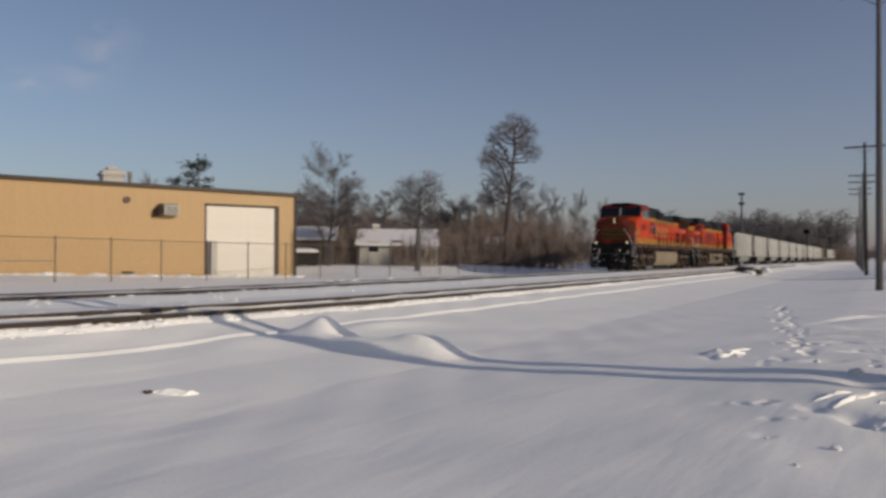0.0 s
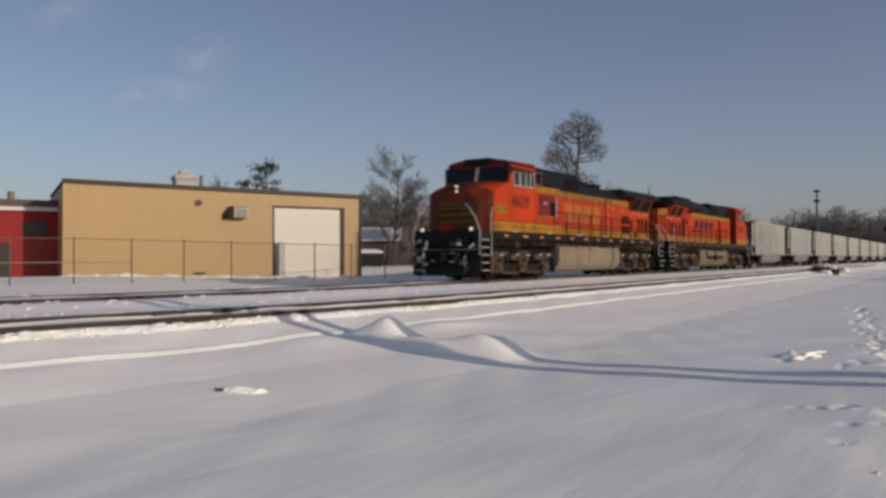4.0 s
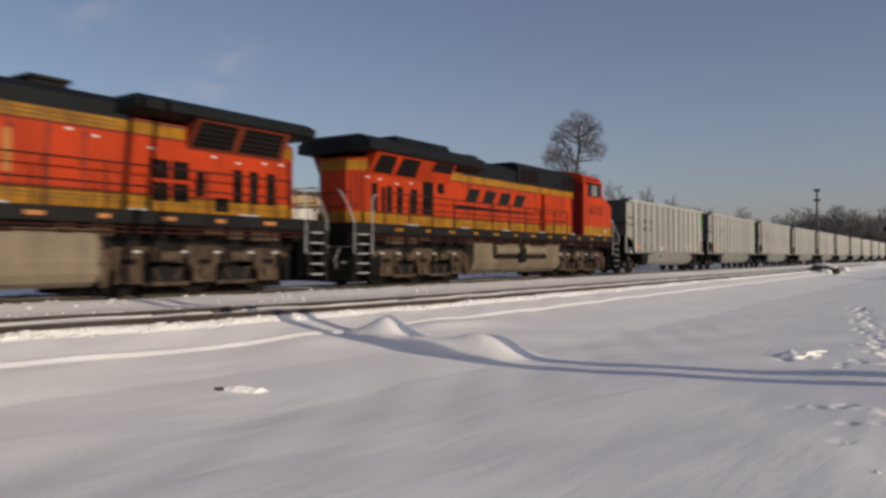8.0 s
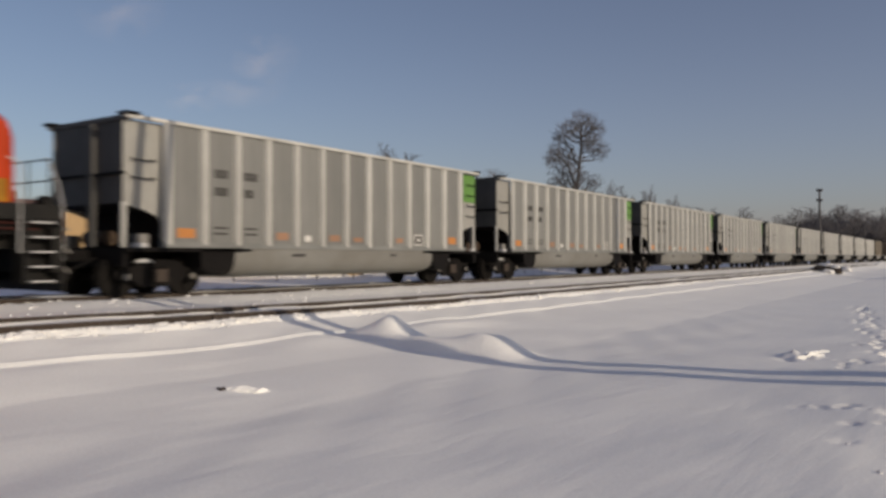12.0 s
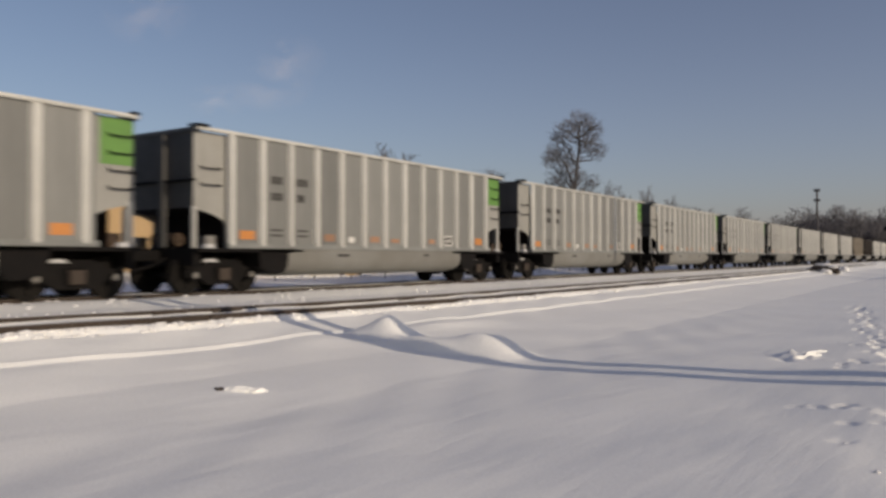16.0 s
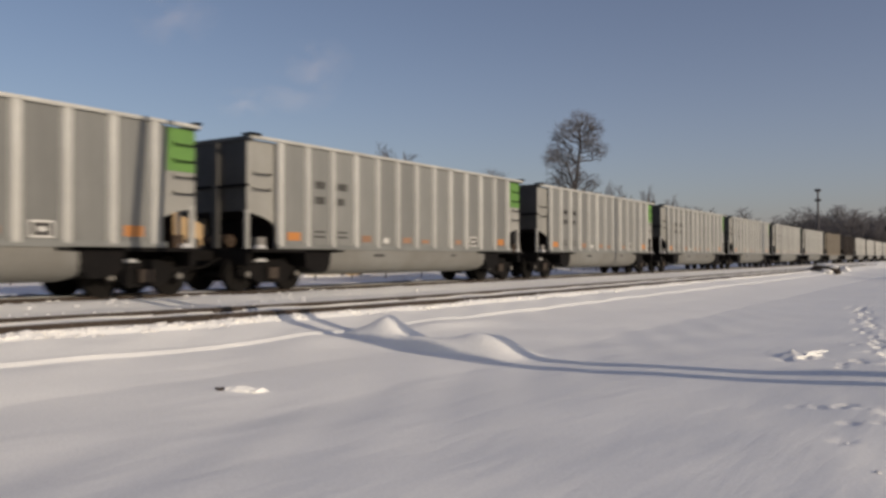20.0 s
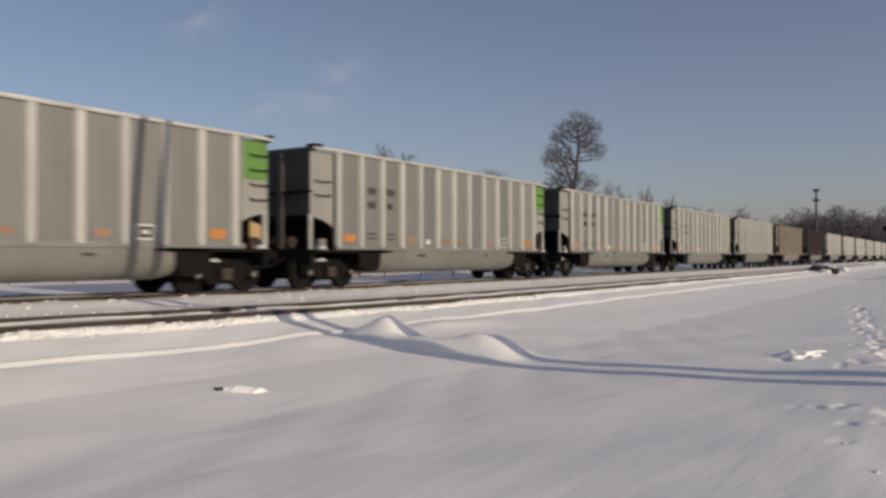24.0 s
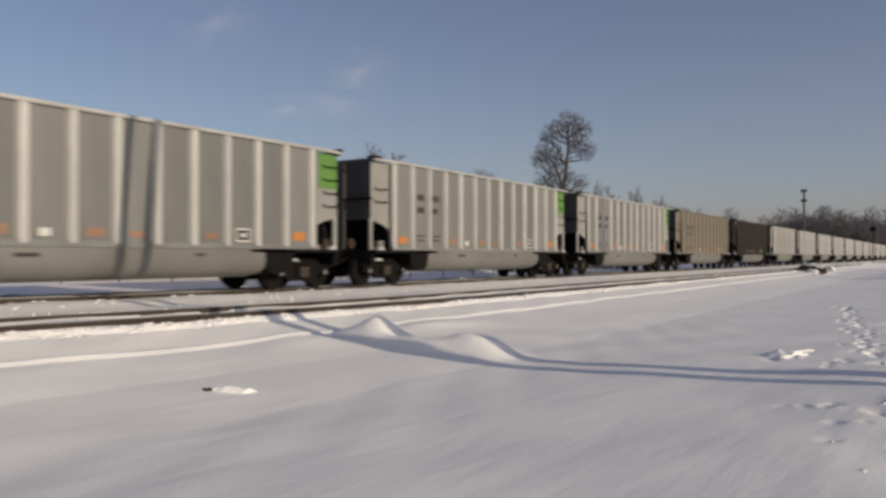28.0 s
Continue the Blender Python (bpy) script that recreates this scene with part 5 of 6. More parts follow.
    shape = ((1.34, 1.40), (1.43, 1.12), (1.43, 0.70), (1.36, 0.46), (1.22, 0.28), (1.0, 0.18)) if old else ((1.42, 0.80), (1.42, 0.58), (1.30, 0.34), (1.0, 0.18))
    hull(bm, [(x * k, y, z) for k in (-1, 1) for y in (7.55, 14.95) for x, z in shape])
    tank = part("fuel_tank", bm, TANK if old else SOOTY_TANK, lo, "beige dust-coated fuel tank" if old else "grimy beige fuel tank")
    if not old:
        boxpart("tank_top", SOOTY_TANK, tank, -1.12, 7.6, 0.79, 1.12, 14.9, 1.38)
        for s in (-1, 1):
            for ya, yb in ((7.6, 8.95), (13.5, 14.9)):
                boxpart("tank_shoulder", SOOTY_TANK, tank, s * 1.26 - 0.15, ya, 0.79, s * 1.26 + 0.15, yb, 1.36)
    for s in (-1, 1):
        if not old:
            for ya, yb in ((9.1, 10.9), (11.5, 13.3)):
                bm = bmesh.new()
                tube(bm, (s * 1.32, ya, 1.09), (s * 1.32, yb, 1.09), 0.20, seg=18)
                part("air_reservoir", bm, TANK, tank, "dusty beige air reservoir")
            bm = made(cbox, s * 1.44, 11.2, 0.85, 0.2, 0.5, 0.5)
            part("valve_box", bm, TRUCK, tank)
            boxpart("tank_shelf", TRUCK, tank, s * 1.44 - 0.08, 9.0, 0.76, s * 1.44 + 0.08, 13.4, 0.84)
        for y in (7.6, 11.0, 14.9):
            boxpart("tank_seam", DUST, tank, s * 1.42 - 0.012, y - 0.03, 0.62, s * 1.42 + 0.012, y + 0.03, 1.34 if old else 0.79)
    loco_truck(lo, 4.62 if old else 4.72)
    loco_truck(lo, 17.82)
    raise_body(lo, 0.085)
    return lo


def bevelled(bm):
    """Rounds the sharper edges of a hull."""
    bmesh.ops.bevel(bm, geom=[e for e in bm.edges if len(e.link_faces) == 2 and e.calc_face_angle() > 0.3], offset=0.04, segments=2, affect="EDGES")
    return ""


CARS = 30
lead = locomotive(True)
second = locomotive(False)
grey = gondola(ALU, ALU_RIB, ALU_TUB, "grey aluminium coal gondola with bright side posts and lime end panel")
cars = [grey]
for k in range(1, CARS):
    cars.append(copy_thing(grey, pose(0, 0, 0)))
for k, mat, label in ((10, RUST_SIDE, "brown-sided steel coal gondola, weathered"), (11, DARK_SIDE, "dark brown steel coal gondola, weathered")):
    for ob in cars[k].children_recursive:
        for slot in ob.material_slots:
            if slot.material in (ALU, ALU_BAY, ALU_RIB, ALU_PANEL, LIME, REFLECT):
                slot.link = "OBJECT"
                slot.material = mat
    cars[k]["label"] = label


# ---- buildings ----
def on_ground(x, y):
    return float(ground_z(x, y))


WALL_R, WALL_L = Vector((-32.8, 39.5, 0)), Vector((-40.7, 23.9, 0))
WALL_DIR = (WALL_R - WALL_L).normalized()
WALL_TURN = math.degrees(math.atan2(WALL_DIR.y, WALL_DIR.x))
WALL_LEN = (WALL_R - WALL_L).length


def workshop():
    """The tan metal workshop. Own space: x along the lit front, y into the building, z up."""
    b = thing("workshop_building", "tan metal-sided workshop with brown eaves and white roll-up door", "building")
    b.matrix_basis = pose(WALL_L.x, WALL_L.y, -0.62, 0, 0, WALL_TURN)
    L, D, H0, H1 = WALL_LEN, 13.0, 5.58, 5.36
    d0, d1, dh = 11.62, 16.36, 4.58

    def top(x):
        return H0 + (H1 - H0) * x / L

    n = 15
    w = d0 / n
    for k in range(n):
        bm = bmesh.new()
        box(bm, 0.003, -0.02, 0, w - 0.003, 0.04, top(k * w + w) - 0.02)
        for q in (0.25, 0.5, 0.75):
            box(bm, w * q - 0.02, -0.028, 0, w * q + 0.02, -0.02, top(k * w + w) - 0.02)
        part("siding_panel", bm, TAN, b, at=pose(k * w, 0, 0))
    boxpart("corner_panel", TAN, b, d1, -0.02, 0, L, 0.04, H1 - 0.02)
    boxpart("header_panel", TAN, b, d0, -0.02, dh, d1, 0.04, H1 - 0.01)
    boxpart("wall_back", TAN, b, 0, D, 0, L, D + 0.15, H1)
    boxpart("wall_left", TAN, b, 0, 0.04, 0, 0.15, D, H1)
    boxpart("wall_right", TAN, b, L - 0.15, 0.04, 0, L, D, H1 - 0.02)
    bm = bmesh.new()
    hull(bm, [(x, y, top(x) + z) for x in (0.0, L + 0.1) for y, z in ((-0.12, 0.0), (-0.12, 0.08), (D + 0.2, -0.02), (D + 0.2, 0.06))])
    part("roof", bm, GALV, b, "low-pitched metal roof")
    bm = bmesh.new()
    hull(bm, [(x, y, top(x) + z) for x in (-0.05, L + 0.10) for y in (-0.20, -0.05) for z in (-0.10, 0.11)])
    part("eave_fascia", bm, BROWN_TRIM, b, "dark brown eave trim")
    boxpart("downspout", BROWN_TRIM, b, L - 0.10, -0.12, 0, L + 0.02, -0.03, H1 - 0.1)
    door = boxpart("roll_up_door", DOOR_WHITE, b, d0 + 0.12, 0.05, 0, d1 - 0.28, 0.10, dh - 0.12, "white sectional roll-up door")
    sl = mesh_of("door_section", made(box, d0 + 0.13, 0.02, 0.01, d1 - 0.29, 0.06, 0.425), DOOR_WHITE)
    for k in range(10):
        part("door_section", sl, None, door, at=pose(0, 0, k * 0.437))
    boxpart("door_jamb", ROOF_EDGE, b, d0 + 0.02, -0.03, 0, d0 + 0.12, 0.08, dh, "brown door frame")
    boxpart("door_jamb", BROWN_TRIM, b, d1 - 0.28, -0.05, 0, d1 - 0.02, 0.08, dh)
    boxpart("door_head", BROWN_TRIM, b, d0 - 0.02, -0.06, dh - 0.08, d1 - 0.02, 0.08, dh + 0.02)
    # wall-mounted unit
    bm = bmesh.new()
    hull(bm, [(x, y, z) for x in (9.12, 9.95) for y, z in ((-0.03, 3.78), (-0.03, 4.52), (-0.62, 3.80), (-0.62, 4.36))])
    ac = part("wall_cooler", bm, GREY_BOX, b, "grey box cooler on the wall")
    # one dark shape stands for both the duct and the cooler's wall shadow
    bm = bmesh.new()
    hull(bm, [(9.11, y, z) for y, z in ((-0.05, 3.8), (-0.05, 4.5), (-0.58, 3.82), (-0.58, 4.34))] + [(8.85, y, z) for y, z in ((-0.05, 3.75), (-0.05, 4.42), (-0.5, 3.8), (-0.5, 4.25))] + [(8.62, y, z) for y, z in ((-0.03, 3.7), (-0.03, 4.1), (-0.3, 3.7), (-0.3, 4.0))])
    part("duct", bm, BROWN_TRIM, ac, "dark wedge for the duct and the cooler's shadow")
    for k in range(4):
        boxpart("louvre", GRILLE, ac, 9.2, -0.64, 3.86 + k * 0.12, 9.86, -0.61, 3.90 + k * 0.12)
    bm = bmesh.new()
    tube(bm, (7.18, -0.14, 4.62), (7.18, 0, 4.62), 0.19, seg=16)
    part("round_vent", bm, ROOF_EDGE, b)
    boxpart("foundation_vent", BROWN_TRIM, b, 6.9, -0.06, 0.40, 7.6, 0.0, 0.54)
    boxpart("utility_post", GREY_BOX, b, 11.9, -0.5, 0, 12.25, -0.25, 2.35)
    # roof-top unit
    ru = thing("rooftop_unit", "white sheet-metal rooftop ventilation unit", "ventilation unit")
    ru.matrix_basis = b.matrix_basis @ pose(7.0, 3.2, top(7.0) + 0.02)
    boxpart("casing", GREY_BOX, ru, -0.62, -0.6, 0, 0.62, 0.6, 1.02, bevel=0.04)
    boxpart("cap", GREY_BOX, ru, -0.72, -0.7, 0.70, 0.72, 0.7, 0.92, bevel=0.06)
    boxpart("hood", GREY_BOX, ru, -0.34, -0.4, 1.02, 0.3, 0.4, 1.24, bevel=0.06)
    for z in (0.3, 0.6, 0.9):
        boxpart("seam", GALV, ru, -0.63, -0.615, z, 0.63, -0.60, z + 0.03)
    bm = bmesh.new()
    tube(bm, (0.95, -0.4, 0), (0.95, -0.4, 1.0), 0.12, seg=10)
    part("flue", bm, GALV, ru)


def red_building():
    b = thing("red_building", "red-sided low building with white band and brown roof edge", "building")
    nrm = Vector((-WALL_DIR.y, WALL_DIR.x, 0))
    base = WALL_L + nrm * 3.9 - WALL_DIR * 14.4
    b.matrix_basis = pose(base.x, base.y, -0.5, 0, 0, WALL_TURN)
    L, H = 14.9, 4.6
    n = 14
    w = L / n
    me = mesh_of("siding_panel", made(box, 0.004, 0, 0, w - 0.004, 0.12, H - 0.6), RED_WALL)
    for k in range(n):
        part("siding_panel", me, None, b, at=pose(k * w, 0, 0))
    boxpart("wall_core", RED_WALL, b, 0.05, 0.125, 0, L - 0.05, 9.0, H - 0.3)
    boxpart("white_band", WHITE_PAINT, b, -0.1, -0.25, H - 0.62, L + 0.1, 0.3, H - 0.40, "white painted band")
    boxpart("roof", ROOF_EDGE, b, -0.15, -0.30, H - 0.40, L + 0.15, 9.2, H, "brown roof edge")
    for x in (6.2, 10.2, 13.2):
        wn_ = boxpart("window", BROWN_TRIM, b, x - 0.65, -0.03, 2.55, x + 0.65, 0.05, 3.35)
        boxpart("pane", WINDOW_DARK, wn_, x - 0.58, -0.04, 2.62, x + 0.58, 0.02, 3.28)
    dr = boxpart("door", BROWN_TRIM, b, 11.0, -0.04, 0, 12.0, 0.05, 2.1)
    boxpart("handle", GALV, dr, 11.1, -0.1, 1.0, 11.14, -0.04, 1.1)
    bm = bmesh.new()
    tube(bm, (12.0, 2, H), (12.0, 2, H + 0.6), 0.2, seg=10)
    part("roof_vent", bm, GALV, b)


def chain_fence():
    """Chain-link fence along the yard: posts, a top rail and a thin mesh of wires."""
    f = thing("chain_link_fence", "galvanised chain-link fence along the yard", "fence")
    y0, n, step = 4.55, 25, 2.52

    def line_x(yy):
        return -32.7 + 0.2 * (min(yy, 46.0) - 19.2) - 0.02 * max(0.0, yy - 46.0)

    for k in range(n):
        step = 2.52 if k < 13 else 2.9
        y = y0 + k * 2.52 + max(0, k - 13) * 0.38
        x, x2 = line_x(y), line_x(y + step)
        g = on_ground(x, y)
        bm = bmesh.new()
        tube(bm, (x, y, g - 0.2), (x, y, g + 2.05), 0.032, 0.032, seg=8)
        bmesh.ops.create_icosphere(bm, subdivisions=1, radius=0.045, matrix=Matrix.Translation((x, y, g + 2.06)))
        part("fence_post", bm, FENCE, f)
        if k < n - 1:
            g2 = on_ground(x2, y + step)
            bm = bmesh.new()
            tube(bm, (x, y, g + 2.0), (x2, y + step, g2 + 2.0), 0.02, seg=6)
            part("top_rail", bm, FENCE, f)
            if k in (2, 3, 4, 5, 6):
                bm = bmesh.new()
                tube(bm, (x, y, g + 0.95), (x2, y + step, g2 + 0.95), 0.026, seg=6)
                part("brace_rail", bm, GALV, f)
            bm = bmesh.new()
            m = 16
            for q in range(-8, m):
                for d in (1, -1):
                    a0, a1 = q / m, (q + 8) / m
                    if d < 0:
                        a0, a1 = a1, a0
                    pa, pb = Vector((x + (x2 - x) * a0, y + step * a0, g + (g2 - g) * a0 + 0.05)), Vector((x + (x2 - x) * a1, y + step * a1, g + (g2 - g) * a1 + 1.98))
                    lo_, hi_ = 0.0, 1.0
                    dy = pb.y - pa.y
                    for bound, sign in ((y, 1), (y + step, -1)):
                        t = (bound - pa.y) / dy
                        if (pa.y - bound) * sign < 0:
                            lo_ = max(lo_, t)
                        if (pb.y - bound) * sign < 0:
                            hi_ = min(hi_, t)
                    if hi_ > lo_:
                        tube(bm, pa.lerp(pb, lo_), pa.lerp(pb, hi_), 0.0025, seg=3, cap=False)
            part("wire_mesh", bm, FENCE, f)


def dumpster():
    d = thing("dumpster", "dark metal dumpster with a white snow cap", "dumpster")
    d.matrix_basis = pose(-38.4, 47.2, on_ground(-38.4, 47.2) - 0.02, 0, 0, WALL_TURN)
    bm = bmesh.new()
    hull(bm, [(x, y, z) for x, y, z in ((-0.9, -0.6, 0.12), (0.9, -0.6, 0.12), (-0.95, -0.75, 1.05), (0.95, -0.75, 1.05), (-0.9, 0.6, 0.12), (0.9, 0.6, 0.12), (-0.95, 0.7, 1.25), (0.95, 0.7, 1.25))])
    part("bin", bm, BLACK, d)
    bm = bmesh.new()
    hull(bm, [(x, y, z) for x in (-0.98, 0.98) for y, z in ((-0.78, 1.06), (0.72, 1.26), (-0.6, 1.24), (0.6, 1.42))])
    bmesh.ops.bevel(bm, geom=bm.edges[:], offset=0.05, segments=2, affect="EDGES")
    part("snow_cap", bm, SNOW_CLUMP, d, "white snow cap")
    for x in (-0.97, 0.97):
        boxpart("lift_pocket", BLACK, d, x - 0.06, -0.3, 0.6, x + 0.06, 0.4, 0.8)
    for x in (-0.7, 0.7):
        for y in (-0.45, 0.45):
            boxpart("foot", BLACK, d, x - 0.08, y - 0.08, 0, x + 0.08, y + 0.08, 0.13)


def shed(x, y, turn, w, d, h, rise, wall, label):
    """A small house or garage with a snow-covered gable roof."""
    b = thing("garage", label, "outbuilding", "outbuildings behind the yard")
    b.matrix_basis = pose(x, y, on_ground(x, y), 0, 0, turn)
    boxpart("wall", wall, b, -w / 2, -d / 2, 0, w / 2, d / 2, h)
    bm = bmesh.new()
    prism(bm, [(-d / 2, h), (d / 2, h), (0, h + rise)], -w / 2, w / 2)
    part("gable", bm, wall, b)
    for s in (-1, 1):
        bm = bmesh.new()
        e = 0.35
        hull(bm, [(xx, yy, zz + o) for xx in (-w / 2 - e, w / 2 + e) for yy, zz in ((0, h + rise + 0.02), (s * (d / 2 + e), h - rise * e / (d / 2) + 0.02)) for o in (0.0, 0.18)])
        part("snowy_roof", bm, SNOW_CLUMP, b, "roof slope under snow")
    for xx in (-w / 3.2,):
        for yy in (-d / 2,):
            wd = boxpart("window", WHITE_PAINT, b, xx - 0.5, yy - 0.04, 1.0, xx + 0.5, yy + 0.02, 2.0)
            boxpart("pane", WINDOW_DARK, wd, xx - 0.42, yy - 0.05, 1.08, xx + 0.42, yy, 1.92)
    dr = boxpart("door", BRICK_DARK, b, -0.45, -d / 2 - 0.04, 0, 0.45, -d / 2 + 0.02, 2.05)
    boxpart("handle", GALV, dr, 0.3, -d / 2 - 0.09, 1.0, 0.36, -d / 2 - 0.04, 1.06)
    return b


# ---- trees ----
def limbs(seed, height, spread, trunk_r, levels=4, low=0.25, fork=3):
    """Branch segments of a bare tree with one leader: (a, b, ra, rb, level)."""
    r = random.Random(seed)
    out = []
    steps = (10, 5, 4, 2, 1)

    def grow(p, d, length, rad, level):
        n = steps[level]
        q, dd = p, d
        for i in range(n):
            f = (i + 1) / n
            dd = (dd + Vector((r.uniform(-1, 1), r.uniform(-1, 1), r.uniform(-0.3, 0.5))) * (0.09, 0.2, 0.28, 0.35, 0.4)[level]).normalized()
            e = q + dd * length / n
            ra, rb = rad * (1 - 0.8 * i / n), rad * (1 - 0.8 * f)
            out.append((q, e, ra, rb, level))
            if level < levels and f > (low if level == 0 else 0.2):
                for k in range((r.choice((fork - 1, fork)), r.choice((fork - 1, fork)), 2, 1)[level]):
                    side = dd.orthogonal().normalized()
                    side.rotate(Matrix.Rotation(r.uniform(0, 2 * math.pi), 3, dd))
                    tilt = r.uniform(0.6, 1.15)
                    nd = (dd * math.cos(tilt) + side * math.sin(tilt) + Vector((0, 0, 0.25))).normalized()
                    ln = length * (0.44 * spread if level == 0 else 0.58) * r.uniform(0.6, 1.15) * (1.15 - 0.55 * f)
                    grow(e, nd, ln, max(rb * 0.6, 0.012), level + 1)
            q = e

    grow(Vector((0, 0, -0.2)), Vector((0, 0, 1)), height * 0.95, trunk_r, 0)
    return out


def bare_tree(seed, height, spread, trunk_r, label, levels=4, low=0.25, fork=3, twig=0.012):
    t = thing("bare_tree", label, "tree", "leafless trees behind the railway")
    segs = limbs(seed, height, spread, trunk_r, levels, low, fork)
    top = max(b.z for _, b, _, _, _ in segs)
    k = height / top
    wood, fine = bmesh.new(), bmesh.new()
    for a, b, ra, rb, lv in segs:
        if lv <= 1:
            tube(wood, a * k, b * k, ra, rb, seg=7, cap=False)
        else:
            tube(fine, a * k, b * k, max(ra, twig), max(rb, twig * 0.7), seg=3, cap=False)
    part("trunk", wood, BARK, t)
    part("crown", fine, TWIG, t, "bare brown branches and twigs")
    return t


def lobed_tree(seed, trunk, lobes, trunk_r, label, twig=0.012, per=60):
    """A leafless tree. Its limbs grow from the trunk outwards through rounded masses. trunk: points from the base up; lobes: (x, y, z, radius)."""
    t = thing("bare_tree", label, "tree", "leafless trees behind the railway")
    r = random.Random(seed)
    wood, fine = bmesh.new(), bmesh.new()
    pts = [Vector(p) for p in trunk]
    n = len(pts) - 1
    nodes, run, parent = [tuple(pts[0])], [0.0], [-1]
    for i in range(n):
        for q in range(1, 7):
            p = pts[i].lerp(pts[i + 1], q / 6)
            run.append(run[-1] + (p - Vector(nodes[-1])).length)
            parent.append(len(nodes) - 1)
            nodes.append(tuple(p))
    stem = len(nodes)
    goals = []
    for x, y, z, rad in lobes:
        for k in range(int(per * rad * rad * 1.6)):
            d = Vector((r.gauss(0, 1), r.gauss(0, 1), r.gauss(0, 1))).normalized()
            goals.append(Vector((x, y, z)) + d * rad * 1.16 * r.random() ** 0.55)
    heart = [p for p in pts if p.z > pts[-1].z * 0.35]
    goals.sort(key=lambda g: min((g - h).length for h in heart))
    total = stem + len(goals)
    P, cost = np.zeros((total, 3)), np.zeros(total)
    P[:stem], cost[:stem] = nodes, run
    for k, g in enumerate(goals):
        m = stem + k
        d = np.sqrt(((P[:m] - np.array(g)) ** 2).sum(1))
        rises = np.where(P[:m, 2] > g.z + 0.15, 0.8, 0.0)
        best = int(np.argmin(d + 0.22 * cost[:m] + rises))
        P[m], cost[m] = g, cost[best] + d[best]
        parent.append(best)
    load = np.ones(total)
    for m in range(total - 1, stem - 1, -1):
        load[parent[m]] += load[m]
    for m in range(1, stem):
        f = m / stem
        tube(wood, P[parent[m]], P[m], trunk_r * (1 - 0.8 * (f - 1 / stem)), trunk_r * (1 - 0.8 * f), seg=7, cap=False)
    for m in range(stem, total):
        a, b = Vector(P[parent[m]]), Vector(P[m])
        w = min(trunk_r * 0.5, twig * (0.75 + 0.62 * load[m] ** 0.5))
        mid = a.lerp(b, 0.5) + Vector((r.gauss(0, 1), r.gauss(0, 1), r.gauss(0.3, 1))) * 0.045 * (b - a).length
        host = wood if load[m] > 14 else fine
        tube(host, a, mid, w, w * 0.92, seg=4 if host is wood else 3, cap=False)
        tube(host, mid, b, w * 0.92, w * 0.82, seg=4 if host is wood else 3, cap=False)
        if load[m] < 4:
            way = (b - a).normalized()
            for q in range(4):
                d = (way + Vector((r.gauss(0, 0.6), r.gauss(0, 0.6), r.gauss(0.25, 0.5)))).normalized()
                c = a.lerp(b, r.uniform(0.3, 1.0))
                tube(fine, c, c + d * r.uniform(0.25, 0.6), twig * 0.75, twig * 0.4, seg=3, cap=False)
    part("trunk", wood, BARK, t)
    part("crown", fine, TWIG, t, "bare branches and fine twigs in rounded masses")
    return t


def random_lobes(seed, n, w, z0, z1, r0, r1):
    r = random.Random(seed)
    out = []
    for k in range(n):
        z = r.uniform(z0, z1)
        f = math.sqrt(max(0.1, 1 - ((z - z0) / (z1 - z0) * 1.3 - 0.45) ** 2))
        a, q = r.uniform(0, 2 * math.pi), math.sqrt(r.random())
        out.append((math.cos(a) * q * w / 2 * f, math.sin(a) * q * w / 2 * f, z, r.uniform(r0, r1)))
    return out


def brush(seed, w, d, h, label):
    """A thicket of thin upright stems."""
    t = thing("thicket", label, "bush", "thickets behind the railway")
    r = random.Random(seed)
    bm = bmesh.new()
    for i in range(int(w * 15)):
        p = Vector((r.uniform(-w / 2, w / 2), r.uniform(-d / 2, d / 2), -0.1))
        hh = h * r.uniform(0.35, 1.0) * (0.75 + 0.25 * math.sin(1.9 * p.x + seed))
        dirn = Vector((r.uniform(-0.55, 0.55), r.uniform(-0.55, 0.55), 1)).normalized()
        q = p + dirn * hh * 0.5
        tube(bm, p, q, 0.03, 0.02, seg=3, cap=False)
        for k in range(7):
            s = p.lerp(q, r.uniform(0.3, 1.0))
            nd = (dirn + Vector((r.uniform(-0.8, 0.8), r.uniform(-0.8, 0.8), r.uniform(0, 0.5)))).normalized()
            e = s + nd * hh * r.uniform(0.2, 0.5)
            tube(bm, s, e, 0.016, 0.010, seg=3, cap=False)
            for j in range(3):
                s2 = s.lerp(e, r.uniform(0.3, 1))
                nd2 = (nd + Vector((r.uniform(-0.9, 0.9), r.uniform(-0.9, 0.9), r.uniform(-0.2, 0.5)))).normalized()
                tube(bm, s2, s2 + nd2 * hh * r.uniform(0.08, 0.22), 0.011, 0.007, seg=3, cap=False)
    tagged(part("stem_mass", bm, BRUSH, t), kind="stuff")
    return t


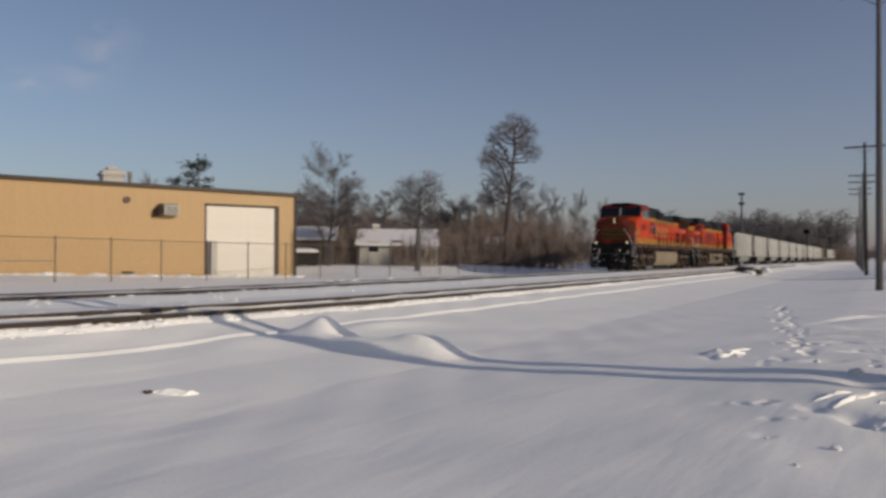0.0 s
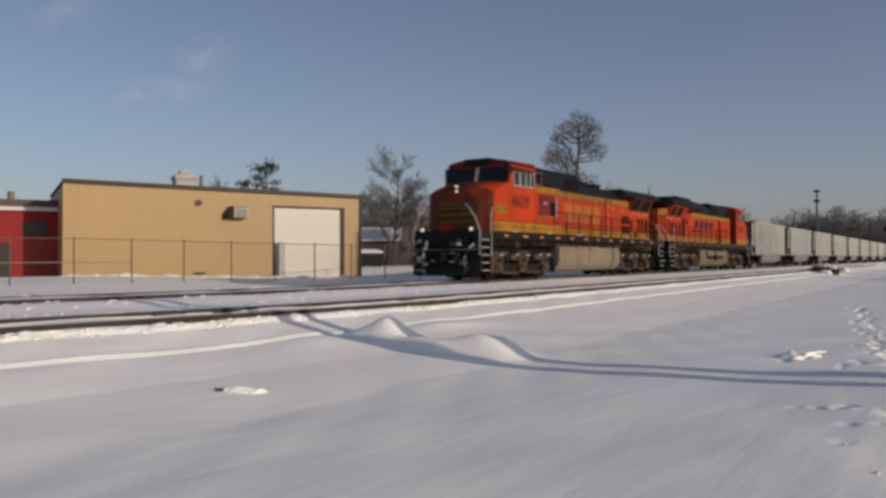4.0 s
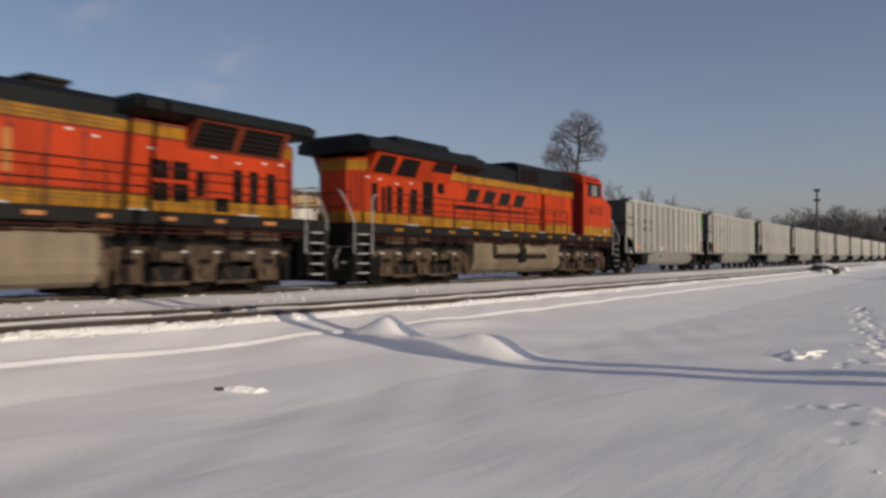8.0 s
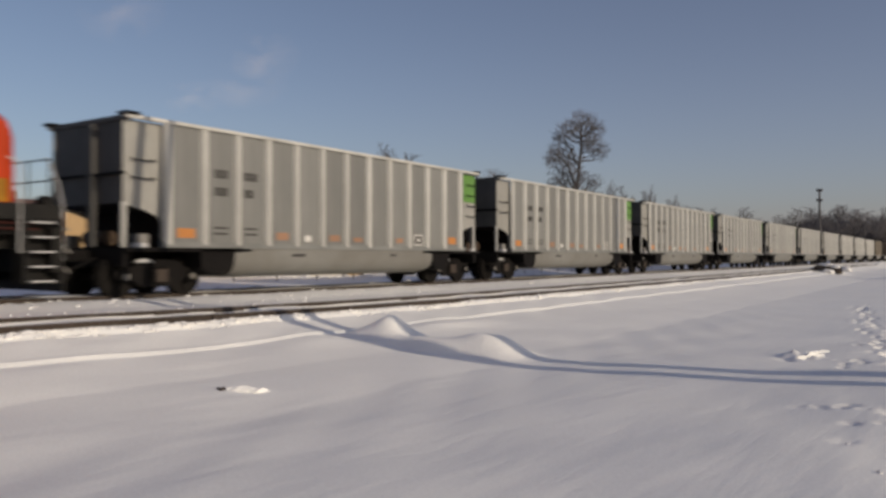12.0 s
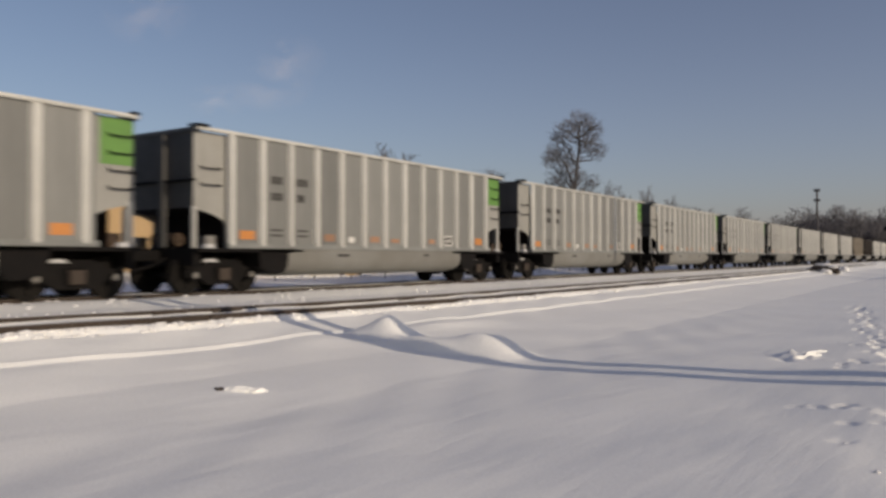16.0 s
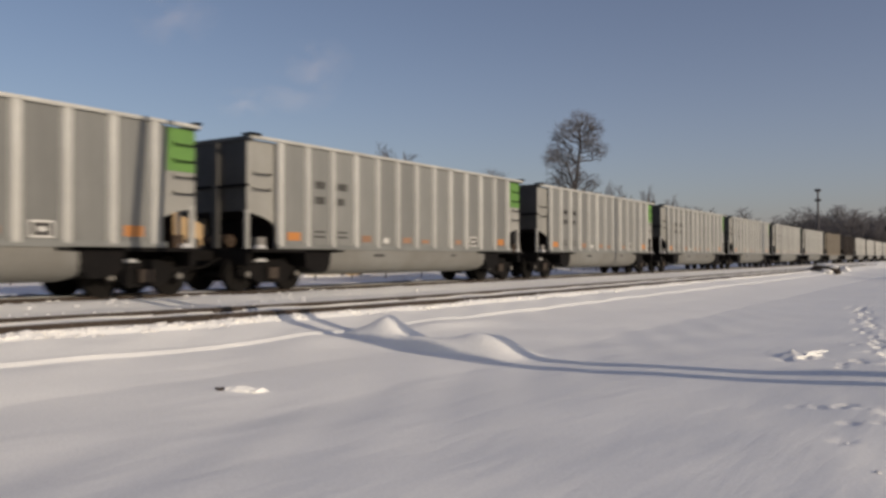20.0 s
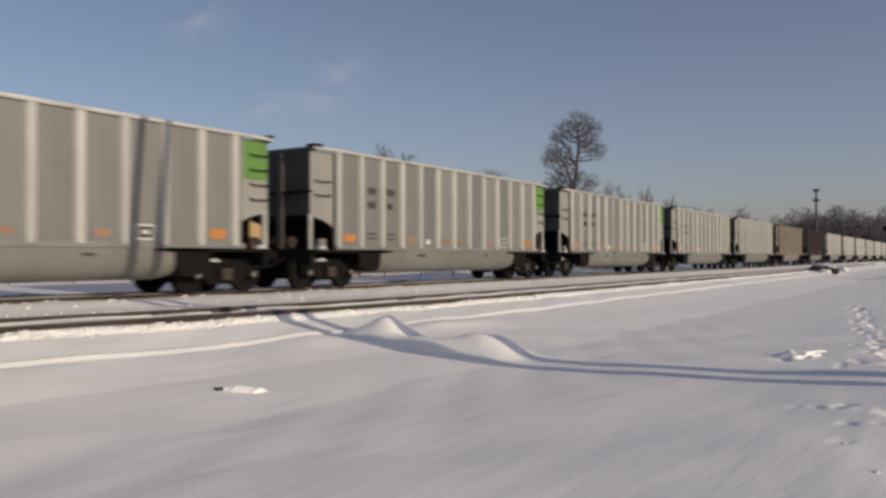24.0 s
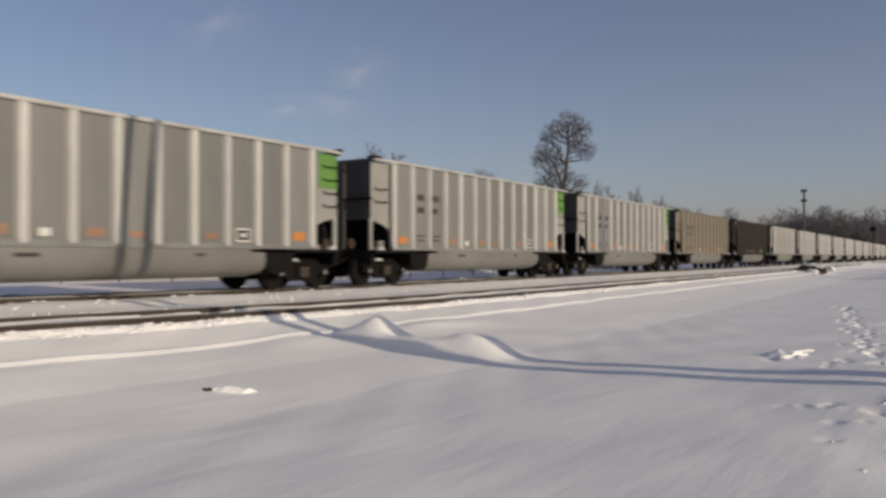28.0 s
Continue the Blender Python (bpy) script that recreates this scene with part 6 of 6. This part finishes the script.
def pine(seed, height, label):
    """A ragged evergreen with tufted boughs and gaps."""
    t = thing("pine_tree", label, "tree", "evergreens behind the workshop")
    r = random.Random(seed)
    wood, tufts = bmesh.new(), bmesh.new()
    tube(wood, (0, 0, -0.2), (0.1, 0, height * 0.95), 0.2, 0.04, seg=7)
    for i in range(34):
        z = height * r.uniform(0.42, 0.98)
        a, ln = r.uniform(0, 6.28), height * 0.20 * (1.15 - 0.6 * z / height) * r.uniform(0.5, 1.2)
        e = Vector((math.cos(a) * ln, math.sin(a) * ln, z + ln * r.uniform(-0.1, 0.45)))
        tube(wood, (0.05, 0, z), e, 0.05, 0.02, seg=4, cap=False)
        for k in range(22):
            c = Vector((0.05, 0, z)).lerp(e, r.uniform(0.35, 1.1)) + Vector((r.gauss(0, 0.22), r.gauss(0, 0.22), r.gauss(0, 0.16)))
            for j in range(3):
                dv = Vector((r.gauss(0, 1), r.gauss(0, 1), r.gauss(0.3, 0.8))).normalized()
                sv = dv.orthogonal().normalized() * 0.05
                ee = c + dv * r.uniform(0.18, 0.38)
                tufts.faces.new([tufts.verts.new(p) for p in (c - sv, c + sv, ee)])
    part("trunk", wood, BARK, t)
    part("crown", tufts, NEEDLE, t, "dark needle tufts")
    return t


def put(ob, x, y, scale=1.0, turn=0.0, wide=1.0):
    ob.matrix_basis = pose(x, y, on_ground(x, y) - 0.02, 0, 0, turn) @ Matrix.Diagonal((scale * wide, scale * wide, scale, 1))


def again(ob, x, y, scale=1.0, turn=0.0, wide=1.0, label=""):
    c = copy_thing(ob, pose(0, 0, 0))
    put(c, x, y, scale, turn, wide)
    if label:
        c["label"] = label
    return c


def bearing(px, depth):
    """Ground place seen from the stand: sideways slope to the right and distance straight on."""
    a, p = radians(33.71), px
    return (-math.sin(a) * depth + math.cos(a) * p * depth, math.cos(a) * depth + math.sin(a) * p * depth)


def trees():
    tall = lobed_tree(11, ((-0.1, 0, -0.3), (0, 0, 3.0), (0.15, 0.1, 5.2), (0.30, 0, 7.2), (0.55, -0.1, 9.4), (0.75, 0, 11.6)),
                      ((0.75, 0, 12.75, 1.2), (1.9, 0.6, 12.4, 1.0), (-0.55, -0.5, 12.1, 1.0), (-1.1, 0.4, 11.6, 0.7), (2.2, 0.2, 10.5, 0.95), (1.2, -0.8, 10.9, 0.9), (-1.0, 0.7, 10.2, 1.15), (-1.9, -0.3, 9.6, 0.8), (-0.3, -0.6, 9.2, 1.0),
                       (-1.0, 0.5, 7.6, 1.2), (0.4, -0.8, 7.6, 0.9), (1.8, 0.3, 7.4, 0.75), (-0.5, -0.7, 6.4, 1.0), (1.1, 0.6, 6.2, 0.8), (-1.7, 0.2, 6.2, 0.8)), 0.33, "tall leafless tree with a ragged rounded crown", 0.0125, 105)
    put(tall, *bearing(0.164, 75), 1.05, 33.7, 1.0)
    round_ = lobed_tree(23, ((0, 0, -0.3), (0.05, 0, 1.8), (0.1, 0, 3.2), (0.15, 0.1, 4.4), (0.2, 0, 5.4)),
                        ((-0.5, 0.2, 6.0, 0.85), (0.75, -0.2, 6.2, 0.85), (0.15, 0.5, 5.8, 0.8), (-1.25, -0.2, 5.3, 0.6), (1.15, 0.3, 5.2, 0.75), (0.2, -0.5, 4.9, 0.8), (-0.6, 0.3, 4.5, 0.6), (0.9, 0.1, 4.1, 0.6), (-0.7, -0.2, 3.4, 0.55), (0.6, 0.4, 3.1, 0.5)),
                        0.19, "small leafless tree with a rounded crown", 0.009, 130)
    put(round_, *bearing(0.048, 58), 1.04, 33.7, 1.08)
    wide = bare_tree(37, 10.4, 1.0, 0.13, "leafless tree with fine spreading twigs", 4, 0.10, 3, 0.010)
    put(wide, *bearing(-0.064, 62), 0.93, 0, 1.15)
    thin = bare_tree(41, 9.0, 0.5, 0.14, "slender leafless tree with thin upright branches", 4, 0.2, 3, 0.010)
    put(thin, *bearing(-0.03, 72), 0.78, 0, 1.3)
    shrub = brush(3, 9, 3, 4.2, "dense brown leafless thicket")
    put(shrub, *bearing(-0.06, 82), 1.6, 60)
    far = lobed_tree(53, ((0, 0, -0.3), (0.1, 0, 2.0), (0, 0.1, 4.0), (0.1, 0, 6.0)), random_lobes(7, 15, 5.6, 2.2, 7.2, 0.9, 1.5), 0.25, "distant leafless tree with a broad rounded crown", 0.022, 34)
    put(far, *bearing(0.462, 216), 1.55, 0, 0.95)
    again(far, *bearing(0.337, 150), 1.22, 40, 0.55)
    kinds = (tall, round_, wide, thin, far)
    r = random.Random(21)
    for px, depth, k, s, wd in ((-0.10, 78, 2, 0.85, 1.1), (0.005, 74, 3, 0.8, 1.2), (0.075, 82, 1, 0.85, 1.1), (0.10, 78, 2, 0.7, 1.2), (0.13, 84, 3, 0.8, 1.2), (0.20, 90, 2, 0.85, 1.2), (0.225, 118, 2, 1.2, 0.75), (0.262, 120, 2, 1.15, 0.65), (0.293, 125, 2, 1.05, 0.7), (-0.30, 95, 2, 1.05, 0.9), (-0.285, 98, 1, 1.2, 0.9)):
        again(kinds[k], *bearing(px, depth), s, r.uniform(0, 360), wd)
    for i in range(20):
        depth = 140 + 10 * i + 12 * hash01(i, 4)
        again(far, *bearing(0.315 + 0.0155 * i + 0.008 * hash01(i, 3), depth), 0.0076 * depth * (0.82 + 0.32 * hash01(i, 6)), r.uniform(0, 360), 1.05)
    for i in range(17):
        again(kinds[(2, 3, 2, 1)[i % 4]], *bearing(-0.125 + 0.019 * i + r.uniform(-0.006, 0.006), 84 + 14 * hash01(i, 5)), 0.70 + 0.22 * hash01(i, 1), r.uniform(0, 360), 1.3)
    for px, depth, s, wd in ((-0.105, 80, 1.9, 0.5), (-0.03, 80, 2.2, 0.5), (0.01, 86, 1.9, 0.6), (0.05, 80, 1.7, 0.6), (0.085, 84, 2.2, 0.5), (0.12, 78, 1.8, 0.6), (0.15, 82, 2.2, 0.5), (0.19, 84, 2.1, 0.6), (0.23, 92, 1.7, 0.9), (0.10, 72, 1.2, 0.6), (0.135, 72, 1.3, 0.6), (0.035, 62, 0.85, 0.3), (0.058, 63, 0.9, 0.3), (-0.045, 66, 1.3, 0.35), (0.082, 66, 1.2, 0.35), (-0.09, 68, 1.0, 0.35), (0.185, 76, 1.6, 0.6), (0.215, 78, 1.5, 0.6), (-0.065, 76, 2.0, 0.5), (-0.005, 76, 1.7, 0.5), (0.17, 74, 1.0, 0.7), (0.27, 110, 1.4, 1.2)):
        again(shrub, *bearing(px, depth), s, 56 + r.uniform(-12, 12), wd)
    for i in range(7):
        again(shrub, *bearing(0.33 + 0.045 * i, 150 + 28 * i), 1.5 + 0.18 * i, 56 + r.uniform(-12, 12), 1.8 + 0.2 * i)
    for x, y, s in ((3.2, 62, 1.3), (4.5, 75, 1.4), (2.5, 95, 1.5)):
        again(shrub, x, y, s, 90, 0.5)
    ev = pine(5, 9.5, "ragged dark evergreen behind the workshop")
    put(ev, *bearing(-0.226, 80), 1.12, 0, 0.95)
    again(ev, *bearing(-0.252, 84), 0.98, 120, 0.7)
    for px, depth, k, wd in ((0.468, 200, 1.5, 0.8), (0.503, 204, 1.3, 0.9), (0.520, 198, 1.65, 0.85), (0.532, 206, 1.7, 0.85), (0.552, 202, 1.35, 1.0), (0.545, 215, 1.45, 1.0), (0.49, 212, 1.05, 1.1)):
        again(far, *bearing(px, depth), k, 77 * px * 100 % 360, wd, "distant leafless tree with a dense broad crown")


# ---- poles and signals ----
def utility_pole(x, y, h, arm_z, arm_half, label, arms=1, r=0.16, wood=None, lean=None):
    wood = wood or POLE
    p = thing("utility_pole", label, "utility pole", "pole line beside the tracks")
    g = on_ground(x, y)
    p.matrix_basis = pose(x, y, g, *(lean or (0, -0.6 + 1.2 * hash01(int(y)))), 0)
    bm = bmesh.new()
    tube(bm, (0, 0, -0.3), (0, 0, h), r, r * 0.58, seg=14)
    part("pole", bm, wood, p)
    for k in range(arms):
        z = arm_z - 0.75 * k
        boxpart("cross_arm", wood, p, -arm_half, -0.06, z - 0.06, arm_half, 0.06, z + 0.06)
        for q in (-0.9, -0.45, 0.45, 0.9):
            bm = bmesh.new()
            tube(bm, (arm_half * q, 0, z + 0.06), (arm_half * q, 0, z + 0.2), 0.035, 0.025, seg=8)
            part("insulator", bm, GREY_BOX, p)
        bm = bmesh.new()
        tube(bm, (-arm_half * 0.5, 0.07, z - 0.05), (0, 0.09, z - 0.55), 0.02, seg=5)
        tube(bm, (arm_half * 0.5, 0.07, z - 0.05), (0, 0.09, z - 0.55), 0.02, seg=5)
        part("arm_brace", bm, GALV, p)
    return p


def poles():
    utility_pole(0.75, 9.97, 10.5, 9.8, 1.1, "dark wooden utility pole leaning beside its twin", 1, 0.17, POLE, (-4.7, -1.3))
    utility_pole(0.75, 9.32, 10.0, 9.3, 0.9, "dark wooden stub pole leaning beside another", 1, 0.17, POLE, (-4.7, -1.3))
    for y, h in ((38.0, 13.0), (73.0, 10.9), (101.0, 11.2), (130.0, 12.0), (170.0, 9.6), (205.0, 9.6), (240.0, 9.5)):
        utility_pole(1.02 - 0.0262 * y, y, h, h - 0.35, 1.5, "weathered wooden utility pole with cross-arm", 1 if y < 100 else 2, 0.16, OLD_POLE if y != 73.0 else POLE)
    tw = thing("signal_tower", "thin dark mast with two small platforms", "mast")
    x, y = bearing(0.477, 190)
    tw.matrix_basis = pose(x, y, on_ground(x, y))
    bm = bmesh.new()
    tube(bm, (0, 0, -0.3), (0, 0, 17.2), 0.30, 0.22, seg=8)
    part("mast", bm, OLD_POLE, tw)
    for z in (14.6, 17.0):
        bm = made(cbox, 0, 0, z, 1.3, 1.3, 0.55)
        part("platform", bm, OLD_POLE, tw)
    for x, y, h in ((-12.6, 172, 6.4),):
        sg = thing("railway_signal", "black railway signal head on a mast", "signal", "railway signals")
        sg.matrix_basis = pose(x, y, on_ground(x, y))
        bm = bmesh.new()
        tube(bm, (0, 0, -0.2), (0, 0, h), 0.09, seg=8)
        part("mast", bm, BLACK, sg)
        bm = bmesh.new()
        tube(bm, (0, 0, h), (0, -0.12, h), 0.55, seg=16)
        part("target", bm, BLACK, sg)
        boxpart("hood", BLACK, sg, -0.12, -0.4, h, 0.12, -0.1, h + 0.2)


def earth_clod():
    d = thing("earth_clod", "small dark clod of earth beside a snow slab", "clod")
    d.matrix_basis = pose(-6.86, 5.83, on_ground(-6.86, 5.83) - 0.012)
    r = random.Random(12)
    bm = bmesh.new()
    bmesh.ops.create_icosphere(bm, subdivisions=2, radius=1, matrix=Matrix.Diagonal((0.075, 0.05, 0.04, 1)))
    for v in bm.verts:
        v.co += Vector((r.uniform(-1, 1), r.uniform(-1, 1), r.uniform(-1, 1))) * 0.014
    part("clod", bm, EARTH, d)


def debris_pile():
    d = thing("debris_pile", "dark rubble pile half buried in snow", "rubble")
    d.matrix_basis = pose(-9.1, 66.8, on_ground(-9.1, 66.8) - 0.05)
    r = random.Random(2)
    for x, y, z, sx, sy, sz, mat in ((-0.95, 0, 0.05, 0.5, 0.4, 0.3, EARTH), (-0.45, 0.1, 0.30, 0.55, 0.45, 0.32, EARTH), (0.15, 0.2, 0.36, 0.5, 0.4, 0.26, EARTH), (0.75, 0.1, 0.12, 0.35, 0.35, 0.28, EARTH), (-0.1, -0.15, 0.58, 0.6, 0.35, 0.14, SNOW_CLUMP),
                                     (0.55, -0.1, 0.42, 0.35, 0.3, 0.13, SNOW_CLUMP), (1.25, 0.2, 0.22, 0.4, 0.4, 0.22, SNOW_CLUMP), (0.1, -0.35, 0.0, 0.5, 0.3, 0.26, SNOW_CLUMP)):
        bm = bmesh.new()
        bmesh.ops.create_icosphere(bm, subdivisions=2, radius=1, matrix=Matrix.Translation((x, y, z)) @ Matrix.Diagonal((sx, sy, sz, 1)))
        for v in bm.verts:
            v.co += Vector((r.uniform(-1, 1), r.uniform(-1, 1), r.uniform(-1, 1))) * 0.06
        part("lump", bm, mat, d)


workshop()
red_building()
chain_fence()
dumpster()
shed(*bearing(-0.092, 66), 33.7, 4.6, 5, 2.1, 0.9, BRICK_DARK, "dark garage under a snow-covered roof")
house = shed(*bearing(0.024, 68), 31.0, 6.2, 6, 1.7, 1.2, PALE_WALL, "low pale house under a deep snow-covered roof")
boxpart("chimney", PALE_WALL, house, -2.2, -0.3, 2.4, -1.6, 0.3, 3.35, "short pale chimney")
boxpart("chimney_snow", SNOW_CLUMP, house, -2.24, -0.34, 3.35, -1.56, 0.34, 3.5, bevel=0.05)
bm = bmesh.new()
hull(bm, [(x, y, z) for x in (1.6, 3.3) for y, z in ((-3.0, 1.75), (-3.0, 1.95), (-4.6, 1.3), (-4.6, 1.5))])
part("porch_roof", bm, SNOW_CLUMP, house, "snow on the porch roof")
for x in (1.7, 3.2):
    boxpart("porch_post", PALE_WALL, house, x - 0.06, -4.5, 0, x + 0.06, -4.38, 1.35)
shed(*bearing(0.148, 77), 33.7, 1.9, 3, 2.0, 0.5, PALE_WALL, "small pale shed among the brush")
trees()
poles()
debris_pile()
earth_clod()


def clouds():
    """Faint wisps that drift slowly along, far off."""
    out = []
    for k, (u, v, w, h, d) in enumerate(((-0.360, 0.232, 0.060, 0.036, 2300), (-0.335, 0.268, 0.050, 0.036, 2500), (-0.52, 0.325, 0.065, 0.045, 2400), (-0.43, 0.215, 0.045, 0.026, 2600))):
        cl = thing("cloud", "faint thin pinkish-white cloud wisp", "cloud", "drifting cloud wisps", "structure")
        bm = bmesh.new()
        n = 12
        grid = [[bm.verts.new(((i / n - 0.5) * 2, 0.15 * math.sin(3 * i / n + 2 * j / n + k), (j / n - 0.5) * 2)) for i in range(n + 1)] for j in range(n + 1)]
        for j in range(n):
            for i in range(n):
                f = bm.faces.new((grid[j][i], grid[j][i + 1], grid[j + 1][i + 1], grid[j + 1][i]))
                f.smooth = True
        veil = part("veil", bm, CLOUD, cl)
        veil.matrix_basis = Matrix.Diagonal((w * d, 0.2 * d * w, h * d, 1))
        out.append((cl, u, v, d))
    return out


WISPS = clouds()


# ---- what moves ----
# Place of the first gondola's leading corner along the track, by time.
TRAIN = [(0.0, 99.7), (1.5, 88.8), (3.0, 77.75), (5.5, 59.2), (8.0, 40.6), (9.5, 29.1), (11.0, 17.68), (12.5, 6.5), (14.5, -8.75), (16.0, -20.2), (17.0, -27.87), (20.0, -50.93), (22.5, -69.75), (24.5, -84.62), (26.0, -95.62), (28.0, -110.1)]


def train_at(t):
    return float(np.interp(t, [a for a, _ in TRAIN], [b for _, b in TRAIN]))


def roll_wheels(thing_, radius, facing):
    """Turns each wheelset with the distance run."""
    for ob in thing_.children_recursive:
        if ob.name.startswith("wheelset"):
            p = ob.matrix_basis.translation.copy()
            rows = []
            for f in range(0, 841, 2):
                run = TRAIN[0][1] - train_at(f / 30)
                rows.append((f / 30, pose(*p, math.degrees(run / radius) * facing % 360, 0, 0)))
            walk(ob, rows)


def motions():
    front, gap = 0.98, 0.88
    for k, car in enumerate(cars):
        walk(car, [(t, pose(FAR_TRACK, s + k * CAR_PITCH, RAIL_Z)) for t, s in TRAIN])
    walk(second, [(t, pose(FAR_TRACK, s - gap, RAIL_Z, 0, 0, 180)) for t, s in TRAIN])
    walk(lead, [(t, pose(FAR_TRACK, s - front - 44.8, RAIL_Z)) for t, s in TRAIN])
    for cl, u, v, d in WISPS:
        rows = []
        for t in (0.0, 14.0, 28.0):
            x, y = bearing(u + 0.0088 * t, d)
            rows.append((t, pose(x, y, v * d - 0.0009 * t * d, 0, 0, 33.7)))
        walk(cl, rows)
    roll_wheels(lead, LOCO_WHEEL, 1)
    roll_wheels(second, LOCO_WHEEL, -1)
    for car in cars[:10]:
        roll_wheels(car, CAR_WHEEL, 1)


motions()
